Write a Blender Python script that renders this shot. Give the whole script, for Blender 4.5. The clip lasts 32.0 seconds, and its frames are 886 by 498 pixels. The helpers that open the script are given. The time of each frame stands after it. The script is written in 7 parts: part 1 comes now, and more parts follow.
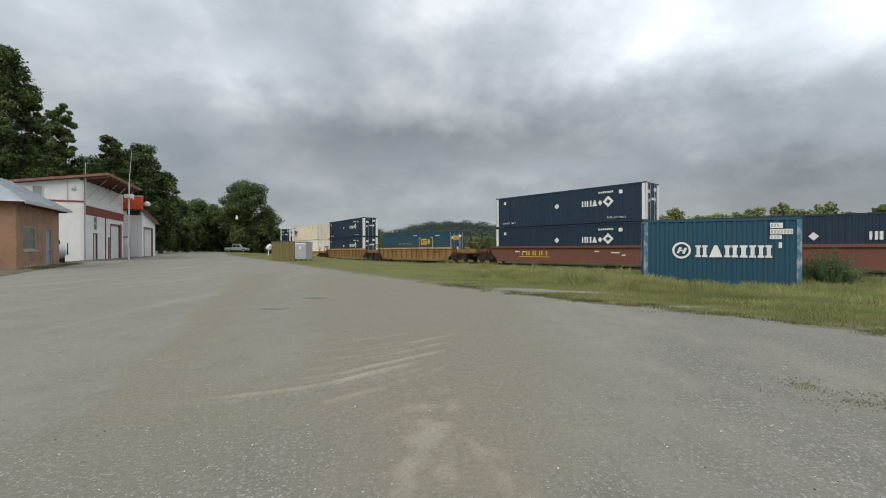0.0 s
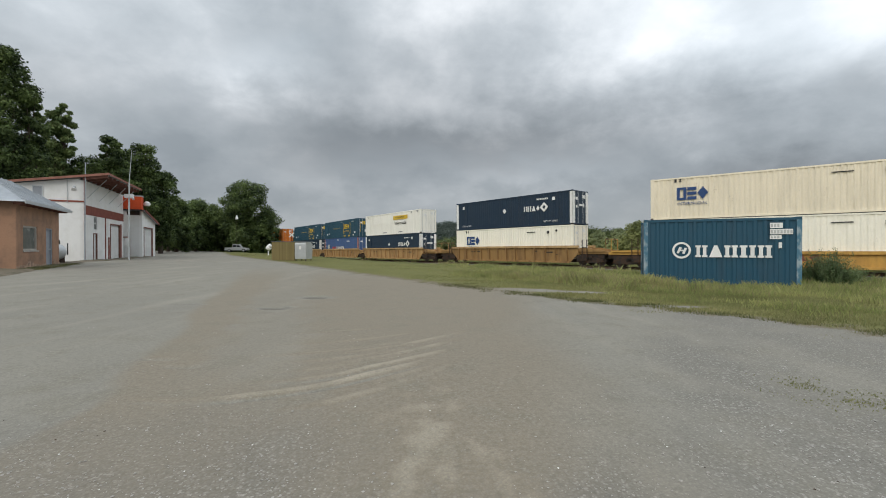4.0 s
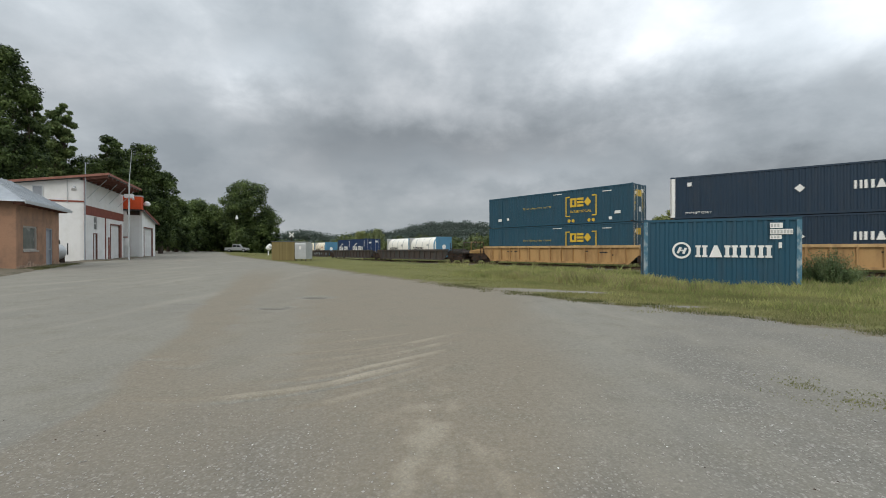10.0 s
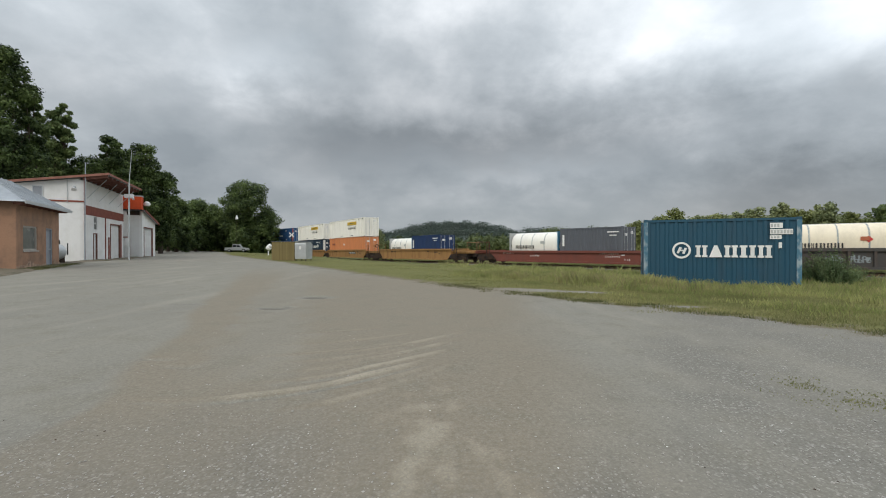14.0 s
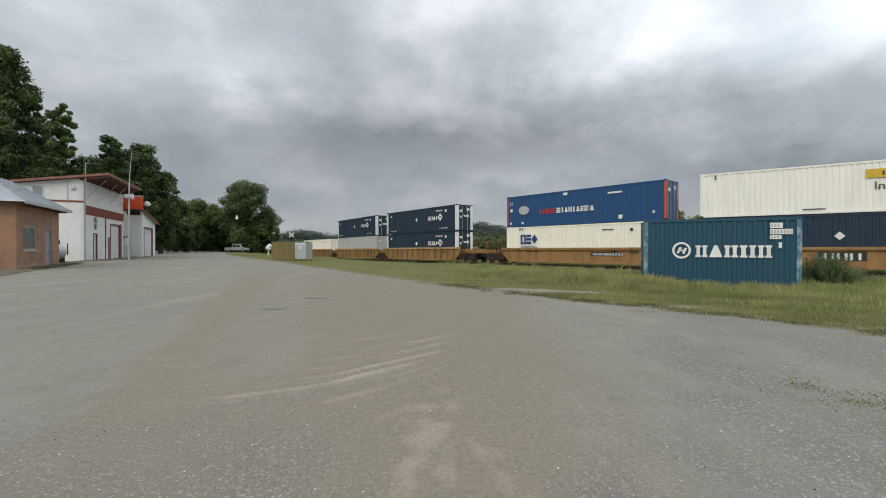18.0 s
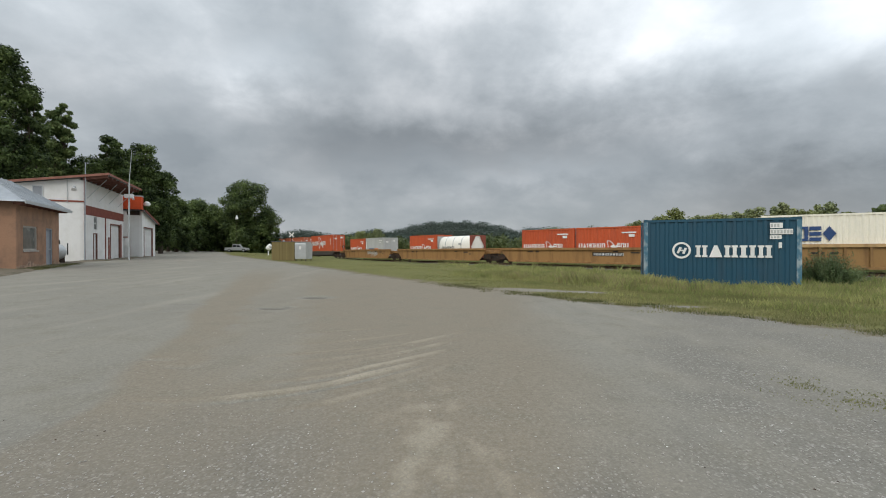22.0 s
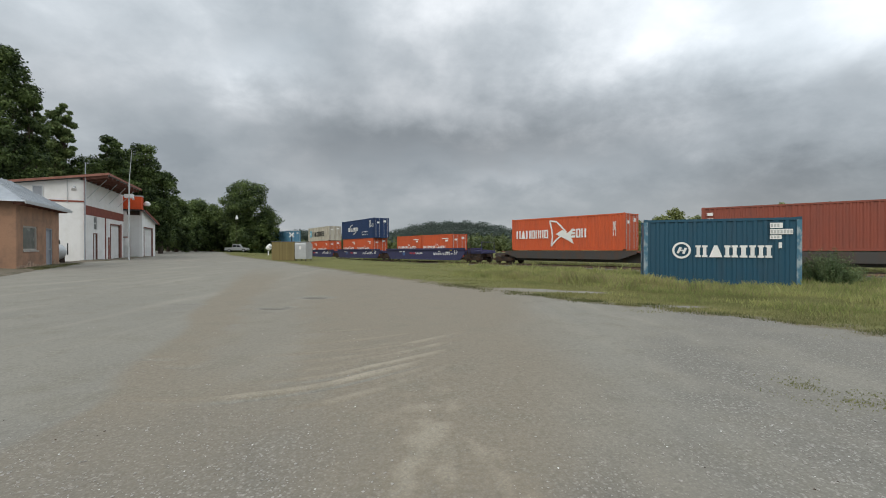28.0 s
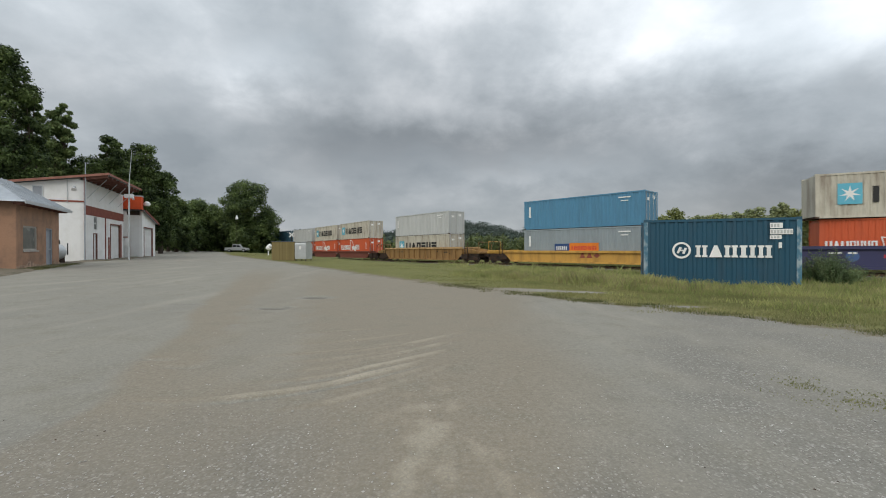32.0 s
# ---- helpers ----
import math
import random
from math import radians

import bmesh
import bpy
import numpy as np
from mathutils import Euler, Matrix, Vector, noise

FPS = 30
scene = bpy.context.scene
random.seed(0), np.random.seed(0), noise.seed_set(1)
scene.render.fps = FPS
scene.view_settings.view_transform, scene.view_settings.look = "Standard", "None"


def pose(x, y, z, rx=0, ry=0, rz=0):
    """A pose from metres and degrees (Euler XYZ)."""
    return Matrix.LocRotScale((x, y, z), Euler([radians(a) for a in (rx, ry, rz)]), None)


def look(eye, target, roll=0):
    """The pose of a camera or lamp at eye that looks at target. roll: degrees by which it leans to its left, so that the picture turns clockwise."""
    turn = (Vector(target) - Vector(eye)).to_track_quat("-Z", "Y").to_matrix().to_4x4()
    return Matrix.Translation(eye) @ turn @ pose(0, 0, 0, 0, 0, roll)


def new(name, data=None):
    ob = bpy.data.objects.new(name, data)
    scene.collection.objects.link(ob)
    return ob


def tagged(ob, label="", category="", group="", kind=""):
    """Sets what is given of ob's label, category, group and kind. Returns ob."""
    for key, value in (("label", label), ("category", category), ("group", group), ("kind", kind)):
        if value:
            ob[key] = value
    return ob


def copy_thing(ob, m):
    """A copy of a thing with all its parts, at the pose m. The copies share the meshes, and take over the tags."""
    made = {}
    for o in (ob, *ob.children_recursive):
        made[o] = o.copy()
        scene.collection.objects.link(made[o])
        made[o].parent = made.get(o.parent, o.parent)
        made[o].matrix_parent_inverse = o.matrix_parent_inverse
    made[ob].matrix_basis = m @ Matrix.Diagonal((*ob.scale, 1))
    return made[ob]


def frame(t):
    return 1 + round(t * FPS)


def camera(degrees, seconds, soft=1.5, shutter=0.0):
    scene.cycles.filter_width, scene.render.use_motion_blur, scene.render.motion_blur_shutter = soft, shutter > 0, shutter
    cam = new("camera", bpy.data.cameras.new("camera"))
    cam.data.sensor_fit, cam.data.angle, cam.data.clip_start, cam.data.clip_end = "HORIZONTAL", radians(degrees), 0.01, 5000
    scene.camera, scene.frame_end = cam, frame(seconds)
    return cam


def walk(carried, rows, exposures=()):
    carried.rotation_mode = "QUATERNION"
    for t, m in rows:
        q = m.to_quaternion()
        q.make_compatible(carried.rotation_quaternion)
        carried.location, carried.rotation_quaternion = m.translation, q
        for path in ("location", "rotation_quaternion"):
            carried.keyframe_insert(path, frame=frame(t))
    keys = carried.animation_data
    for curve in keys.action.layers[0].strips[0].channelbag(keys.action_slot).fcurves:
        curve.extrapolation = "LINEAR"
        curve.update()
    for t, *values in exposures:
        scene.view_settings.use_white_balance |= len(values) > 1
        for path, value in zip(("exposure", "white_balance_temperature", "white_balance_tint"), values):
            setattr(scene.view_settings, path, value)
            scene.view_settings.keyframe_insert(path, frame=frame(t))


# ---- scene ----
# One fixed camera on a gravel lot; a double-stack train passes on a gently curved track.
EYE = 1.35                                   # camera height over the lot
cam = camera(93.3, 32.0, 1.0, 0.1)
CAM_POSE = look((0, 0, EYE), (0, 100, EYE - 0.54))
walk(cam, [(0.0, CAM_POSE), (32.0, CAM_POSE)])

# ---- the track, by the line of the wagons' near side ----
PSI, C1, C2, D0 = -0.8541, 0.006488, 0.00010993, 50.413
RAIL = EYE - 1.85                            # top of rail
GRADE = 0.0095                               # the line climbs slightly to the near side
SPEED = 20.40                                # metres a second
S_A, S_B = -62.0, 47.0                       # straight beyond these
STEP = 0.25
PULL, DIP = 0.095, 0.27
HALF = 1.27                                  # half a wagon's width


def smooth(a, b, x):
    t = min(max((x - a) / (b - a), 0.0), 1.0)
    return t * t * (3 - 2 * t)


def pull(s):
    """The line swings in towards the camera on its near side."""
    return 1 - PULL * smooth(0, 42, s)


def build_track():
    pts = {0: (0.0, D0)}
    for way in (1, -1):
        x, y, s = 0.0, D0, 0.0
        for k in range(1, int(1400 / STEP)):
            a = min(max(s + way * STEP / 2, S_A), S_B)
            h = PSI + C1 * a + C2 * a * a
            x, y, s = x + way * STEP * math.cos(h), y + way * STEP * math.sin(h), s + way * STEP
            pts[way * k] = (x * pull(s), y * pull(s))
    return pts


TRACK = build_track()


def near_line(s):
    k = s / STEP
    a = math.floor(k)
    f = k - a
    p, q = TRACK[a], TRACK[a + 1]
    return p[0] + f * (q[0] - p[0]), p[1] + f * (q[1] - p[1])


def heading(s):
    p, q = near_line(s - 2), near_line(s + 2)
    return math.atan2(q[1] - p[1], q[0] - p[0])


def rail_z(s):
    return EYE - (EYE - RAIL - GRADE * min(max(s, S_A), S_B)) * pull(s) - DIP * smooth(4, 42, s)


def on_track(s, z=0.0, side=0.0):
    """Pose on the track's middle line at s, z over the rail; x runs along the track, y away from the camera."""
    x, y = near_line(s)
    h = heading(s)
    o = HALF + side
    return pose(x - o * math.sin(h), y + o * math.cos(h), rail_z(s) + z, 0, -math.degrees((rail_z(s + 2) - rail_z(s - 2)) / 4), math.degrees(h))


TRK = np.array([(s, *near_line(s)) for s in np.arange(-260, 260, 2.0)])


def off_track(x, y):
    """Signed distance from the near rail line: positive on the camera's side."""
    d = np.hypot(TRK[:, 1] - x, TRK[:, 2] - y)
    i = int(d.argmin())
    h = heading(TRK[i, 0])
    return (x - TRK[i, 1]) * math.sin(h) - (y - TRK[i, 2]) * math.cos(h)


def rail_beside(x, y):
    i = int(np.hypot(TRK[:, 1] - x, TRK[:, 2] - y).argmin())
    return rail_z(TRK[i, 0])


def ground_z(x, y):
    u = off_track(x, y)
    high = 0.28 - 0.28 * smooth(-24, -4, x) - 0.17 * smooth(0, 10, x) - 0.13 * smooth(7, 11, x) * smooth(11, 16, y)
    near = smooth(3.0, 13.0, u)
    z = high * near + (rail_beside(x, y) - 0.30) * (1 - near)
    return z


# ---- world, sun ----
world = bpy.data.worlds.new("overcast")
scene.world = world
world.use_nodes = True


BANKS = ((-.28, .25, .22, .075, -.22), (.10, .245, .26, .05, -.24), (.28, .31, .30, .06, -.12), (.85, .125, .45, .095, -.44), (-.05, .44, .5, .10, -.06),
         (-.47, .43, .17, .055, .26), (.68, .46, .34, .13, .28), (1.0, .48, .22, .12, .18), (-.75, .30, .3, .08, .08), (.25, .18, .16, .03, .12), (-.30, .12, .4, .05, -.08), (.98, .40, .10, .06, -.18))


def world_nodes():
    nt = world.node_tree
    nt.nodes.clear()
    N = nt.nodes.new
    L = nt.links.new

    def math_node(op, a, b=None):
        m = N("ShaderNodeMath")
        m.operation = op
        for i, v in enumerate((a, b)):
            if v is None:
                continue
            if isinstance(v, (int, float)):
                m.inputs[i].default_value = v
            else:
                L(v, m.inputs[i])
        return m.outputs[0]
    out, bg = N("ShaderNodeOutputWorld"), N("ShaderNodeBackground")
    tc, sep = N("ShaderNodeTexCoord"), N("ShaderNodeSeparateXYZ")
    L(tc.outputs["Generated"], sep.inputs[0])
    x, y, z = sep.outputs
    zc = math_node("MAXIMUM", z, 0.0)
    # cloud deck seen in perspective: puffs flatten towards the horizon
    down = math_node("ADD", zc, 0.34)
    flat = N("ShaderNodeCombineXYZ")
    L(math_node("DIVIDE", x, down), flat.inputs[0])
    L(math_node("DIVIDE", y, down), flat.inputs[1])

    def cloud(scale, detail, rough, dist, off, squash=(1.0, 1.0, 1.0)):
        mp = N("ShaderNodeMapping")
        mp.inputs["Location"].default_value = off
        mp.inputs["Scale"].default_value = squash
        L(flat.outputs[0], mp.inputs[0])
        n = N("ShaderNodeTexNoise")
        n.inputs["Scale"].default_value, n.inputs["Detail"].default_value = scale, detail
        n.inputs["Roughness"].default_value, n.inputs["Distortion"].default_value = rough, dist
        L(mp.outputs[0], n.inputs["Vector"])
        return n.outputs["Fac"]
    def puff(scale, detail, rough, dist, off, tall):
        mp = N("ShaderNodeMapping")
        mp.inputs["Location"].default_value = off
        mp.inputs["Scale"].default_value = (1.0, 1.0, tall)
        L(tc.outputs["Generated"], mp.inputs[0])
        n = N("ShaderNodeTexNoise")
        n.inputs["Scale"].default_value, n.inputs["Detail"].default_value = scale, detail
        n.inputs["Roughness"].default_value, n.inputs["Distortion"].default_value = rough, dist
        L(mp.outputs[0], n.inputs["Vector"])
        return n.outputs["Fac"]
    big = puff(1.9, 2, 0.4, 0.0, (6.7, 1.9, 4.4), 1.5)
    small = puff(3.6, 6, 0.50, 0.0, (2.9, 5.3, 1.4), 1.55)
    veil = cloud(2.0, 5, 0.5, 0.2, (7.3, 2.2, 1.0), (0.7, 1.0, 1.0))
    wisp = puff(9.0, 7, 0.60, 0.2, (1.3, 8.1, 3.7), 1.5)
    mix = math_node("ADD", math_node("ADD", math_node("MULTIPLY", big, 0.17), math_node("MULTIPLY", wisp, 0.17)), math_node("ADD", math_node("MULTIPLY", small, 0.44), math_node("MULTIPLY", veil, 0.22)))
    ramp = N("ShaderNodeValToRGB")
    e = ramp.color_ramp.elements
    e[0].position, e[0].color = 0.39, (0.246, 0.274, 0.297, 1)
    e[1].position, e[1].color = 0.62, (0.478, 0.500, 0.522, 1)
    mid = ramp.color_ramp.elements.new(0.50)
    mid.color = (0.333, 0.361, 0.385, 1)
    L(mix, ramp.inputs[0])
    # brighter towards the zenith, with a darker belt of cloud part of the way up
    up = math_node("ADD", zc, math_node("MULTIPLY", math_node("SUBTRACT", small, 0.5), 0.12))
    belt = N("ShaderNodeValToRGB")
    b = belt.color_ramp.elements
    b[0].position, b[0].color = 0.0, (0.44, 0.44, 0.44, 1)
    b[1].position, b[1].color = 1.0, (1.0, 1.0, 1.0, 1)
    for at, v in ((0.10, 0.43), (0.26, 0.43), (0.38, 0.60), (0.52, 0.74)):
        q = belt.color_ramp.elements.new(at)
        q.color = (v, v, v, 1)
    L(up, belt.inputs[0])
    lift = math_node("MULTIPLY", belt.outputs[0], 2.0)
    lift = math_node("MULTIPLY", lift, math_node("ADD", math_node("MULTIPLY", zc, math_node("ADD", math_node("MULTIPLY", x, 0.35), math_node("MULTIPLY", math_node("MULTIPLY", x, x), 2.0))), 1.0))
    # the larger banks and breaks of the deck ahead: bearing, rise, half widths, density; ragged by two noises
    front = math_node("MAXIMUM", y, 0.05)
    rag = math_node("ADD", math_node("MULTIPLY", math_node("SUBTRACT", small, 0.5), 0.55), math_node("MULTIPLY", math_node("SUBTRACT", wisp, 0.5), 0.30))
    rag2 = math_node("ADD", math_node("MULTIPLY", math_node("SUBTRACT", big, 0.5), 0.5), math_node("MULTIPLY", math_node("SUBTRACT", wisp, 0.5), 0.26))
    u = math_node("ADD", math_node("DIVIDE", x, front), rag2)
    v = math_node("ADD", math_node("DIVIDE", zc, front), math_node("MULTIPLY", rag, 0.42))
    total = 1.0
    for cu, cv, wu, wv, amp in BANKS:
        q = math_node("ADD", math_node("POWER", math_node("ABSOLUTE", math_node("DIVIDE", math_node("SUBTRACT", u, cu), wu)), 2.0),
                      math_node("POWER", math_node("ABSOLUTE", math_node("DIVIDE", math_node("SUBTRACT", v, cv), wv)), 2.0))
        total = math_node("ADD", math_node("MULTIPLY", math_node("POWER", 2.718, math_node("MULTIPLY", q, -1.0)), amp), total)
    lift = math_node("MULTIPLY", lift, math_node("MAXIMUM", total, 0.4))
    sky = N("ShaderNodeTexSky")
    sky.sky_type, sky.sun_disc = "NISHITA", False
    sky.sun_elevation, sky.sun_rotation = radians(38), radians(200.6)
    mul = N("ShaderNodeVectorMath")
    mul.operation = "SCALE"
    L(ramp.outputs[0], mul.inputs[0])
    L(lift, mul.inputs["Scale"])
    add = N("ShaderNodeMixRGB")
    add.blend_type = "ADD"
    add.inputs[0].default_value = 0.004
    L(mul.outputs[0], add.inputs[1])
    L(sky.outputs[0], add.inputs[2])
    L(add.outputs[0], bg.inputs[0])
    bg.inputs[1].default_value = 1.0
    L(bg.outputs[0], out.inputs[0])


world_nodes()
sun = new("sun", bpy.data.lights.new("sun", "SUN"))
sun.data.energy, sun.data.angle, sun.data.color = 1.15, radians(40), (1.0, 0.945, 0.86)
sun.matrix_world = look((-9, -24, 20), (0, 0, 0))
scene.view_settings.exposure = 0.34


# ---- materials ----
def nodes_of(name):
    mat = bpy.data.materials.new(name)
    mat.use_nodes = True
    return mat, mat.node_tree, mat.node_tree.nodes["Principled BSDF"]


def surface(name, rgb, rough=0.6, metal=0.0, second=None, scale=3.0, amount=0.5, grain=40.0, bump=0.15, streak=0.0, vary=0.06, lo=0.42, hi=0.66, spec=0.3):
    """Paint, metal, stone or wood: a base colour, stains of a second one at a large and a small scale, grain in the relief."""
    mat, nt, bsdf = nodes_of(name)
    N, L = nt.nodes.new, nt.links.new
    second = second or tuple(c * 0.72 for c in rgb)
    tc = N("ShaderNodeTexCoord")
    mp = N("ShaderNodeMapping")
    L(tc.outputs["Object"], mp.inputs[0])
    mp.inputs["Scale"].default_value = (1, 1, 1 - streak)
    info = N("ShaderNodeObjectInfo")
    n1, n2 = N("ShaderNodeTexNoise"), N("ShaderNodeTexNoise")
    for n, s, d in ((n1, scale, 6), (n2, grain, 4)):
        n.inputs["Scale"].default_value, n.inputs["Detail"].default_value = s, d
        n.inputs["Roughness"].default_value = 0.62
        L(mp.outputs[0], n.inputs["Vector"])
    ramp = N("ShaderNodeMapRange")
    ramp.inputs[1].default_value, ramp.inputs[2].default_value, ramp.inputs[4].default_value = lo, hi, amount
    L(n1.outputs["Fac"], ramp.inputs[0])
    m1 = N("ShaderNodeMixRGB")
    m1.inputs[1].default_value, m1.inputs[2].default_value = (*rgb, 1), (*second, 1)
    L(ramp.outputs[0], m1.inputs[0])
    hsv = N("ShaderNodeHueSaturation")
    L(m1.outputs[0], hsv.inputs["Color"])
    val = N("ShaderNodeMapRange")
    val.inputs[3].default_value, val.inputs[4].default_value = 1 - vary, 1 + vary
    L(info.outputs["Random"], val.inputs[0])
    v2 = N("ShaderNodeMapRange")
    v2.inputs[3].default_value, v2.inputs[4].default_value = 0.86, 1.14
    L(n2.outputs["Fac"], v2.inputs[0])
    mm = N("ShaderNodeMath")
    mm.operation = "MULTIPLY"
    L(val.outputs[0], mm.inputs[0])
    L(v2.outputs[0], mm.inputs[1])
    L(mm.outputs[0], hsv.inputs["Value"])
    L(hsv.outputs[0], bsdf.inputs["Base Color"])
    rr = N("ShaderNodeMapRange")
    rr.inputs[3].default_value, rr.inputs[4].default_value = max(rough - 0.12, 0.02), min(rough + 0.15, 1)
    L(n1.outputs["Fac"], rr.inputs[0])
    L(rr.outputs[0], bsdf.inputs["Roughness"])
    bsdf.inputs["Metallic"].default_value = metal
    bsdf.inputs["Specular IOR Level"].default_value = spec
    if bump:
        b = N("ShaderNodeBump")
        b.inputs["Strength"].default_value, b.inputs["Distance"].default_value = bump, 0.02
        L(n2.outputs["Fac"], b.inputs["Height"])
        L(b.outputs[0], bsdf.inputs["Normal"])
    return mat


RUST = (0.11, 0.055, 0.03)


def paint(name, rgb, dirt=0.45, rust=False, rough=0.5):
    grime = RUST if rust else tuple(0.5 * c + 0.03 for c in rgb)
    mat = surface(name, rgb, rough, 0.0, grime, 1.6, dirt, 30, 0.05, 0.82, 0.05, 0.46, 0.70)
    # small rust runs and chips
    nt = mat.node_tree
    N, L = nt.nodes.new, nt.links.new
    bsdf = nt.nodes["Principled BSDF"]
    tc, mp, n, m, mx = N("ShaderNodeTexCoord"), N("ShaderNodeMapping"), N("ShaderNodeTexNoise"), N("ShaderNodeMapRange"), N("ShaderNodeMixRGB")
    mp.inputs["Scale"].default_value = (1, 1, .3)
    mp.inputs["Location"].default_value = (len(name) * .73, rgb[0] * 31, rgb[2] * 17)
    n.inputs["Scale"].default_value, n.inputs["Detail"].default_value, n.inputs["Roughness"].default_value = 4.5, 8, 0.72
    m.inputs[1].default_value, m.inputs[2].default_value, m.inputs[4].default_value = 0.64, 0.72, 0.75 if rust else 0.5
    L(tc.outputs["Object"], mp.inputs[0])
    L(mp.outputs[0], n.inputs["Vector"])
    L(n.outputs["Fac"], m.inputs[0])
    L(m.outputs[0], mx.inputs[0])
    L(bsdf.inputs["Base Color"].links[0].from_socket, mx.inputs[1])
    mx.inputs[2].default_value = (0.13, 0.075, 0.045, 1)
    L(mx.outputs[0], bsdf.inputs["Base Color"])
    return mat


P = {
    "navy": paint("navy_paint", (0.017, 0.036, 0.063), 0.4),
    "teal": paint("teal_paint", (0.024, 0.077, 0.116), 0.4),
    "blue": paint("blue_paint", (0.022, 0.083, 0.215), 0.4),
    "royal": paint("royal_blue_paint", (0.018, 0.042, 0.116), 0.4),
    "cobalt": paint("faded_blue_paint", (0.068, 0.125, 0.275), 0.4),
    "steelblue": paint("steel_blue_paint", (0.09, 0.24, 0.37), 0.4),
    "post_white": surface("bright_post_paint", (0.82, 0.82, 0.80), 0.5, 0, (0.6, 0.58, 0.54), 2, 0.4, 30, 0.03),
    "chord_yellow": paint("worn_chord_paint", (0.50, 0.33, 0.16), 0.6, True),
    "white": paint("white_paint", (0.87, 0.85, 0.78), 0.2),
    "cream": paint("cream_paint", (0.86, 0.77, 0.60), 0.3),
    "ivory": paint("ivory_paint", (0.90, 0.86, 0.74), 0.15),
    "bluegrey": paint("blue_grey_paint", (0.27, 0.31, 0.33), 0.4),
    "faded_red": paint("faded_orange_red_paint", (0.47, 0.14, 0.07), 0.5),
    "grey": paint("grey_paint", (0.46, 0.47, 0.46), 0.4),
    "weathered": paint("weathered_pale_paint", (0.52, 0.49, 0.41), 0.6, True),
    "slate": paint("slate_paint", (0.12, 0.13, 0.15), 0.4),
    "orange": paint("orange_paint", (0.72, 0.20, 0.025), 0.35),
    "peach": paint("faded_orange_paint", (0.62, 0.24, 0.10), 0.4),
    "red": paint("orange_red_paint", (0.54, 0.102, 0.038), 0.4),
    "brick": paint("brown_red_paint", (0.27, 0.075, 0.05), 0.45),
    "yellow_well": paint("wagon_yellow_paint", (0.31, 0.185, 0.072), 0.85, True),
    "tan_well": paint("wagon_tan_paint", (0.43, 0.265, 0.115), 0.7, True),
    "ochre_well": paint("wagon_ochre_paint", (0.33, 0.185, 0.072), 0.6, True),
    "bright_well": paint("wagon_bright_yellow_paint", (0.54, 0.31, 0.075), 0.5, True),
    "brown_well": paint("wagon_brown_paint", (0.17, 0.072, 0.048), 0.5),
    "red_well": paint("wagon_red_paint", (0.185, 0.060, 0.044), 0.6),
    "dark_well": paint("wagon_black_paint", (0.065, 0.062, 0.06), 0.6, True),
    "purple_well": paint("wagon_indigo_paint", (0.045, 0.046, 0.108), 0.5),
    "container_blue": paint("sea_blue_paint", (0.020, 0.080, 0.128), 0.5),
    "pale_post": surface("chalky_blue_paint", (0.07, 0.17, 0.24), 0.7, 0, (0.34, 0.40, 0.43), 3.2, 0.85, 30, 0.1, 0.5, 0.06, 0.48, 0.60),
}
SIGN_WHITE = surface("sign_white", (0.78, 0.78, 0.76), 0.5, 0, None, 2, 0.25, 30, 0.02)
SIGN_YELLOW = surface("sign_yellow", (0.66, 0.44, 0.05), 0.5, 0, None, 2, 0.25, 30, 0.02)
SIGN_DULL = surface("dull_yellow", (0.40, 0.32, 0.10), 0.6, 0, None, 2, 0.4, 30, 0.02)
SIGN_RED = surface("sign_red", (0.55, 0.05, 0.05), 0.5, 0, None, 2, 0.25, 30, 0.02)
SIGN_BLUE = surface("sign_blue", (0.03, 0.07, 0.19), 0.5, 0, None, 2, 0.25, 30, 0.02)
SIGN_BLACK = surface("sign_black", (0.03, 0.03, 0.03), 0.5, 0, None, 2, 0.25, 30, 0.02)
SIGN_CYAN = surface("sign_pale_blue", (0.12, 0.42, 0.55), 0.5, 0, None, 2, 0.25, 30, 0.02)
STEEL_DARK = surface("grimy_steel", (0.035, 0.03, 0.027), 0.7, 0.3, RUST, 4, 0.7, 40, 0.2)
STEEL_WHEEL = surface("wheel_steel", (0.09, 0.08, 0.075), 0.5, 0.7, RUST, 5, 0.6, 40, 0.1)
RAIL_MAT = surface("rail_steel", (0.16, 0.12, 0.09), 0.45, 0.6, RUST, 6, 0.8, 40, 0.1)
TIE_MAT = surface("tie_wood", (0.10, 0.075, 0.055), 0.9, 0, (0.05, 0.04, 0.03), 6, 0.7, 30, 0.5)
BALLAST = surface("ballast_stone", (0.24, 0.225, 0.21), 0.95, 0, (0.11, 0.10, 0.095), 9, 0.9, 14, 1.0, 0, 0.1)
WHITE_WALL = surface("white_masonry_paint", (0.74, 0.74, 0.73), 0.8, 0, (0.56, 0.55, 0.52), 0.9, 0.5, 26, 0.25)
ROUGH_PLASTER = surface("broken_plaster", (0.36, 0.25, 0.18), 0.95, 0, (0.16, 0.11, 0.08), 5.0, 1.0, 14, 0.8, 0, 0.1)
DIRT = surface("brown_dirt", (0.145, 0.122, 0.09), 0.95, 0, (0.075, 0.072, 0.045), 1.6, 0.9, 20, 0.8, 0, 0.1)
# window pane: the pale sky reflection is painted in as grey-green patches
REFLECTION_PANE = surface("painted_reflection_pane", (0.10, 0.11, 0.10), 0.25, 0, (0.24, 0.25, 0.23), 1.2, 0.7, 20, 0.0, 0, 0.06, 0.42, 0.66, 0.5)
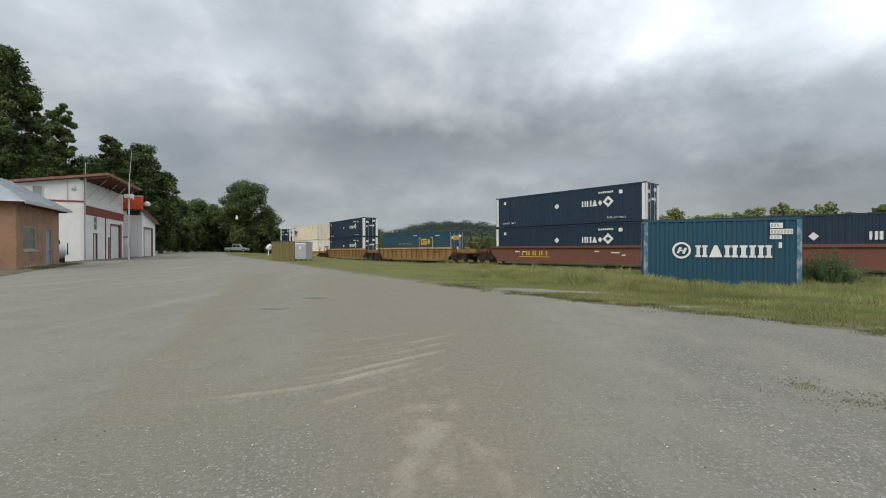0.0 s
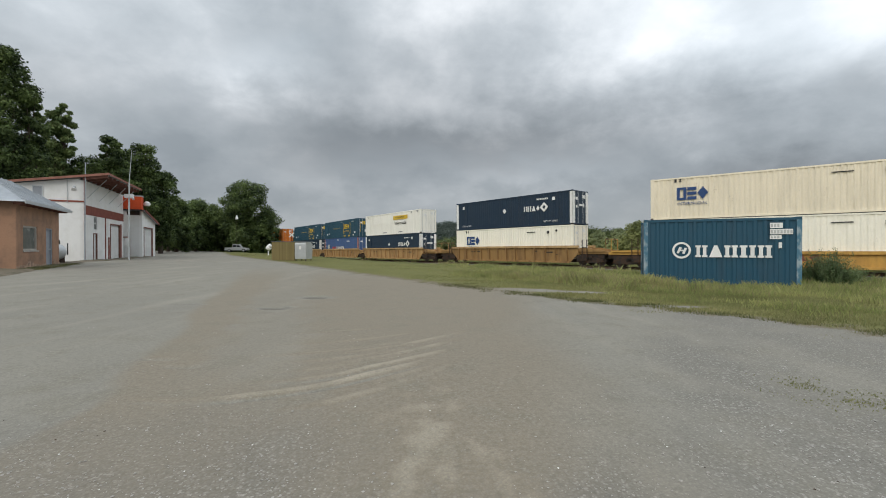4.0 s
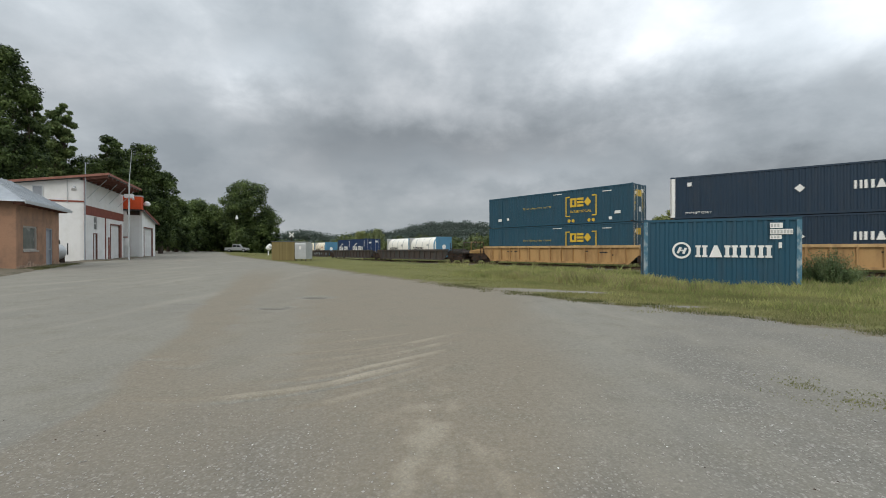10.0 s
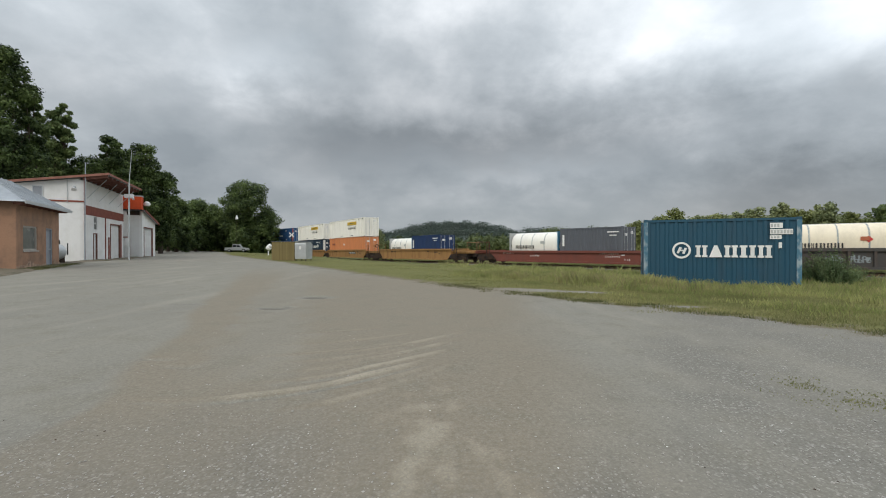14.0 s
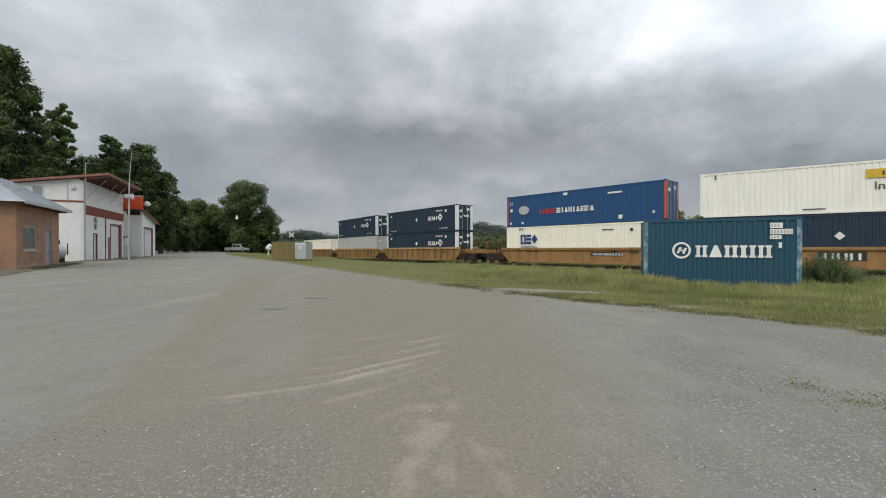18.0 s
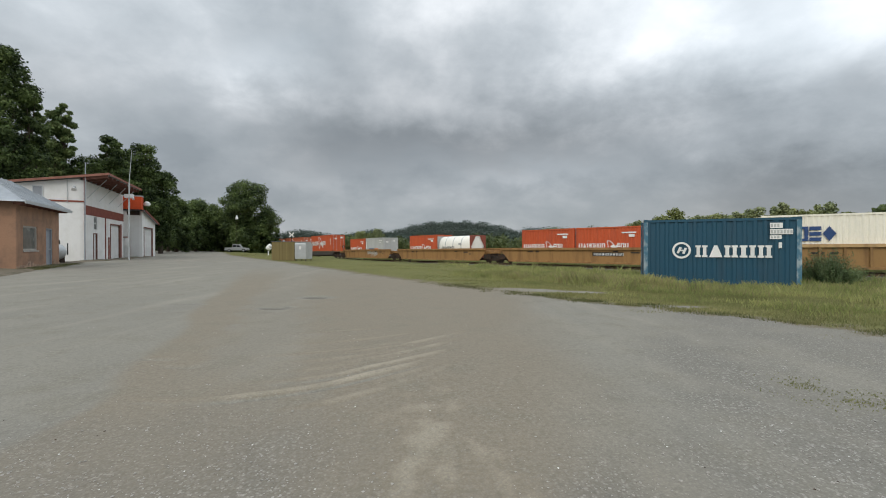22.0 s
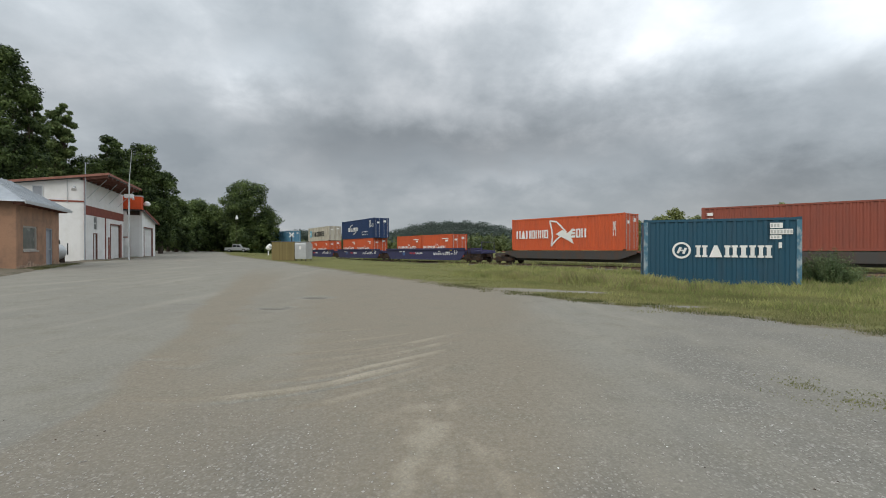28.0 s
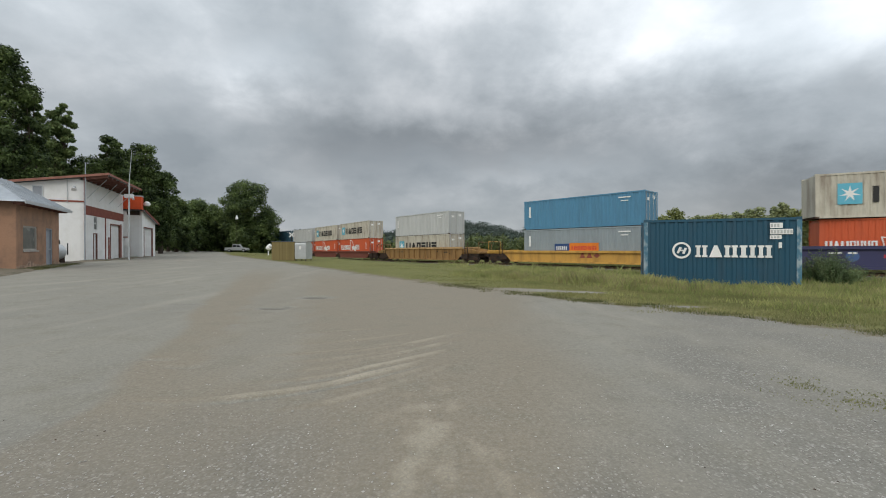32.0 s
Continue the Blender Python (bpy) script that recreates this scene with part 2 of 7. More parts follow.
STUCCO = surface("peach_stucco", (0.325, 0.19, 0.122), 0.9, 0, (0.185, 0.12, 0.085), 1.1, 0.9, 18, 0.5)
RED_TRIM = surface("red_trim_paint", (0.215, 0.055, 0.035), 0.6, 0, (0.13, 0.045, 0.035), 2, 0.6, 30, 0.1)
FASCIA = surface("faded_red_board", (0.30, 0.135, 0.10), 0.7, 0, (0.18, 0.08, 0.06), 2, 0.7, 30, 0.15)
ORANGE_BOX = surface("orange_red_plastic", (0.62, 0.085, 0.025), 0.5, 0, None, 2, 0.3, 30, 0.05)
TIN = surface("galvanised_sheet", (0.36, 0.39, 0.42), 0.5, 0.5, (0.25, 0.27, 0.29), 1.3, 0.6, 30, 0.1)
GALV = surface("galvanised_steel", (0.52, 0.54, 0.55), 0.4, 0.5, (0.40, 0.42, 0.43), 2.5, 0.5, 40, 0.05)
DOOR_GREY = surface("grey_door_paint", (0.27, 0.29, 0.32), 0.55, 0, None, 1.5, 0.5, 30, 0.05)
DOOR_WHITE = surface("white_door_paint", (0.62, 0.62, 0.61), 0.55, 0, (0.50, 0.49, 0.47), 1.5, 0.5, 30, 0.05)
PLANK = surface("olive_weathered_wood", (0.195, 0.155, 0.066), 0.85, 0, (0.14, 0.11, 0.05), 2.5, 0.6, 22, 0.5, 0.8, 0.14)
RAFTER = surface("red_brown_timber", (0.19, 0.085, 0.065), 0.8, 0, (0.08, 0.04, 0.03), 3, 0.7, 25, 0.3)
BARK = surface("bark", (0.105, 0.08, 0.06), 0.95, 0, (0.05, 0.04, 0.032), 5, 0.9, 16, 1.0, 0.7)
RUBBER = surface("rubber", (0.02, 0.02, 0.02), 0.85, 0, None, 8, 0.4, 40, 0.1)
CAR_SILVER = surface("silver_paint", (0.43, 0.44, 0.45), 0.3, 0.2, (0.34, 0.35, 0.36), 2.0, 0.3, 30, 0.02)
LAMP_WHITE = surface("white_lamp_glass", (0.8, 0.8, 0.8), 0.3, 0, None, 3, 0.2, 30, 0.0)
CONCRETE = surface("concrete", (0.40, 0.38, 0.35), 0.9, 0, (0.27, 0.25, 0.22), 2, 0.7, 25, 0.5)


def glass_dark(name):
    mat, nt, bsdf = nodes_of(name)
    bsdf.inputs["Base Color"].default_value = (0.03, 0.035, 0.04, 1)
    bsdf.inputs["Roughness"].default_value = 0.06
    bsdf.inputs["Specular IOR Level"].default_value = 0.6
    return mat


GLASS = glass_dark("window_glass")


def leaf_mat(name, a, b, rough=0.6, scale=0.25):
    """Leaves: two greens by leaf and by clump, light shining through."""
    mat, nt, bsdf = nodes_of(name)
    N, L = nt.nodes.new, nt.links.new
    geo, tc, n = N("ShaderNodeNewGeometry"), N("ShaderNodeTexCoord"), N("ShaderNodeTexNoise")
    n.inputs["Scale"].default_value = scale
    L(tc.outputs["Object"], n.inputs["Vector"])
    add = N("ShaderNodeMath")
    add.operation = "MULTIPLY_ADD"
    L(geo.outputs["Random Per Island"], add.inputs[0])
    add.inputs[1].default_value = 0.7
    mr = N("ShaderNodeMapRange")
    mr.inputs[1].default_value, mr.inputs[2].default_value, mr.inputs[3].default_value, mr.inputs[4].default_value = 0.35, 0.65, -0.25, 0.5
    L(n.outputs["Fac"], mr.inputs[0])
    L(mr.outputs[0], add.inputs[2])
    m = N("ShaderNodeMixRGB")
    m.inputs[1].default_value, m.inputs[2].default_value = (*a, 1), (*b, 1)
    L(add.outputs[0], m.inputs[0])
    L(m.outputs[0], bsdf.inputs["Base Color"])
    bsdf.inputs["Roughness"].default_value = rough
    bsdf.inputs["Specular IOR Level"].default_value = 0.25
    tr, mix = N("ShaderNodeBsdfTranslucent"), N("ShaderNodeMixShader")
    L(m.outputs[0], tr.inputs[0])
    mix.inputs[0].default_value = 0.18
    L(bsdf.outputs[0], mix.inputs[1])
    L(tr.outputs[0], mix.inputs[2])
    L(mix.outputs[0], nt.nodes["Material Output"].inputs[0])
    return mat


LEAF_DARK = leaf_mat("dark_leaves", (0.014, 0.030, 0.010), (0.150, 0.205, 0.062), 0.6, 0.32)
LEAF_MID = leaf_mat("mid_leaves", (0.056, 0.094, 0.033), (0.20, 0.25, 0.088), 0.6, 0.4)
LEAF_BANK = leaf_mat("pale_bank_leaves", (0.15, 0.185, 0.09), (0.33, 0.36, 0.17), 0.7)
LEAF_LIGHT = leaf_mat("light_leaves", (0.145, 0.175, 0.065), (0.32, 0.335, 0.125))
LEAF_HEDGE = leaf_mat("hedge_leaves", (0.062, 0.088, 0.034), (0.155, 0.185, 0.065))
LEAF_BUSH = leaf_mat("weed_leaves", (0.07, 0.115, 0.05), (0.19, 0.25, 0.105), 0.6, 1.2)
GRASS_LONG = leaf_mat("long_grass", (0.18, 0.22, 0.07), (0.41, 0.415, 0.165), 0.7, 0.5)
GRASS_SHORT = leaf_mat("short_grass", (0.145, 0.158, 0.06), (0.31, 0.295, 0.13), 0.7, 0.3)
GRASS_WEED = leaf_mat("weed_tufts", (0.07, 0.085, 0.032), (0.22, 0.21, 0.09), 0.7, 0.8)
GRASS_DRY = leaf_mat("dry_grass", (0.18, 0.172, 0.08), (0.36, 0.315, 0.165), 0.7, 0.5)
# bluish distance haze is mixed into both base colours of the far leaves
HAZED_WOOD = leaf_mat("hazed_wood_leaves", (0.066, 0.094, 0.080), (0.086, 0.114, 0.094), 0.8, 0.03)


# ---- mesh helpers ----
class Shape:
    """Collects corners and faces, then becomes one mesh."""

    def __init__(self):
        self.v, self.f, self.pieces = [], [], []

    def box(self, x0, x1, y0, y1, z0, z1):
        b = len(self.v)
        self.v += [(x, y, z) for z in (z0, z1) for y in (y0, y1) for x in (x0, x1)]
        self.f += [tuple(b + i for i in q) for q in ((0, 2, 3, 1), (4, 5, 7, 6), (0, 1, 5, 4), (2, 6, 7, 3), (0, 4, 6, 2), (1, 3, 7, 5))]
        return self

    def slab(self, p, q, r, s, d):
        """A plate from four corners, thickened by the vector d."""
        b = len(self.v)
        d = Vector(d)
        self.v += [tuple(Vector(c)) for c in (p, q, r, s)] + [tuple(Vector(c) + d) for c in (p, q, r, s)]
        self.f += [tuple(b + i for i in t) for t in ((0, 3, 2, 1), (4, 5, 6, 7), (0, 1, 5, 4), (1, 2, 6, 5), (2, 3, 7, 6), (3, 0, 4, 7))]
        return self

    def prism_y(self, prof, y0, y1):
        """A closed x-z outline, drawn out along y."""
        b, n = len(self.v), len(prof)
        self.v += [(x, y0, z) for x, z in prof] + [(x, y1, z) for x, z in prof]
        self.f += [tuple(range(b, b + n)), tuple(range(b + 2 * n - 1, b + n - 1, -1))]
        self.f += [(b + (i + 1) % n, b + i, b + n + i, b + n + (i + 1) % n) for i in range(n)]
        return self

    def prism_x(self, prof, x0, x1):
        """A closed y-z outline, drawn out along x."""
        b, n = len(self.v), len(prof)
        self.v += [(x0, y, z) for y, z in prof] + [(x1, y, z) for y, z in prof]
        self.f += [tuple(range(b + n - 1, b - 1, -1)), tuple(range(b + n, b + 2 * n))]
        self.f += [(b + i, b + (i + 1) % n, b + n + (i + 1) % n, b + n + i) for i in range(n)]
        return self

    def tube(self, a, c, r0, r1=None, n=10, caps=True):
        r1 = r0 if r1 is None else r1
        a, c = Vector(a), Vector(c)
        w = (c - a).normalized()
        u = w.orthogonal().normalized()
        t = w.cross(u)
        b = len(self.v)
        for p, r in ((a, r0), (c, r1)):
            self.v += [tuple(p + r * (math.cos(k) * u + math.sin(k) * t)) for k in (2 * math.pi * i / n for i in range(n))]
        self.f += [(b + i, b + (i + 1) % n, b + n + (i + 1) % n, b + n + i) for i in range(n)]
        if caps:
            self.f += [tuple(range(b + n - 1, b - 1, -1)), tuple(range(b + n, b + 2 * n))]
        return self

    def corrugated(self, x0, x1, z0, z1, y, deep, pitch, out):
        """A pressed-steel wall along x: folds of the given depth on both faces. out: -1 or 1, the side it faces."""
        xs, n = [], max(1, round((x1 - x0) / pitch))
        p = (x1 - x0) / n
        for i in range(n):
            a = x0 + i * p
            xs += [(a, 0), (a + 0.28 * p, 0), (a + 0.42 * p, 1), (a + 0.86 * p, 1)]
        xs.append((x1, 0))
        b = len(self.v)
        for x, k in xs:
            yy = y - out * deep * k
            self.v += [(x, yy, z0), (x, yy, z1)]
        for i in range(len(xs) - 1):
            q = (b + 2 * i, b + 2 * i + 2, b + 2 * i + 3, b + 2 * i + 1)
            self.f.append(q if out < 0 else q[::-1])
        return self

    def weld(self):
        """Joins abutting boxes into one connected body."""
        bm = bmesh.new()
        vs = [bm.verts.new(c) for c in self.v]
        for f in self.f:
            bm.faces.new([vs[i] for i in f])
        bmesh.ops.remove_doubles(bm, verts=bm.verts, dist=0.0005)
        bm.verts.index_update()
        self.v, self.f = [tuple(v.co) for v in bm.verts], [tuple(v.index for v in f.verts) for f in bm.faces]
        bm.free()
        return self

    def mesh(self, name, mat, smooth_faces=False):
        me = bpy.data.meshes.new(name)
        me.from_pydata(self.v, [], self.f)
        me.materials.append(mat)
        if smooth_faces:
            me.polygons.foreach_set("use_smooth", [True] * len(me.polygons))
        me.update()
        return me


def part(name, shape, mat, parent, label="", at=None, smooth_faces=False):
    """Links a shape or a ready mesh as one part under a thing or a part."""
    if isinstance(shape, Shape) and shape.pieces:
        for q in shape.pieces:
            last = part(name, q, mat, parent, label, at)
        return last
    me = shape if isinstance(shape, bpy.types.Mesh) else shape.mesh(name, mat, smooth_faces)
    ob = new(name, me)
    ob.parent = parent
    if at is not None:
        ob.matrix_basis = at
    if label:
        ob["label"] = label
    return ob


def thing(name, m, label, category, group="", kind=""):
    ob = new(name)
    ob.empty_display_size = 0.2
    ob.matrix_basis = m
    return tagged(ob, label, category, group, kind)


LETTERS = {}


def lettering(text, height, mat):
    """The mesh of a line of words, standing in the x-z plane, middle at the origin, facing -y."""
    key = (text, height, mat.name)
    if key not in LETTERS:
        cu = bpy.data.curves.new("words", "FONT")
        cu.body, cu.size, cu.align_x, cu.align_y, cu.extrude, cu.resolution_u = text, height * 1.37, "CENTER", "CENTER", 0.004, 2
        ob = bpy.data.objects.new("words", cu)
        me = bpy.data.meshes.new_from_object(ob)
        me.transform(Matrix.Rotation(radians(90), 4, "X"))
        me.materials.clear()
        me.materials.append(mat)
        bpy.data.objects.remove(ob)
        bpy.data.curves.remove(cu)
        LETTERS[key] = me
    return LETTERS[key]


def ring(s, x, z, y, r0, r1, n=28, d=0.006):
    for i in range(n):
        a, b = 2 * math.pi * i / n, 2 * math.pi * (i + 1) / n
        s.slab((x + r0 * math.cos(a), y, z + r0 * math.sin(a)), (x + r1 * math.cos(a), y, z + r1 * math.sin(a)),
               (x + r1 * math.cos(b), y, z + r1 * math.sin(b)), (x + r0 * math.cos(b), y, z + r0 * math.sin(b)), (0, d, 0))
    return s


def blocks(widths, height, gap, code=""):
    """A row of plain marks in place of a painted name, each a piece of its own; from x = 0, middle at z = 0.
    code: b two bars, i one bar, t wedge, s three flat bars, o hollow box, x lozenge, h two footed posts, j one."""
    s, x, h = Shape(), 0.0, height * .5
    s.pieces = []
    for i, w in enumerate(widths):
        k = code[i % len(code)] if code else "b"
        q = min(.33 * w, .30 * height)
        if k == "i":
            s.pieces.append(Shape().box(x + .5 * w - q * .6, x + .5 * w + q * .6, -.006, 0, -h, h))
        elif k in "hj":
            posts = ((x, x + w * .46), (x + w * .54, x + w)) if k == "h" else ((x, x + w),)
            for a, b in posts:
                e, f = .2 * (b - a), .17 * height
                s.pieces.append(Shape().prism_y([(a, -h), (b, -h), (b, -h + f), (b - e, -h + f), (b - e, h - f), (b, h - f), (b, h), (a, h), (a, h - f), (a + e, h - f), (a + e, -h + f), (a, -h + f)], -.006, 0))
        elif k == "t":
            s.pieces.append(Shape().prism_y([(x, -h), (x + w, -h), (x + w * .62, h), (x + w * .38, h)], -.006, 0))
        elif k == "s":
            for z in (-1, 0, 1):
                s.pieces.append(Shape().box(x, x + w, -.006, 0, z * h * .74 - h * .25, z * h * .74 + h * .25))
        elif k == "o":
            s.pieces.append(Shape().box(x, x + q, -.006, 0, -h, h).box(x + w - q, x + w, -.006, 0, -h, h).box(x + q, x + w - q, -.006, 0, h - q * .8, h).box(x + q, x + w - q, -.006, 0, -h, -h + q * .8).weld())
        elif k == "x":
            s.pieces.append(Shape().prism_y([(x, 0), (x + w / 2, -h), (x + w, 0), (x + w / 2, h)], -.006, 0))
        else:
            s.pieces.append(Shape().box(x, x + q, -.006, 0, -h, h))
            s.pieces.append(Shape().box(x + w - q, x + w, -.006, 0, -h, h))
        x += w + gap
    return s, x - gap


def moved(shape, dx, dz, y=0.0):
    for q in shape.pieces or [shape]:
        q.v = [(x + dx, yy + y, z + dz) for x, yy, z in q.v]
    return shape


def diamond(x, z, y, r, hole=0.0):
    s = Shape()
    pts = [(x - r, z), (x, z - r), (x + r, z), (x, z + r)]
    if hole:
        inn = [(x - hole, z), (x, z - hole), (x + hole, z), (x, z + hole)]
        for i in range(4):
            j = (i + 1) % 4
            s.slab((pts[i][0], y, pts[i][1]), (pts[j][0], y, pts[j][1]), (inn[j][0], y, inn[j][1]), (inn[i][0], y, inn[i][1]), (0, 0.006, 0))
    else:
        s.slab(*[(a, y, b) for a, b in pts], (0, 0.006, 0))
    return s


# ---- ground: one sheet to the horizon ----
EDGE_Y = [2.0, 5.0, 7.1, 7.9, 8.8, 9.9, 11.07, 12.5, 14.5, 17.8, 23.7, 33.8, 41.1, 52.8, 60.0, 80.0, 104.0]
EDGE_X = [12.6, 9.6, 7.45, 7.0, 6.1, 4.9, 3.23, 1.96, 0.31, -2.03, -5.88, -12.96, -19.1, -27.0, -31.0, -42.0, -58.0]


def grass_mask(x, y):
    """Above 0: grass; below: the gravel lot. In metres from the lot's edge."""
    e = float(np.interp(y, EDGE_Y, EDGE_X))
    m = (x - e) * 0.75
    # bare gravel pads in the grass
    for px, py, a, b in ((2.8, 13.4, 1.0, .42), (4.7, 13.1, 1.2, .55), (7.2, 15.4, .5, .3), (5.9, 10.2, .8, .2)):
        q = ((x - px) / a) ** 2 + ((y - py) / b) ** 2
        if q < 6:
            m -= 3.0 * math.exp(-q)
    far = y - 104 + 0.12 * x
    return max(m, far)


PITS = [(-3.38, 11.15, .42, .30, 1.9), (-3.7, 9.05, .30, .13, 1.7), (-3.42, 9.3, .14, .10, 1.2), (-3.5, 8.7, .2, .09, .6), (-3.6, 7.25, .09, .10, 1.0), (-6.0, 9.8, .5, .12, .5), (-3.45, 5.05, .2, .06, .6), (-3.0, 4.75, .2, .06, .5)]
BROWN_Y = [1.5, 2.9, 3.5, 4.97, 6.2, 9.2, 17.8, 30.0]
BROWN_X = [-3.0, -2.97, -3.0, -3.6, -3.98, -5.4, -8.7, -13.0]
# tyre marks swung across the lane: y = a + b x + c x^2, from x0 to x1, strength
MARKS = ((4.985, 1.19, .257, -2.9, -.25, .75), (5.30, 1.22, .27, -1.5, .1, .7), (5.75, 1.15, .25, -1.4, .2, .65), (6.2, 1.05, .22, -1.6, .3, .6), (5.13, 1.29, .29, -2.2, -.2, .45), (5.45, 1.50, .42, -1.9, -.3, .8), (4.50, 1.31, .36, -1.7, .1, .55), (4.75, 1.25, .30, -1.2, 0, .4),
         (5.9, 1.1, .28, -2.3, -.4, .45), (6.35, 1.0, .2, -2.5, -.5, .5), (6.9, 1.0, .2, -2.6, -.4, .35), (5.65, 1.3, .35, -2.2, -.3, .4), (7.7, .9, .15, -3.0, -.6, .3))


def lane_dust(x, y):
    """How dusty the gravel is (below 0 dark, 1 brown, 2 pale dust), and the height of ruts and pits."""
    n = noise.noise((x * .9, y * .5, 2.0))
    f = noise.noise((x * 3.1, y * 2.1, 6.0))
    g = noise.noise((x * 7.0, y * 5.0, 4.0))
    edge = float(np.interp(y, BROWN_Y, BROWN_X)) + .22 * n + .08 * f
    inner = edge + .30 + .085 * y + .3 * f
    lane = smooth(edge - .12, edge + .12, x)
    fade = 1 - smooth(15, 28, y)
    right = 1 - smooth(.2, 1.7, x - .35 * n - .1 * y)
    d = lane * fade * right * (.9 - .5 * smooth(inner - .3, inner + .2, x) * smooth(inner + 1.6, inner + .9, x) * smooth(3.2, 6.0, y + 1.2 * f + 2.0 * n))
    # loose pale dust near the foot of the lane
    pale = smooth(-.25, .55, noise.noise((x * 2.4 + 3, y * .9, 9.0)) + .5 * g + .3 * f) * smooth(.75, .15, abs(x + .42 - .35 * n)) * smooth(5.2, 3.2, y)
    d += .50 * pale * (.6 + .9 * smooth(-.4, .4, g + .6 * f))
    d += .55 * smooth(.13, .03, abs(x - .42 + .235 * (y - 2.25) + .05 * n)) * smooth(4.6, 3.4, y) * smooth(-.4, .3, f + g)
    rut = .012 * g * pale
    for a, b, c, x0, x1, k in MARKS:
        if x0 - .2 < x < x1 + .2 and abs(y - a - b * x - c * x * x) < .4:
            t = (y - a - b * x - c * x * x) / math.sqrt(1 + (b + 2 * c * x) ** 2) + .03 * n + .012 * f
            w = k * smooth(x0 - .2, x0 + 1.3, x) * smooth(x1 + .2, x1 - .35, x) * (.45 + .55 * smooth(-.3, .3, noise.noise((x * 1.7, y * 1.7, a * 5))))
            up, low = math.exp(-((t - .06) / .065) ** 2), math.exp(-((t + .03) / .026) ** 2)
            d += w * (1.25 * up - (2.2 if k > .7 else .7) * low)
            rut += w * (.03 * up - .03 * low)
    for px, py, a0, b0, deep in PITS:
        q = ((x - px) / a0) ** 2 + ((y - py) / b0) ** 2
        if q < 5:
            k = smooth(2.1, .1, q + .9 * f + .6 * g)
            d -= deep * k
            rut -= .03 * k
    return d, rut


def coarse(x, y):
    """How much loose coarse gravel lies on the lot: towards the verge and beside the lane."""
    n = .5 * noise.noise((x * .8, y * .6, 17.0)) + .3 * noise.noise((x * 2.6, y * 2.0, 18.0))
    right = smooth(-.5, 1.1, x - .66 - .6 * (y - 2.25) + n) * smooth(-.2, .2, 40 - y)
    left = smooth(3.9, 2.7, y + 1.1 * n) * smooth(-.1, -1.0, x + .6 * n)
    return max(right * (.55 + .7 * smooth(-.3, .3, n)), .8 * left * (.6 + .6 * smooth(-.2, .3, n)))


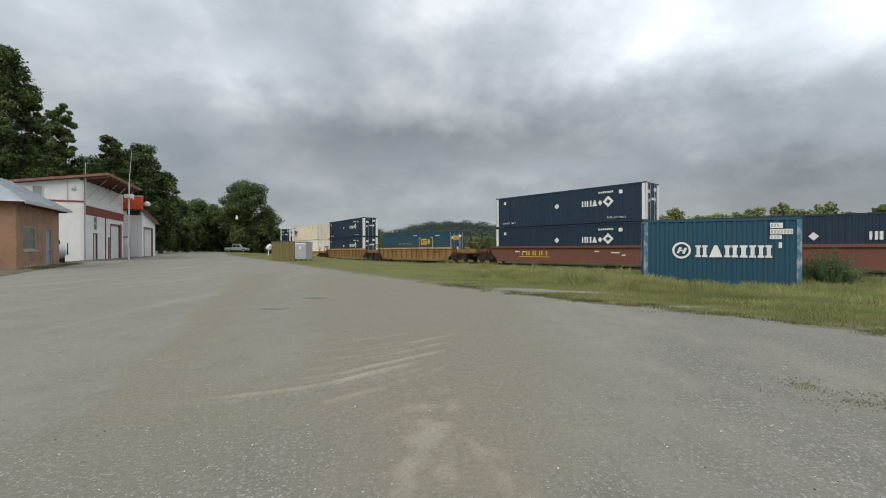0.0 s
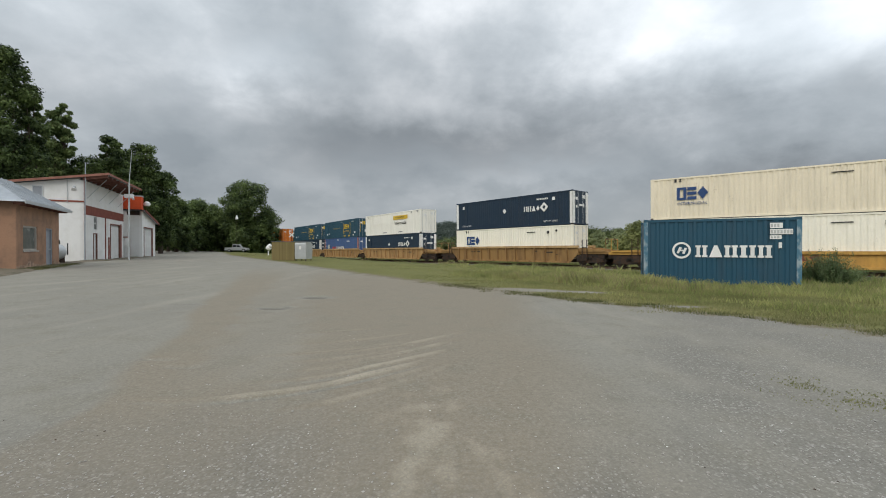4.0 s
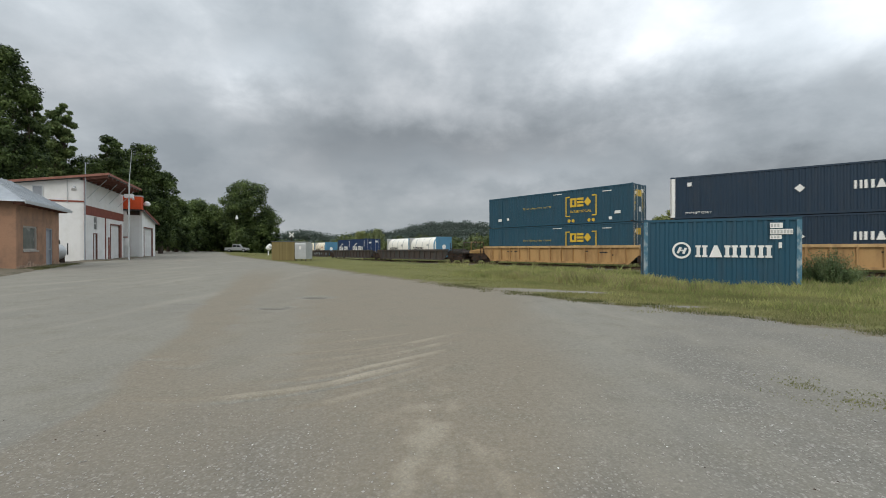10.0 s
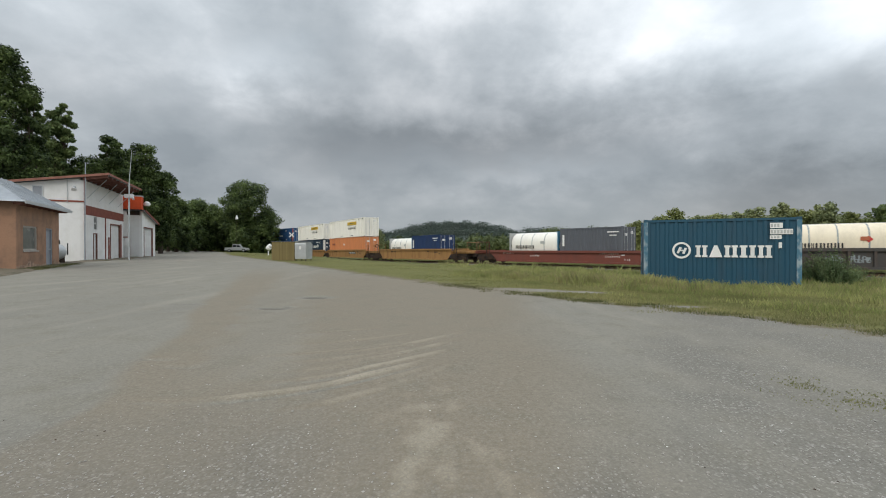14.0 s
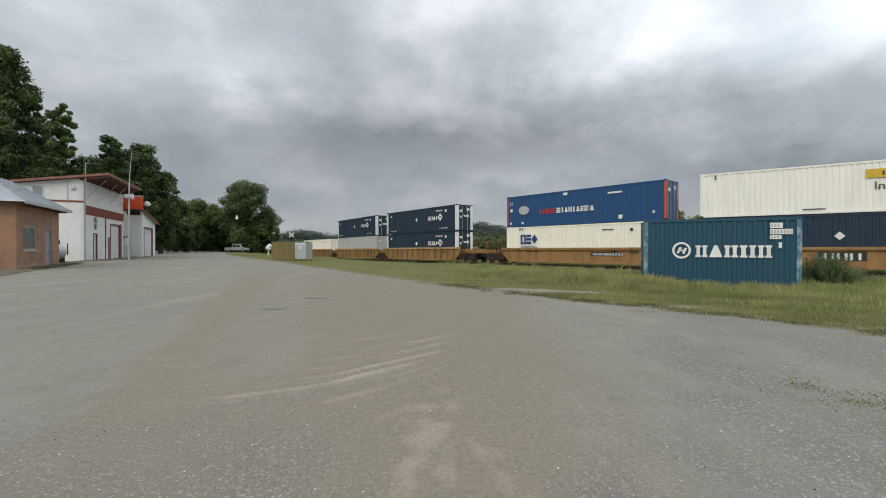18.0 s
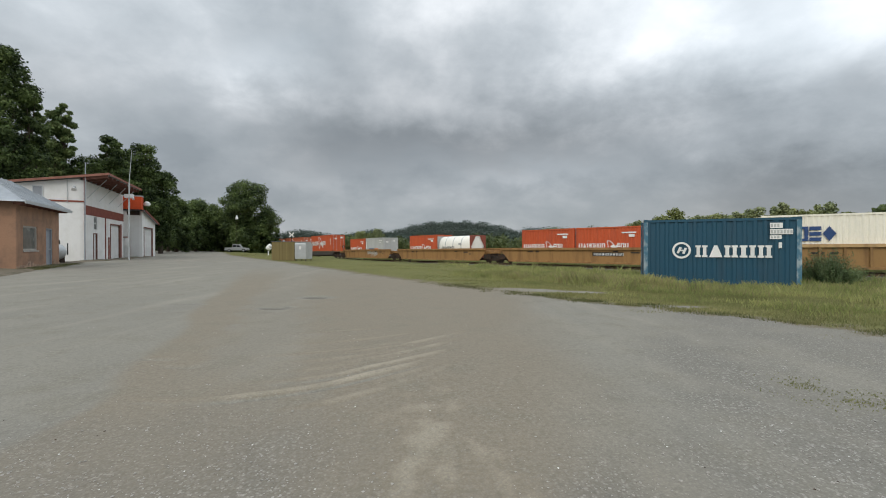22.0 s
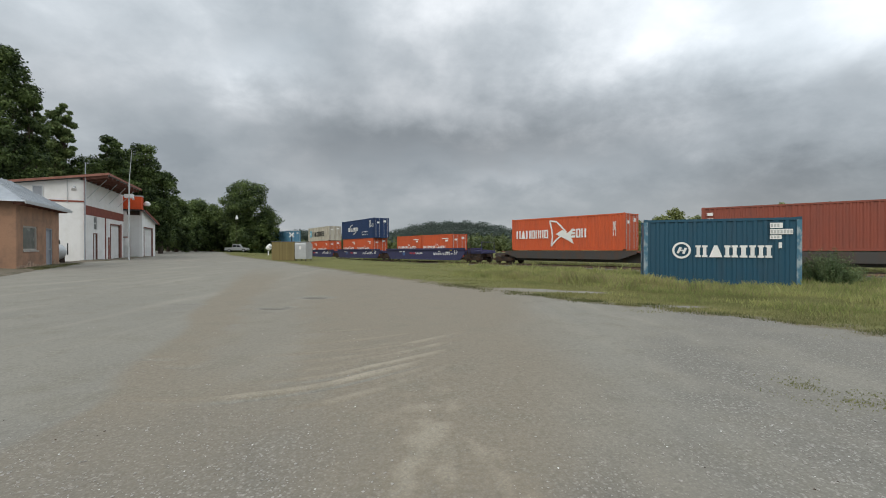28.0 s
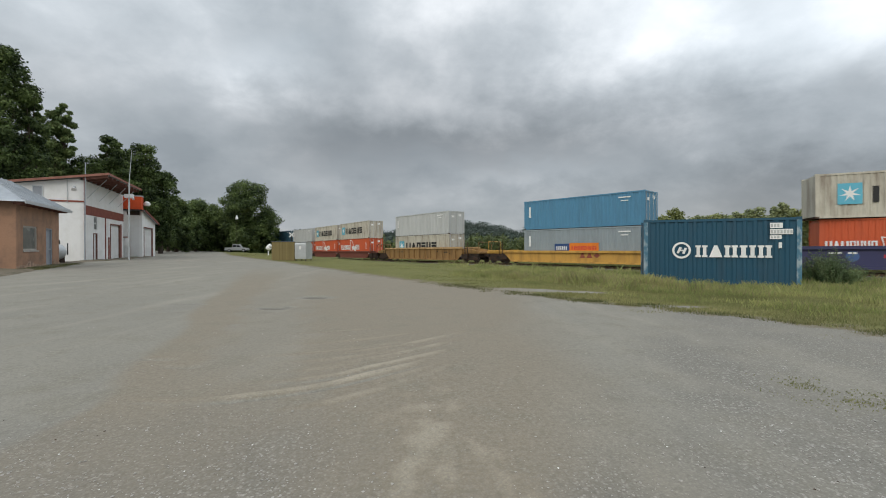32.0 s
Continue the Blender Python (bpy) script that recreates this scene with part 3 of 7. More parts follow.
def build_ground():
    def axis(fine, lo, hi, ratio):
        a = list(np.arange(fine[0], fine[1], fine[2]))
        step = fine[2]
        while a[-1] < hi:
            step *= ratio
            a.append(a[-1] + step)
        step = fine[2]
        while a[0] > lo:
            step *= ratio
            a.insert(0, a[0] - step)
        return np.array(a)
    xs, ys = axis((-4.3, 1.6, 0.045), -2600, 2600, 1.05), axis((1.9, 7.4, 0.045), -2600, 2600, 1.045)
    verts, mask, lane, loose, strip = [], [], [], [], []
    for y in ys:
        for x in xs:
            near = abs(x) < 60 and -20 < y < 110
            wob = 0.03 * noise.noise((x * 0.35, y * 0.35, 0.0)) if near else 0
            dust = 0.0
            if near:
                dust, rut = lane_dust(x, y)
                wob += rut
            verts.append((x, y, ground_z(x, y) + wob))
            mask.append(min(max(grass_mask(x, y) / 8 + 0.5, 0), 1))
            lane.append(dust)
            loose.append(coarse(x, y) if near else 0.0)
            strip.append(off_track(x, y) if near else 30.0)
    nx = len(xs)
    faces = [(j * nx + i, j * nx + i + 1, (j + 1) * nx + i + 1, (j + 1) * nx + i) for j in range(len(ys) - 1) for i in range(nx - 1)]
    me = bpy.data.meshes.new("ground")
    me.from_pydata(verts, [], faces)
    at = me.attributes.new("verge", "FLOAT", "POINT")
    at.data.foreach_set("value", mask)
    at = me.attributes.new("dust", "FLOAT", "POINT")
    at.data.foreach_set("value", lane)
    at = me.attributes.new("loose", "FLOAT", "POINT")
    at.data.foreach_set("value", loose)
    at = me.attributes.new("strip", "FLOAT", "POINT")
    at.data.foreach_set("value", strip)
    me.polygons.foreach_set("use_smooth", [True] * len(faces))
    mat, nt, bsdf = nodes_of("gravel_and_turf")
    N, L = nt.nodes.new, nt.links.new
    tc = N("ShaderNodeTexCoord")

    def tex(scale, detail=6, rough=0.6, kind="ShaderNodeTexNoise", squash=None, turn=0.0):
        n = N(kind)
        n.inputs["Scale"].default_value = scale
        if kind == "ShaderNodeTexNoise":
            n.inputs["Detail"].default_value, n.inputs["Roughness"].default_value = detail, rough
        if squash:
            mp = N("ShaderNodeMapping")
            mp.inputs["Scale"].default_value, mp.inputs["Rotation"].default_value = squash, (0, 0, turn)
            L(tc.outputs["Object"], mp.inputs[0])
            L(mp.outputs[0], n.inputs["Vector"])
        else:
            L(tc.outputs["Object"], n.inputs["Vector"])
        return n

    def span(sock, a, b, c=0.0, d=1.0):
        m = N("ShaderNodeMapRange")
        for i, v in enumerate((a, b, c, d)):
            m.inputs[i + 1].default_value = v
        L(sock, m.inputs[0])
        return m.outputs[0]

    def mix(fac, a, b, kind="MIX"):
        m = N("ShaderNodeMixRGB")
        m.blend_type = kind
        for i, v in enumerate((fac, a, b)):
            if isinstance(v, tuple):
                m.inputs[i].default_value = (*v, 1)
            elif isinstance(v, float):
                m.inputs[i].default_value = v
            else:
                L(v, m.inputs[i])
        return m.outputs[0]
    big, mid, fine = tex(0.16), tex(0.9), tex(24, 8, 0.7)
    tracks = tex(0.55, 4, 0.5, squash=(2.6, 0.34, 1), turn=-0.25)
    patch = tex(1.7, 5, 0.55)
    stones = tex(58, kind="ShaderNodeTexVoronoi")
    pebbles = tex(30, kind="ShaderNodeTexVoronoi")
    crushed = tex(62, kind="ShaderNodeTexVoronoi")
    rough_at = N("ShaderNodeAttribute")
    rough_at.attribute_name = "loose"
    strip_at = N("ShaderNodeAttribute")
    strip_at.attribute_name = "strip"
    dusty = N("ShaderNodeAttribute")
    dusty.attribute_name = "dust"
    grey, dust = (0.224, 0.213, 0.184), (0.233, 0.200, 0.151)
    col = mix(span(big.outputs["Fac"], 0.4, 0.62, 0, 0.5), grey, (0.282, 0.264, 0.216))
    col = mix(span(mid.outputs["Fac"], 0.40, 0.62, 0, 0.6), col, (0.252, 0.240, 0.204))
    col = mix(span(tracks.outputs["Fac"], 0.5, 0.7, 0, 0.35), col, (0.373, 0.349, 0.286))
    col = mix(span(dusty.outputs["Fac"], 0.0, 1.0), col, dust)
    col = mix(span(dusty.outputs["Fac"], 1.0, 2.0, 0, 0.85), col, (0.385, 0.345, 0.27))
    col = mix(span(patch.outputs["Fac"], 0.5, 0.68, 0, 0.5), col, (0.192, 0.174, 0.132))
    col = mix(span(dusty.outputs["Fac"], -0.1, -1.2, 0, 0.85), col, (0.096, 0.090, 0.074))
    col = mix(span(fine.outputs["Fac"], 0.46, 0.68, 0, 0.28), col, (0.35, 0.332, 0.288))
    col = mix(span(fine.outputs["Fac"], 0.48, 0.32, 0, 0.34), col, (0.13, 0.12, 0.10))
    # loose crushed stone: darker between, pale faces
    bed = mix(span(crushed.outputs["Color"], 0.1, 0.9), (0.150, 0.143, 0.125), (0.262, 0.250, 0.222))
    bed = mix(span(crushed.outputs["Color"], 0.74, 0.82, 0, 0.8), bed, (0.47, 0.46, 0.43))
    bed = mix(span(crushed.outputs["Distance"], 0.35, 0.7, 0, 0.5), bed, (0.09, 0.086, 0.076))
    col = mix(span(rough_at.outputs["Fac"], 0.1, 1.1, 0, 0.66), col, bed)
    stony = span(patch.outputs["Fac"], 0.42, 0.66, 0.02, 0.30)
    pale = N("ShaderNodeMath")
    pale.operation = "MULTIPLY"
    L(span(stones.outputs["Color"], 0.74, 0.84), pale.inputs[0])
    L(stony, pale.inputs[1])
    col = mix(pale.outputs[0], col, (0.40, 0.385, 0.35))
    col = mix(span(pebbles.outputs["Color"], 0.86, 0.93, 0, 0.22), col, (0.115, 0.11, 0.10))
    col = mix(span(stones.outputs["Distance"], 0.3, 0.6, 0.0, 0.2), col, (0.115, 0.11, 0.098))
    soil = mix(span(mid.outputs["Fac"], 0.4, 0.62), (0.105, 0.12, 0.038), (0.16, 0.15, 0.062))
    soil = mix(span(fine.outputs["Fac"], 0.4, 0.7, 0, 0.6), soil, (0.105, 0.10, 0.05))
    # mown strips along the line, paler and darker
    wave = N("ShaderNodeMath")
    wave.operation = "MULTIPLY_ADD"
    L(mid.outputs["Fac"], wave.inputs[0])
    wave.inputs[1].default_value = 2.2
    L(strip_at.outputs["Fac"], wave.inputs[2])
    for a, b in ((8.2, 9.6), (13.4, 15.0)):
        soil = mix(span(wave.outputs[0], a, b, 0, 0.7), soil, (0.075, 0.095, 0.03) if a < 10 else (0.17, 0.165, 0.06))
    attr = N("ShaderNodeAttribute")
    attr.attribute_name = "verge"
    s = N("ShaderNodeMath")
    s.operation = "ADD"
    L(attr.outputs["Fac"], s.inputs[0])
    L(span(patch.outputs["Fac"], 0.3, 0.7, -0.05, 0.05), s.inputs[1])
    s2 = N("ShaderNodeMath")
    s2.operation = "ADD"
    L(s.outputs[0], s2.inputs[0])
    L(span(fine.outputs["Fac"], 0.3, 0.7, -0.05, 0.05), s2.inputs[1])
    col = mix(span(s2.outputs[0], 0.475, 0.495, 0, 0.75), col, (0.15, 0.128, 0.078))
    col = mix(span(s2.outputs[0], 0.52, 0.56), col, soil)
    L(col, bsdf.inputs["Base Color"])
    bsdf.inputs["Roughness"].default_value = 0.95
    bsdf.inputs["Specular IOR Level"].default_value = 0.15
    b1, b2 = N("ShaderNodeBump"), N("ShaderNodeBump")
    b1.inputs["Strength"].default_value, b1.inputs["Distance"].default_value = 0.2, 0.03
    b2.inputs["Strength"].default_value, b2.inputs["Distance"].default_value = 0.25, 0.04
    L(fine.outputs["Fac"], b1.inputs["Height"])
    L(tracks.outputs["Fac"], b2.inputs["Height"])
    L(b2.outputs[0], b1.inputs["Normal"])
    L(b1.outputs[0], bsdf.inputs["Normal"])
    me.materials.append(mat)
    tagged(new("ground", me), "pale gravel lot running into a grass verge", "ground", kind="structure")


build_ground()


def build_railway():
    """Ballast bed, ties and two rails along the middle line."""
    line = thing("railway_track", pose(0, 0, 0), "railway track of rusty rails on stone ballast", "railway", kind="structure")
    bed, r = Shape(), random.Random(4)
    sl = np.arange(-150, 120, 1.0)
    prof = [(-2.9, -0.42), (-1.6, -0.17), (1.6, -0.17), (2.9, -0.42)]
    for s in sl:
        m = on_track(s)
        for o, z in prof:
            bed.v.append(tuple(m @ Vector((0, o + r.uniform(-.1, .1), z + r.uniform(-.03, .03)))))
    for i in range(len(sl) - 1):
        for k in range(3):
            a = i * 4 + k
            bed.f.append((a, a + 4, a + 5, a + 1))
    part("ballast", bed, BALLAST, line)
    for o in (-0.75, 0.75):
        rl = Shape()
        ss = np.arange(-150, 120, 2.0)
        for s in ss:
            m = on_track(s)
            rl.v += [tuple(m @ Vector((0, o + a, z))) for a, z in ((-.07, -.17), (-.035, -.02), (-.035, 0), (.035, 0), (.035, -.02), (.07, -.17))]
        for i in range(len(ss) - 1):
            rl.f += [(i * 6 + k, i * 6 + 6 + k, i * 6 + 7 + k, i * 6 + 1 + k) for k in range(5)]
        part("rail", rl, RAIL_MAT, line)
    tie = Shape().box(-0.11, 0.11, -1.3, 1.3, -0.30, -0.145).mesh("tie", TIE_MAT)
    for s in np.arange(-40, 60, 0.56):
        part("tie", tie, None, line, at=on_track(float(s)))


build_railway()


# ---- the train: shipping containers ----
CW = 2.50
HC, LO = 3.08, 2.76                          # high-cube and standard heights
LEN = {53: 15.2, 45: 12.6, 40: 11.46, 20: 5.72}


def plates(c, y, l, h, mat, name, rows):
    """Small painted plates: middle as shares of length and height, half sizes in metres."""
    for x, z, w, d in rows:
        part(name, Shape().box(x * l - w, x * l + w, y - .006, y, z * h - d, z * h + d), mat, c)


def end_marks(c, l, mat, rows):
    """Painted marks on the door end: middle across and up, half sizes, in metres."""
    for y, z, w, d in rows:
        part("end_mark", Shape().box(l / 2 - .02, l / 2 - .014, y - w, y + w, z - d, z + d), mat, c)


def logo_navymark(c, l):
    """White diamond ring, a row of white blocks, tell-tale marks."""
    y = -CW / 2 - 0.03
    s, w = blocks([0.36, 0.44, 0.42, 0.40], 0.50, 0.08, "bbtx")
    part("name_mark", moved(s, l * 0.145, 0.55 * HC, y), SIGN_WHITE, c)
    part("diamond_mark", diamond(l * 0.145 + w + 0.50, 0.57 * HC, y - 0.012, 0.47, 0.2), SIGN_WHITE, c)
    part("small_diamond", diamond(-0.02 * l, 0.55 * HC, y - 0.012, 0.26), SIGN_WHITE, c)
    end_marks(c, l, SIGN_WHITE, ((.10, 1.78, .28, .10), (.52, 1.78, .12, .16), (-.62, 1.62, .10, .12)))
    plates(c, y, l, HC, SIGN_WHITE, "label_plate", ((-0.42, .80, .14, .14), (0.37, .80, .15, .15)))
    s = Shape()
    for k in range(7):
        s.pieces.append(Shape().box(0.245 * l + k * .19, 0.245 * l + k * .19 + .13, y - 0.006, y, 0.80 * HC, 0.85 * HC))
    part("serial_bar", s, SIGN_WHITE, c)
    for x in (-0.385, 0.345):
        part("lettering", lettering("TOP LIFT ONLY", 0.17, SIGN_WHITE), None, c, at=pose(x * l, y, 0.13 * HC))


def logo_bracket_yellow(c, l):
    """Yellow brackets round a row of blocks with a word, a slogan, wheel dots."""
    y = -CW / 2 - 0.03
    s, w = blocks([0.62, 0.62, 0.66], 0.78, 0.06, "osx")
    part("name_mark", moved(s, 0.135 * l, 0.62 * HC, y), SIGN_YELLOW, c)
    s = Shape()
    x0, x1 = 0.105 * l, 0.105 * l + w + 0.95
    for x, d in ((x0, 1), (x1, -1)):
        s.box(min(x, x + d * .1), max(x, x + d * .1), y - .006, y, 0.22 * HC, 0.80 * HC)
        for z in (0.22 * HC, 0.80 * HC - .1):
            s.box(min(x + d * .1, x + d * .42), max(x + d * .1, x + d * .42), y - .006, y, z, z + .1)
    part("bracket_mark", s, SIGN_YELLOW, c)
    end_marks(c, l, SIGN_YELLOW, ((-.42, 2.34, .14, .26), (-.08, 2.34, .14, .26), (.26, 2.34, .14, .26), (-.80, 1.7, .025, .85), (.66, 1.7, .025, .85)))
    end_marks(c, l, SIGN_WHITE, ((.12, 1.05, .16, .2),))
    s = Shape()
    for k in (0.35, 0.75, w + 0.25, w + 0.65):
        s.tube((x0 + k, y, 0.10 * HC), (x0 + k, y - .006, 0.10 * HC), 0.15, n=14)
    part("dot_mark", s, SIGN_YELLOW, c)
    part("lettering", lettering("INTERMODAL", 0.24, SIGN_YELLOW), None, c, at=pose(0.135 * l + w / 2, y, 0.36 * HC))
    part("lettering", lettering("How tomorrow moves", 0.25, SIGN_DULL), None, c, at=pose(-0.10 * l, y, 0.56 * HC))
    plates(c, y, l, HC, SIGN_WHITE, "label_plate", ((.42, .27, .25, .12), (.38, .12, .14, .12), (-.40, .25, .22, .14), (-.33, .27, .12, .12), (0.05, .90, .45, .03), (.36, .86, .40, .035)))


def logo_bracket_blue(c, l):
    """Dark blue blocks near the rear end, with a word below."""
    y = -CW / 2 - 0.03
    s, w = blocks([0.62, 0.58, 0.66], 0.92, 0.05, "osx")
    part("name_mark", moved(s, -0.385 * l, 0.60 * HC, y), SIGN_BLUE, c)
    part("lettering", lettering("INTERMODAL", 0.22, SIGN_BLUE), None, c, at=pose(-0.385 * l + w / 2, y, 0.36 * HC))
    plates(c, y, l, HC, SIGN_BLACK, "label_plate", ((.20, .82, .5, .035), (.33, .80, .12, .12), (.39, .84, .1, .1), (-.39, .92, .08, .12), (-.37, .92, .06, .12)))


def logo_panel(c, l):
    """Yellow panel with a plain dark bar in it, a word below."""
    y = -CW / 2 - 0.03
    part("yellow_panel", Shape().box(.055 * l, .30 * l, y - .006, y, .66 * HC, .83 * HC), SIGN_YELLOW, c)
    s, w = blocks([.3, .12, .3, .3, .3, .3, .3], .26, .07, "iobbbi")
    part("name_mark", moved(s, .095 * l, .745 * HC, y - .008), SIGN_BLACK, c)
    part("lettering", lettering("Intermodal", .50, SIGN_BLACK), None, c, at=pose(.178 * l, y, .50 * HC))
    plates(c, y, l, HC, P["slate"], "label_plate", ((-.44, .9, .05, .16), (.455, .92, .16, .08), (-.1, .10, .55, .04), (.36, .9, .06, .12), (.18, .10, .5, .04)))


def logo_globe53(c, l, word=SIGN_WHITE):
    """Pale globe, a red and a white row of blocks, size number."""
    y = -CW / 2 - 0.03
    s = Shape().prism_y([(-.36 * l + .62 * math.cos(2 * math.pi * i / 24), .52 * HC + .42 * math.sin(2 * math.pi * i / 24)) for i in range(24)], y - .006, y)
    part("globe_mark", s, P["grey"], c)
    s, w = blocks([.36, .3, .3, .3, .3], .46, .06, "itoib")
    part("name_mark", moved(s, -.245 * l, .44 * HC, y), SIGN_RED, c)
    s, w2 = blocks([.4, .32, .32, .32, .32, .32, .32, .32, .12, .34], .46, .06, "sitbits")
    part("name_mark", moved(s, -.245 * l + w + .1, .44 * HC, y), SIGN_WHITE, c)
    part("lettering", lettering("53", .34, SIGN_WHITE), None, c, at=pose(-.46 * l, y, .74 * HC))
    plates(c, y, l, HC, SIGN_WHITE, "label_plate", ((-.46, .54, .14, .14), (-.465, .12, .1, .1), (-.37, .12, .12, .1), (-.06, .90, .2, .12), (.24, .80, .6, .07), (.27, .14, .16, .16), (.44, .22, .08, .1)))


def logo_orange(c, l):
    y = -CW / 2 - 0.03
    for z in (.62, .28):
        part("small_diamond", diamond(-.04 * l, z * HC, y - .01, .26), SIGN_WHITE, c)
    part("name_panel", Shape().box(-.40 * l, -.31 * l, y - .006, y, .60 * HC, .69 * HC), P["brick"], c)
    s = Shape()
    for i in range(26):
        s.box(-.48 * l + i * .037 * l, -.48 * l + i * .037 * l + .3, y - .006, y, .03 * HC, .055 * HC)
    part("marker_tape", s, SIGN_WHITE, c)


def logo_flag(c, l, h):
    """White blocks, a crossed-sail flag, three more blocks."""
    y = -CW / 2 - 0.03
    big = l > 8
    e = .78 if big else .5
    ws = [e * k for k in (.66, .62, .72, .52, .52, .52, .56)]
    s, w = blocks(ws, e, .10 * e, "btbobbo")
    x = -.45 * l if big else -.455 * l
    z = (.50 if big else .41) * h
    part("name_mark", moved(s, x, z, y), SIGN_WHITE, c)
    fx = x + w + .15
    f = Shape()
    a = 1.55 if big else .6
    for line in (((.02, .78), (.16, .25), (.20, -.2), (.12, -.72)), ((.02, .78), (.5, .70), (.85, .36), (1.15, .06)), ((.12, -.72), (.45, -.36), (.8, -.12), (1.1, -.02))):
        for (x0, z0), (x1, z1) in zip(line, line[1:]):
            n = .045 / math.hypot(x1 - x0, z1 - z0)
            ex, ez = -(z1 - z0) * n, (x1 - x0) * n
            f.slab(*[(fx + a * p, y, z + a * q) for p, q in ((x0 - ex, z0 - ez), (x1 - ex, z1 - ez), (x1 + ex, z1 + ez), (x0 + ex, z0 + ez))], (0, -.006, 0))
    f.prism_y([(fx + a * p, z + a * q) for p, q in ((.42, -.02), (.72, -.16), (1.05, -.30), (1.62, -.62), (1.42, -.16), (1.60, .30), (1.18, .02), (.86, .22))], y - .008, y)
    part("flag_mark", f, SIGN_WHITE, c)
    s, w = blocks([e * .5, e * .55, e * .58], e, .10 * e, "sob")
    part("name_mark", moved(s, fx + (1.45 * a), z, y), SIGN_WHITE, c)
    s = Shape()
    if big:
        for k in range(3):
            s.pieces.append(Shape().box(.415 * l + .09 * k, .415 * l + .09 * k + .05, y - .006, y, (.40 + .16 * (k % 2)) * h, .78 * h))
    else:
        s.pieces.append(Shape().box(.20 * l, .40 * l, y - .006, y, .79 * h, .83 * h))
        s.pieces.append(Shape().box(.30 * l, .38 * l, y - .006, y, .68 * h, .76 * h))
    part("serial_bar", s, SIGN_WHITE, c)


def logo_sweep(c, l, h):
    y = -CW / 2 - 0.03
    big = l > 8
    e = .62 if big else .62
    s, w = blocks([e * .8, e * .95, e * .9], e, .1 * e, "obt")
    x = -.27 * l if big else -.38 * l
    z = .50 * h if big else .46 * h
    part("name_mark", moved(s, x, z, y), SIGN_WHITE, c)
    s, w2 = blocks([e * .8, e * .8, e * .95], e, .1 * e, "oob")
    part("name_mark", moved(s, x + w + .3, z, y), SIGN_WHITE, c)
    s = Shape()
    for k in range(8):
        a, b = radians(95 + 9 * k), radians(95 + 9 * (k + 1))
        for sx in ((1, -1) if big else (1,)):
            cx, cz = (x + w + .1, z - sx * .15)
            q = [(cx + sx * r * 1.6 * math.cos(t) * 1.0, y, cz + sx * r * math.sin(t)) for r, t in ((.86, a), (.98, a), (.98, b), (.86, b))]
            s.slab(*q, (0, -.006, 0))
    part("sweep_mark", s, SIGN_WHITE, c)
    part("serial_bar", Shape().box(.375 * l, .383 * l, y - .006, y, .5 * h, .9 * h), SIGN_WHITE, c)
    part("serial_bar", Shape().box(.40 * l, .408 * l, y - .006, y, .55 * h, .9 * h), SIGN_WHITE, c)
    if big:
        part("lettering", lettering("eco container", .26, SIGN_WHITE), None, c, at=pose(.24 * l, y, .34 * h))
        part("lettering", lettering("bamboo flooring", .22, SIGN_WHITE), None, c, at=pose(.24 * l, y, .20 * h))
        part("lettering", lettering("45", .52, SIGN_WHITE), None, c, at=pose(.455 * l, y, .62 * h))


def logo_star(c, l, h):
    """Pale blue square with a white star, a row of dark blocks."""
    y = -CW / 2 - 0.03
    part("square_mark", Shape().box(-.41 * l, -.41 * l + 1.15, y - .006, y, .30 * h, .76 * h), SIGN_CYAN, c)
    s, cx, cz = Shape(), -.41 * l + .575, .53 * h
    for i in range(7):
        a = radians(90 + 360 / 7 * i)
        t = [(cx + r * math.cos(b), y - .008, cz + r * math.sin(b)) for r, b in ((.5, a), (.16, a + radians(25.7)), (0, 0), (.16, a - radians(25.7)))]
        s.slab(*t, (0, -.004, 0))
    part("star_mark", s, SIGN_WHITE, c)
    s, w = blocks([1.05, .95, .85, .85, .85, .95], .95, .20, "btosbs")
    part("name_mark", moved(s, -.27 * l, .5 * h, y), SIGN_BLACK, c)


def logo_bars(c, l, h):
    y = -CW / 2 - 0.03
    plates(c, y, l, h, SIGN_WHITE, "serial_bar", ((.36, .84, .5, .05), (.36, .74, .3, .04), (-.44, .6, .1, .5)))


def logo_duo(c, l, h):
    y = -CW / 2 - 0.03
    part("blue_panel", Shape().box(-.20 * l, -.07 * l, y - .006, y, .22 * h, .50 * h), SIGN_BLUE, c)
    part("orange_panel", Shape().box(-.07 * l, .17 * l, y - .006, y, .22 * h, .52 * h), P["orange"], c)
    s, w = blocks([.3, .3, .3], .34, .08)
    part("name_mark", moved(s, -.185 * l, .36 * h, y - .008), SIGN_WHITE, c)
    s, w = blocks([.34, .26, .26, .12, .12, .26, .26, .26], .34, .06)
    part("name_mark", moved(s, -.05 * l, .36 * h, y - .008), SIGN_RED, c)
    logo_bars(c, l, h)


def logo_g(c, l, h):
    y = -CW / 2 - 0.03
    s = Shape()
    for k in range(4):
        z = (.82 - .13 * k) * h
        s.pieces.append(Shape().box(-.47 * l, -.47 * l + .34, y - .006, y, z - .05, z + .16))
    part("name_mark", s, SIGN_WHITE, c)
    part("serial_bar", Shape().box(.40 * l, .46 * l, y - .006, y, .84 * h, .88 * h), SIGN_WHITE, c)


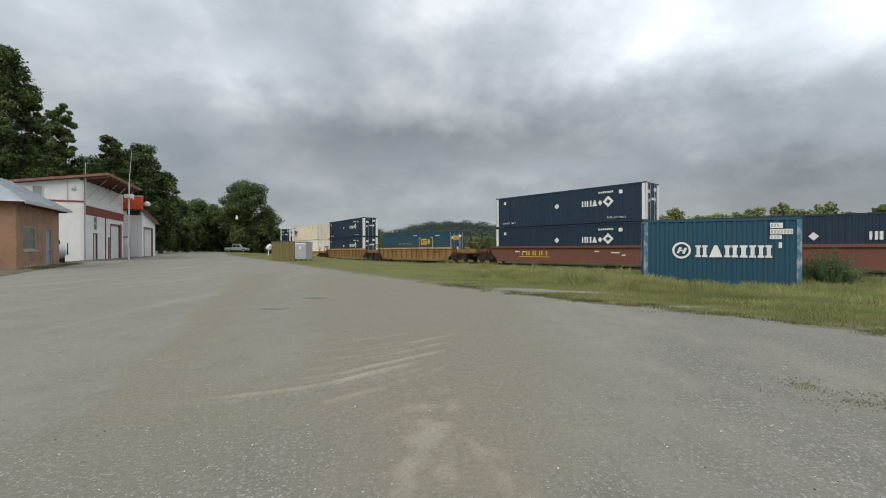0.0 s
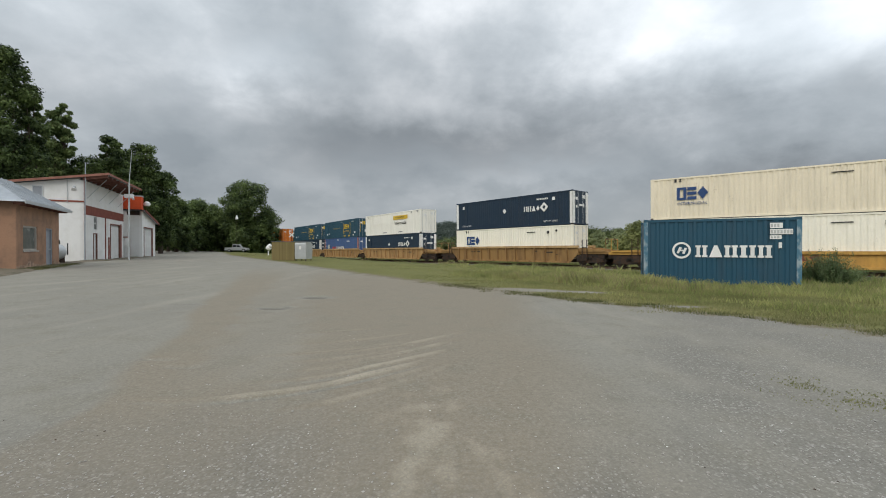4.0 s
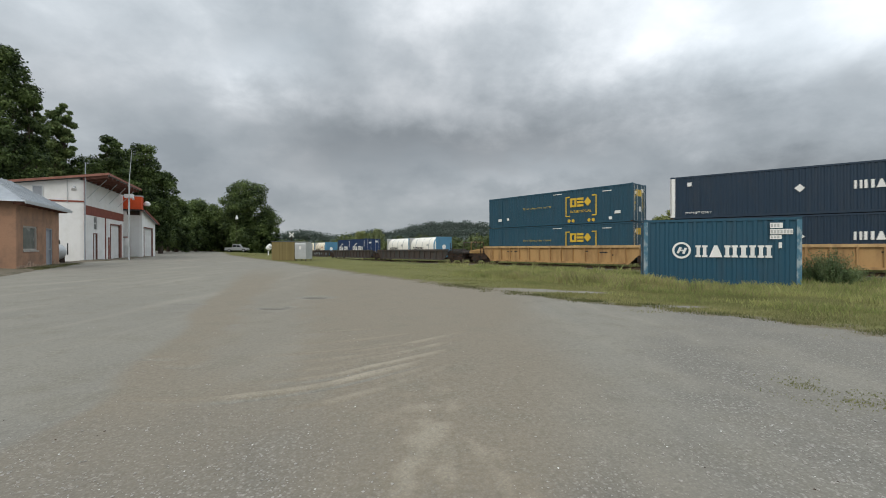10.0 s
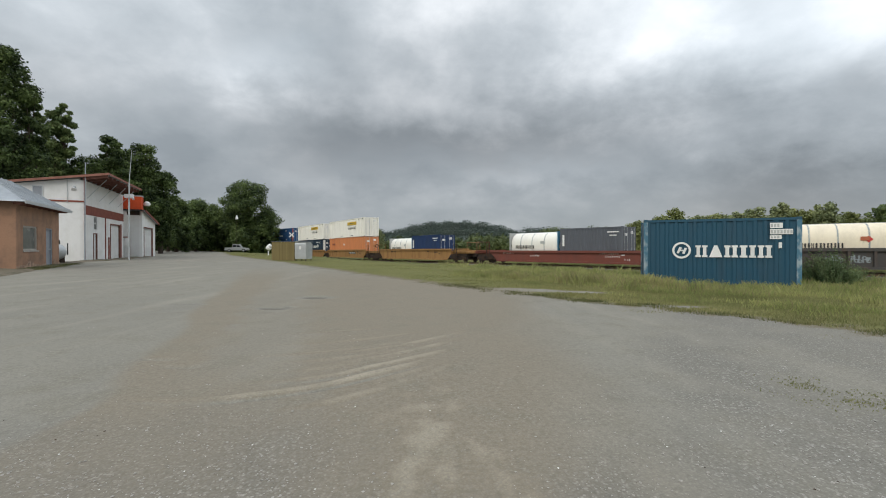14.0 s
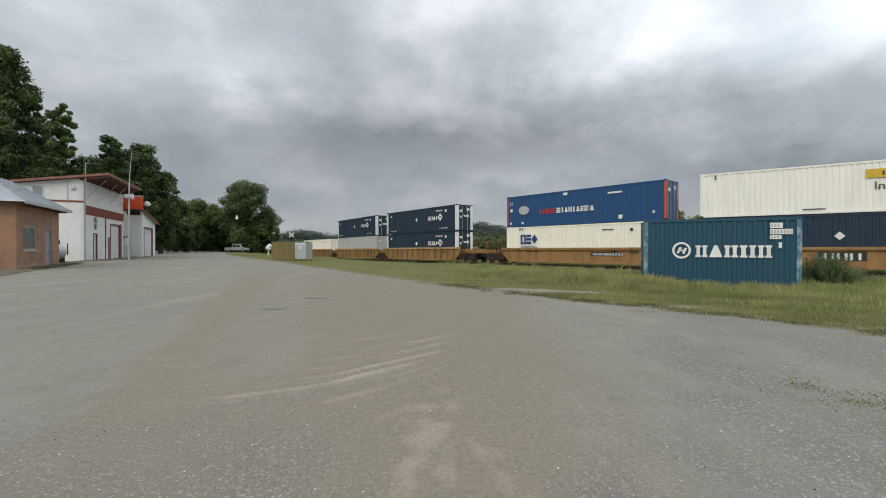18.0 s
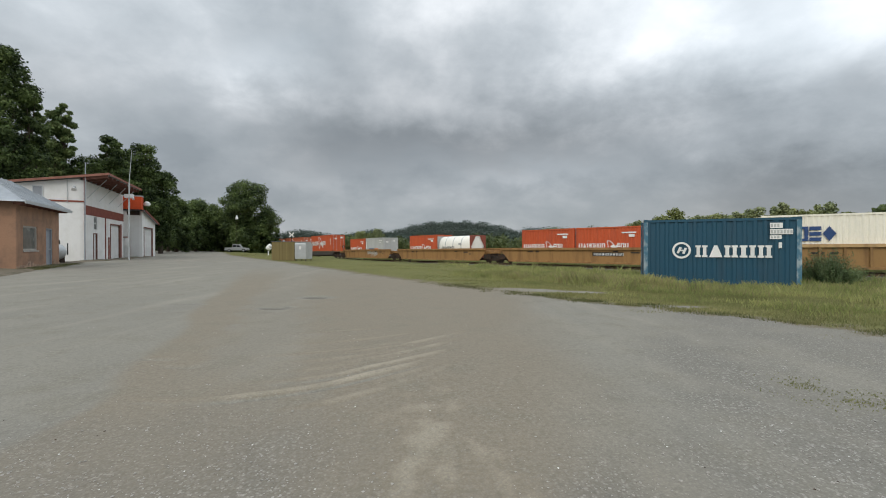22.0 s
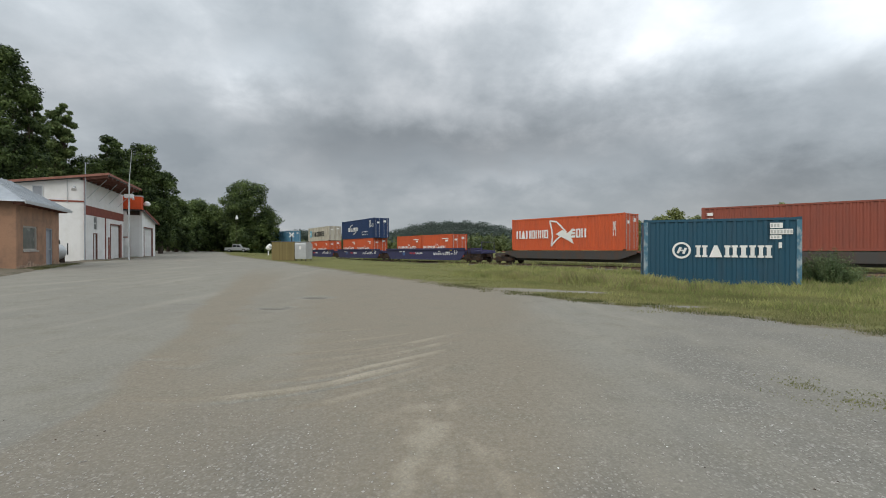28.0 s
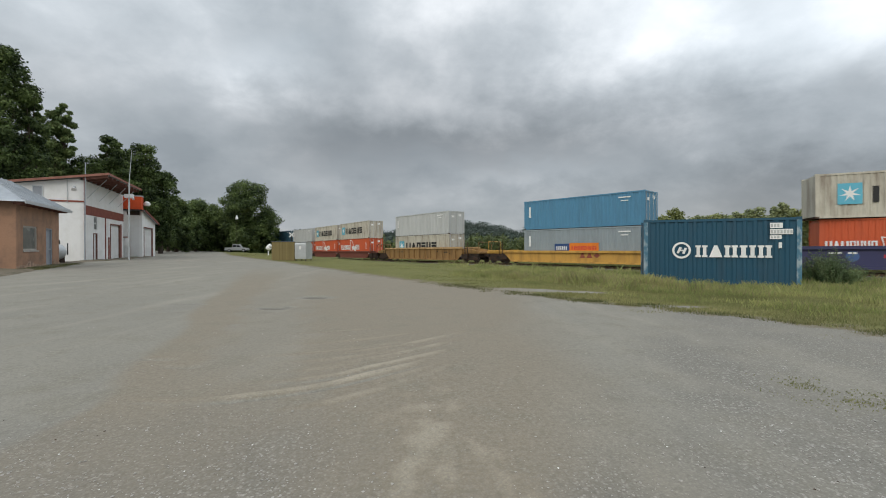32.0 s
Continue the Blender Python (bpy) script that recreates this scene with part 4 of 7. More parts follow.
def logo_grey_sign(c, l, h):
    y = -CW / 2 - 0.03
    part("blue_panel", Shape().box(-.30 * l, .02 * l, y - .006, y, .05 * h, .42 * h), SIGN_BLUE, c)
    part("orange_panel", Shape().slab((.02 * l, y, .05 * h), (.16 * l, y, .05 * h), (.24 * l, y, .42 * h), (.02 * l, y, .42 * h), (0, -.006, 0)), P["orange"], c)
    s, w = blocks([.5, .5, .3], .5, .1)
    part("name_mark", moved(s, -.26 * l, .20 * h, y - .008), SIGN_YELLOW, c)
    logo_bars(c, l, h)


def container(label, feet, colour, logo=None, h=HC, posts=None, pin=None, ends=None, pitch=.30, group="containers on the train"):
    """A steel box: corrugated sides and front, roof, floor frame, corner posts and castings, two doors with bars at its leading end."""
    l, w = LEN[feet], CW
    hl, hw = l / 2, w / 2
    mat, pm = P[colour], P[posts] if posts else P[colour]
    c = thing("shipping_container", pose(0, 0, -50), label, "container", group)
    for o, nm in ((-1, "side_wall"), (1, "side_wall")):
        part(nm, Shape().corrugated(-hl + .16, hl - .16, .16, h - .12, o * (hw - .015), .04, pitch, o), mat, c)
    part("roof", Shape().box(-hl + .1, hl - .1, -hw + .03, hw - .03, h - .12, h - .03), mat, c)
    part("floor", Shape().box(-hl + .1, hl - .1, -hw + .05, hw - .05, .05, .16), STEEL_DARK, c)
    pw, pd = (.30, .34) if posts in ("white", "post_white") else (.17, .09)
    for o in (-1, 1):
        y0, y1 = sorted((o * hw, o * (hw - .09)))
        part("bottom_rail", Shape().box(-hl + .12, hl - .12, y0, y1, .02, .16), mat, c)
        part("top_rail", Shape().box(-hl + .12, hl - .12, y0, y1, h - .13, h - .02), mat, c)
        for e in (-1, 1):
            x0, x1 = sorted((e * (hl + .003), e * (hl - pw)))
            yp, yq = sorted((o * (hw + .003), o * (hw - .09)))
            post = Shape().box(x0, x1, yp, yq, .12, h - .12)
            if pd > .1:
                xp, xq = sorted((e * (hl + .012), e * (hl - .08)))
                yp, yq = sorted((o * (hw + .003), o * (hw - pd)))
                post.box(xp, xq, yp, yq, .12, h - .12)
            part("corner_post", post, pm, c)
            for z in (0, h - .12):
                x2, x3 = sorted((e * (hl + .004), e * (hl - .18)))
                y2, y3 = sorted((o * (hw + .004), o * (hw - .16)))
                part("corner_casting", Shape().box(x2, x3, y2, y3, z, z + .12), STEEL_DARK if z == 0 else mat, c)
    if feet > 40:
        for x in (-6.0, 5.82):
            part("stacking_frame", Shape().box(x, x + .18, -hw - .004, hw + .004, .1, h - .02), mat, c)
    em = P[ends] if ends else mat
    part("front_wall", Shape().box(-hl + .03, -hl + .1, -hw + .08, hw - .08, .14, h - .12), em, c)
    for o in (-1, 1):
        y0, y1 = sorted((o * .012, o * (hw - .1)))
        d = part("door", Shape().box(hl - .1, hl - .03, y0, y1, .16, h - .14), em, c)
        part("door_label", Shape().box(hl - .03, hl - .022, o * .55 - .22, o * .55 + .22, (.72 if o < 0 else .78) * h, (.80 if o < 0 else .88) * h), SIGN_WHITE, d, "small white label plate")
        for k in (.32, .78):
            part("locking_bar", Shape().tube((hl - .005, o * k * hw, .1), (hl - .005, o * k * hw, h - .1), .022, n=6), GALV, d)
    for k in (.18, .82):
        part("door_sill", Shape().box(hl - .06, hl + .0, -hw + .1, hw - .1, .02 if k < .5 else h - .13, .15 if k < .5 else h - .03), em, c)
    if logo:
        logo(c, l) if logo in (logo_navymark, logo_bracket_yellow, logo_bracket_blue, logo_panel, logo_globe53, logo_orange) else logo(c, l, h)
    return c


def tank(label, shell, end_colour, bold=False, group="tank containers on the train"):
    """A tank in a twenty-foot frame, wrapped in pale cladding."""
    l, w, h = LEN[20], CW, 2.52
    hl, hw = l / 2, w / 2
    c = thing("tank_container", pose(0, 0, -50), label, "tank container", group)
    s, n = Shape(), 28
    prof = []
    for i in range(n):
        a = 2 * math.pi * i / n
        cy, cz = math.cos(a), math.sin(a)
        k = (abs(cy) ** 2.6 + abs(cz) ** 2.6) ** (-1 / 2.6)
        prof.append(((hw - .03) * cy * k, 1.28 + 1.22 * cz * k))
    xs = [(-hl + .12, .80), (-hl + .2, .93), (-hl + .34, 1.0), (hl - .34, 1.0), (hl - .2, .93), (hl - .12, .80)]
    for x, k in xs:
        s.v += [(x, y * k, 1.28 + (z - 1.28) * k) for y, z in prof]
    for j in range(len(xs) - 1):
        s.f += [(j * n + i, j * n + (i + 1) % n, (j + 1) * n + (i + 1) % n, (j + 1) * n + i) for i in range(n)]
    s.f += [tuple(range(n - 1, -1, -1)), tuple(range((len(xs) - 1) * n, len(xs) * n))]
    part("tank_shell", s, P[shell], c, smooth_faces=True)
    part("walkway", Shape().box(-hl + .3, hl - .3, .2, .6, h - .02, h + .02), GALV, c)
    for x in (-1.45, -.1, 1.3):
        part("cladding_band", Shape().prism_x([(yy * 1.006, 1.28 + (zz - 1.28) * 1.006) for yy, zz in prof], x - .035, x + .035), P["bluegrey"], c)
    part("label_plate", Shape().box(.9, 1.3, -hw - .005, -hw + .03, 1.42, 1.66), P["faded_red"] if shell == "cream" else P["grey"], c)
    for e in (-1, 1):
        x0, x1 = sorted((e * hl, e * (hl - .09)))
        m = P[end_colour] if e > 0 else P["grey"]
        for o in (-1, 1):
            y0, y1 = sorted((o * hw, o * (hw - .09)))
            part("frame_post", Shape().box(x0, x1, y0, y1, 0, h), m, c)
            part("frame_gusset", Shape().prism_x([(o * (hw - .09), h * .45), (o * (hw - .09), h - .1), (o * (hw - .9), h - .1)][::o], x0 + .01, x1 - .01), m, c)
            part("frame_gusset", Shape().prism_x([(o * (hw - .09), h * .5), (o * (hw - .09), .12), (o * (hw - .9), .12)][::-o], x0 + .01, x1 - .01), m, c)
        part("frame_beam", Shape().box(x0, x1, -hw + .09, hw - .09, 0, .14), m, c)
        part("frame_beam", Shape().box(x0, x1, -hw + .09, hw - .09, h - .12, h), m, c)
    if bold:
        part("end_panel", Shape().box(hl - .08, hl - .02, -hw + .09, hw - .09, .14, h - .12), P[end_colour], c, "blue painted end panel")
        part("end_disc", Shape().tube((hl - .02, 0, h * .5), (hl - .01, 0, h * .5), .3, n=20), P["white"], c)
        part("end_band", Shape().prism_x([(y * 1.012, 1.28 + (z - 1.28) * 1.012) for y, z in prof], hl - .6, hl - .36), P[end_colour], c, "blue band round the tank's end")
    for o in (-1, 1):
        y0, y1 = sorted((o * hw, o * (hw - .08)))
        part("frame_sill", Shape().box(-hl + .09, hl - .09, y0, y1, 0, .14), P["royal"], c)
    y = -hw + .02
    part("hazard_plate", diamond(.22 * l, 1.5, y - .01, .2), SIGN_RED if shell == "cream" else P["grey"], c)
    b, w2 = blocks([.3, .26, .14, .3, .26, .26, .26], .32, .07)
    part("name_mark", moved(b, -.36 * l, 1.12, y), SIGN_BLACK, c)
    return c


# ---- the train: wagons ----
def bogie(parent, x):
    b = part("bogie", Shape().prism_y([(-1.3, .38), (-1.15, .62), (-.45, .72), (.45, .72), (1.15, .62), (1.3, .38), (.9, .34), (.4, .28), (-.4, .28), (-.9, .34)], -1.10, -.98)
             .prism_y([(-1.3, .38), (-1.15, .62), (-.45, .72), (.45, .72), (1.15, .62), (1.3, .38), (.9, .34), (.4, .28), (-.4, .28), (-.9, .34)], .98, 1.10)
             .box(-.22, .22, -1.1, 1.1, .45, .9), STEEL_DARK, parent, "grimy cast-steel bogie", at=pose(x, 0, 0))
    for dx in (-.87, .87):
        w = part("wheelset", Shape().tube((dx, -.95, .42), (dx, .95, .42), .08, n=8), STEEL_WHEEL, b)
        for o in (-1, 1):
            part("wheel", Shape().tube((dx, o * .70, .42), (dx, o * .82, .42), .42, .41, n=20).tube((dx, o * .82, .42), (dx, o * .9, .42), .14, n=10), STEEL_WHEEL, w)
    return b


def wagon(kind, colour, front_half, rear_half, rear_bogie, label, body=8.15, outer=(True, True), group="wagons of the train"):
    """A well wagon (ribbed or smooth sides) or a spine wagon; x forward, z from the rail."""
    g = thing("well_wagon" if kind != "spine" else "spine_wagon", pose(0, 0, -50), label, "rail wagon", group)
    mat = P[colour]
    low = body - .8
    if kind == "spine":
        part("spine_beam", Shape().box(-rear_half + .3, front_half - .3, -.40, .40, .36, 1.10), mat, g)
        for x in (-5.4, -1.9, 1.9, 5.4):
            part("outrigger", Shape().prism_x([(-1.24, 1.10), (-1.24, 1.33), (1.24, 1.33), (1.24, 1.10), (.34, .72), (-.34, .72)], x - .28, x + .28), mat, g)
        for y0, y1 in ((-1.28, -1.16), (1.16, 1.28)):
            part("side_sill", Shape().prism_y([(-6.6, 1.33), (-6.6, 1.10), (-5.2, .62), (5.2, .62), (6.6, 1.10), (6.6, 1.33)], y0, y1), mat, g)
        part("deck_plate", Shape().box(-7.2, 7.2, -1.1, 1.1, 1.18, 1.3), P["brown_well"], g)
        part("air_tank", Shape().tube((-2.4, -.75, .72), (-.9, -.75, .72), .22, n=12), STEEL_DARK, g)
        part("brake_gear", Shape().box(.4, 1.7, -.95, -.4, .5, .95), STEEL_DARK, g)
        part("brake_gear", Shape().box(2.4, 3.1, -.95, -.4, .55, .9), STEEL_DARK, g)
    else:
        top = {"purple_well": 1.68, "red_well": 1.36, "bright_well": 1.36, "ochre_well": 1.62, "dark_well": 1.55}.get(colour, 1.80)
        for o in (-1, 1):
            y0, y1 = sorted((o * 1.305, o * 1.262))
            part("side_sheet", Shape().prism_y([(-body, 1.05), (-low, .30), (low, .30), (body, 1.05), (body, top - .1), (-body, top - .1)], y0, y1), mat, g)
            y2, y3 = sorted((o * 1.46, o * 1.262))
            part("top_chord", Shape().box(-body - .1, body + .1, y2, y3, top - .2, top), P["chord_yellow"] if colour in ("yellow_well", "tan_well") else mat, g)
            part("bottom_chord", Shape().box(-low, low, y2, y3, .26, .40), mat, g)
            if kind in ("ribbed", "dark"):
                n = 13
                y4, y5 = sorted((o * 1.445, o * 1.305))
                rib = Shape().box(-.06, .06, y4, y5, .40, top - .2).mesh("side_rib", mat)
                for i in range(n):
                    part("side_rib", rib, None, g, at=pose(-low + .3 + (2 * low - .6) * i / (n - 1), 0, 0))
        part("well_floor", Shape().box(-low - .1, low + .1, -1.16, 1.16, .32, .56), STEEL_DARK, g)
        for e in (-1, 1):
            x0, x1 = sorted((e * (body - .3), e * body))
            part("bulkhead", Shape().box(x0, x1, -1.16, 1.16, .95, top - .25), mat, g)
            half = front_half if e > 0 else rear_half
            x2, x3 = sorted((e * body, e * (half - .25)))
            part("end_deck", Shape().box(x2, x3, -1.05, 1.05, 1.05, 1.25), mat, g)
            xa, xb = sorted((e * (body + .05), e * (half - .6)))
            part("end_underframe", Shape().box(xa, xb, -.95, .95, .62, 1.05), STEEL_DARK, g)
            xa, xb = sorted((e * (body - .2), e * (body + .75)))
            part("brake_gear", Shape().box(xa, xb, -1.22, -1.05, .45, .95), STEEL_DARK, g)
            x4, x5 = sorted((e * (body + .02), e * (half - .5)))
            a, b = (x4, x5) if e > 0 else (x5, x4)
            for y6 in (-1.18, 1.05):
                part("end_sill", Shape().prism_y([(a, 1.25), (a, max(top - .2, 1.42)), (a + .25 * (b - a), max(top - .2, 1.42)), (b, 1.36), (b, 1.25)], y6, y6 + .13), mat, g)
            if outer[0 if e > 0 else 1]:
                part("ladder", Shape().box(e * (body + .35) - .03, e * (body + .35) + .03, -1.24, -1.19, .55, 2.3).box(e * (body + .8) - .03, e * (body + .8) + .03, -1.24, -1.19, .55, 2.3)
                     .box(min(e * (body + .35), e * (body + .8)), max(e * (body + .35), e * (body + .8)), -1.23, -1.2, 1.0, 1.04)
                     .box(min(e * (body + .35), e * (body + .8)), max(e * (body + .35), e * (body + .8)), -1.23, -1.2, 1.6, 1.64), STEEL_DARK, g)
                part("handrail", Shape().tube((e * (half - .45), -1.0, 1.25), (e * (half - .45), -1.0, 2.3), .03, n=6).tube((e * (half - .45), 1.0, 1.25), (e * (half - .45), 1.0, 2.3), .03, n=6)
                     .tube((e * (half - .45), -1.0, 2.3), (e * (half - .45), 1.0, 2.3), .03, n=6), mat, g)
                part("brake_wheel", ring(Shape(), 0, 0, 0, .2, .26, 14, .04), STEEL_DARK, g, at=pose(e * (half - .6), -.5, 2.15, 0, 0, 90))
        y = -1.31
        ink = SIGN_WHITE if colour in ("brown_well", "purple_well", "red_well") else SIGN_BLACK
        for x, w, z in ((-4.8, .3, 1.25), (-4.0, .2, 1.25), (5.2, .35, 1.2), (5.9, .15, 1.0), (3.6, .22, 1.3)):
            part("stencil_bar", Shape().box(x - w, x + w, y - .006, y, z - .05, z + .05), ink, g)
    for e, half, has, out in ((1, front_half, True, outer[0]), (-1, rear_half, rear_bogie, outer[1])):
        if not has:
            continue
        bogie(g, e * (half - 1.85 if out else half))
        if out:
            part("coupler", Shape().box(min(e * (half - .9), e * (half + .02)), max(e * (half - .9), e * (half + .02)), -.14, .14, .72, 1.0), STEEL_DARK, g)
    return g


def mark_wagon(g, kind):
    """Painted marks on a wagon's near side."""
    y = -1.31
    if kind == "panel":
        part("name_panel", Shape().box(-1.3, .9, y - .006, y, .75, 1.3), SIGN_BLACK, g)
        s, w = blocks([.5, .5, .5], .42, .1)
        part("name_mark", moved(s, -1.05, 1.02, y - .012), SIGN_WHITE, g)
    elif kind == "stencil":
        s, w = blocks([.55, .55, .6], .46, .1, "ttx")
        part("name_mark", moved(s, .2, .95, y), P["brick"], g)
    elif kind == "bar":
        part("name_panel", Shape().box(1.6, 4.3, y - .006, y, .9, 1.22), SIGN_BLACK, g)
        s, w = blocks([.22, .22, .22, .22, .1, .22, .22, .22, .22, .22], .2, .05)
        part("serial_bar", moved(s, 1.75, 1.06, y - .012), SIGN_WHITE, g)
    elif kind == "swoosh":
        s, w = blocks([.62, .62, .62, .62], .42, .12)
        part("name_mark", moved(s, -4.2, 1.12, y), SIGN_YELLOW, g)
        part("underline_mark", Shape().box(-4.6, -1.1, y - .006, y, .74, .80), SIGN_YELLOW, g)
    elif kind == "graffiti":
        s, r = Shape(), random.Random(5)
        for i in range(16):
            x, z = 1.0 + .2 * i, 1.0 + r.uniform(-.25, .25)
            ring(s, x, z, y - .006 - .001 * i, .16, .23, 10)
        part("spray_paint", s, P["grey"], g)
    elif kind == "serials":
        for x, z, n in ((-6.6, 1.12, 8), (-3.2, .86, 6), (3.9, 1.12, 9), (4.4, .86, 7), (6.0, .62, 3)):
            q, w = blocks([.13] * n, .16, .06, "i")
            part("serial_bar", moved(q, x, z, y), SIGN_WHITE, g)
    elif kind == "scrawl":
        r = random.Random(8)
        for i in range(12):
            x0 = -7.05 + 1.17 * i
            if i in (2, 5, 10):
                continue
            q = Shape()
            for k in range(5):
                a, b = x0 + .12 + .17 * k + r.uniform(-.04, .04), r.uniform(.62, .76)
                c = r.uniform(.95, 1.15)
                q.slab((a, y, b), (a + .055, y, b), (a + r.uniform(.02, .2), y, c), (a + r.uniform(-.06, .02), y, c), (0, -.006, 0))
                ring(q, a + .08, r.uniform(.75, 1.0), y - .007, .07, .12, 8)
            part("spray_paint", q, P["bluegrey"], g, "grey spray-painted scrawl")
    elif kind == "purple":
        part("lettering", lettering("53", .5, SIGN_WHITE), None, g, at=pose(6.6, y, 1.15))
        part("name_plate", Shape().box(5.6, 6.0, y - .006, y, 1.35, 1.5), SIGN_YELLOW, g)
        s, w = blocks([.3, .3, .3, .3, .1, .3, .3, .3, .3], .28, .08)
        part("serial_bar", moved(s, 2.4, 1.0, y), SIGN_WHITE, g)
        part("globe_mark", ring(Shape(), -4.0, 1.05, y, 0.0, .32, 18), P["cobalt"], g)
        s, w = blocks([.2] * 5, .22, .06)
        part("name_mark", moved(s, -2.6, 1.05, y), SIGN_RED, g)
        s, w = blocks([.2] * 6, .22, .06)
        part("name_mark", moved(s, -1.3, 1.05, y), SIGN_WHITE, g)


# ---- the train put together: middle of each load along the track at the start ----
MOVERS = []
PROTO = {}


def load(key, s, z, label=""):
    """Sets a copy of a container on the train."""
    if key not in PROTO:
        PROTO[key] = BUILD[key]()
        ob = PROTO[key]
    else:
        ob = copy_thing(PROTO[key], pose(0, 0, -50))
    if label:
        ob["label"] = label
    MOVERS.append((ob, s, z))
    return ob


BUILD = {
    "navymark": lambda: container("navy blue steel container with white corner posts and marks", 53, "navy", logo_navymark, posts="post_white"),
    "bracket_teal": lambda: container("dark teal steel container with yellow bracket marks", 53, "teal", logo_bracket_yellow),
    "bracket_white": lambda: container("white steel container with dark blue marks", 53, "ivory", logo_bracket_blue),
    "bracket_cream": lambda: container("cream steel container with dark blue marks", 53, "cream", logo_bracket_blue),
    "panelled": lambda: container("white steel container with a yellow name panel", 53, "white", logo_panel),
    "globe53": lambda: container("bright blue steel container with red corner posts", 53, "blue", logo_globe53, posts="red"),
    "globe53_old": lambda: container("faded blue steel container with pink-red posts", 53, "cobalt", logo_globe53, posts="peach"),
    "orange": lambda: container("orange steel container with small white diamonds", 53, "orange", logo_orange),
    "peach": lambda: container("faded orange steel container without a name", 53, "peach", logo_orange),
    "grey53": lambda: container("pale grey steel container", 53, "grey", None),
    "flag40": lambda: container("orange-red steel container with a white flag mark", 40, "red", logo_flag),
    "flag40_faded": lambda: container("faded orange-red steel container with a white flag mark", 40, "faded_red", logo_flag),
    "brick40": lambda: container("brown-red steel container with small white marks", 40, "brick", logo_g),
    "flag20": lambda: container("short orange-red steel container with white marks", 20, "red", logo_flag, LO),
    "sweep20": lambda: container("short royal blue steel container with white marks", 20, "royal", logo_sweep, LO),
    "slate20": lambda: container("short slate grey steel container", 20, "slate", logo_bars, LO),
    "blue20": lambda: container("short dark blue steel container", 20, "royal", logo_bars, LO),
    "grey20": lambda: container("short grey steel container with a blue and orange panel", 20, "grey", logo_grey_sign, LO),
    "sweep45": lambda: container("royal blue steel container with white marks and the number 45", 45, "royal", logo_sweep),
    "star40": lambda: container("weathered pale grey container with a pale blue star square", 40, "weathered", logo_star, LO),
    "grey40": lambda: container("pale grey steel container with faint marks", 40, "grey", logo_bars, LO),
    "steel40": lambda: container("steel blue weathered container", 40, "steelblue", logo_bars, LO),
    "duo40": lambda: container("blue-grey steel container with a blue and orange panel", 40, "bluegrey", logo_duo, LO),
    "red40": lambda: container("orange-red steel container with white marks", 40, "red", logo_flag, LO),
    "teal40": lambda: container("dark teal steel container", 40, "teal", logo_bars, LO),
    "tank_white": lambda: tank("white clad tank in a blue-ended steel frame", "white", "steelblue"),
    "tank_cream": lambda: tank("cream clad tank in a blue-ended steel frame", "cream", "steelblue"),
    "tank_white_end": lambda: tank("white clad tank with a blue painted end", "white", "steelblue", True),
    "tank_cream_end": lambda: tank("cream clad tank with a blue painted end", "cream", "steelblue", True),
    "tank_red": lambda: tank("white clad tank in a red-ended steel frame", "white", "brick"),
}
WAGONS = {}


def rake(kind, colour, label, units, inner=9.15, ends=(11.0, 11.0), body=8.15, mark=""):
    """One wagon of one or more units; units: (middle, mark, loads), loads: (container, offset, tier)."""
    n = len(units)
    for i, (s, mk, loads) in enumerate(units):
        first, last = i == 0, i == n - 1
        key = (kind, colour, first, last, body, mk, inner, ends)
        if key not in WAGONS:
            g = wagon(kind, colour, ends[0] if first else inner, ends[1] if last else inner, last, label, body, (first, last))
            if mk:
                mark_wagon(g, mk)
            WAGONS[key] = g
        else:
            g = copy_thing(WAGONS[key], pose(0, 0, -50))
        MOVERS.append((g, s, 0.0))
        base = {"spine": 1.36, "dark": .58}.get(kind, .60)
        for key, off, tier in loads:
            load(key, s + off, base + tier)


T1, T2 = HC + .012, LO + .012                # upper tier over a high or a standard box
rake("smooth", "brown_well", "brown-red well wagon with yellow and white marks", [
    (33.95, "swoosh", [("navymark", 0, 0)]), (15.67, "swoosh", [("navymark", 0, 0), ("navymark", 0, T1)])])
yellow = "rust-stained yellow well wagon with ribbed sides"
rake("ribbed", "yellow_well", yellow, [(-6.4, "", [("bracket_teal", 0, 0)])])
rake("ribbed", "yellow_well", yellow, [(-28.1, "", [("navymark", 0, 0), ("navymark", 0, T1)])])
rake("smooth", "bright_well", "yellow well wagon with smooth sides", [(-49.9, "stencil", [("bracket_white", 0, 0), ("bracket_cream", 0, T1)])])
rake("ribbed", "yellow_well", yellow, [(-71.9, "", [("bracket_white", 0, 0), ("navymark", 0, T1)])])
rake("ribbed", "tan_well", "pale tan-yellow well wagon with ribbed sides", [
    (-93.5, "", [("navymark", 0, 0), ("panelled", 0, T1)]), (-111.8, "", [("globe53_old", 0, 0), ("bracket_teal", 0, T1)]), (-130.0, "", [("navymark", 0, 0), ("bracket_teal", 0, T1)])])
rake("ribbed", "tan_well", "pale tan-yellow well wagon with ribbed sides", [
    (-152.2, "", [("navymark", 0, 0), ("orange", 0, T1)]), (-170.8, "", [("navymark", 0, 0), ("navymark", 0, T1)]), (-189.3, "", [("bracket_teal", 0, 0), ("bracket_teal", 0, T1)])])
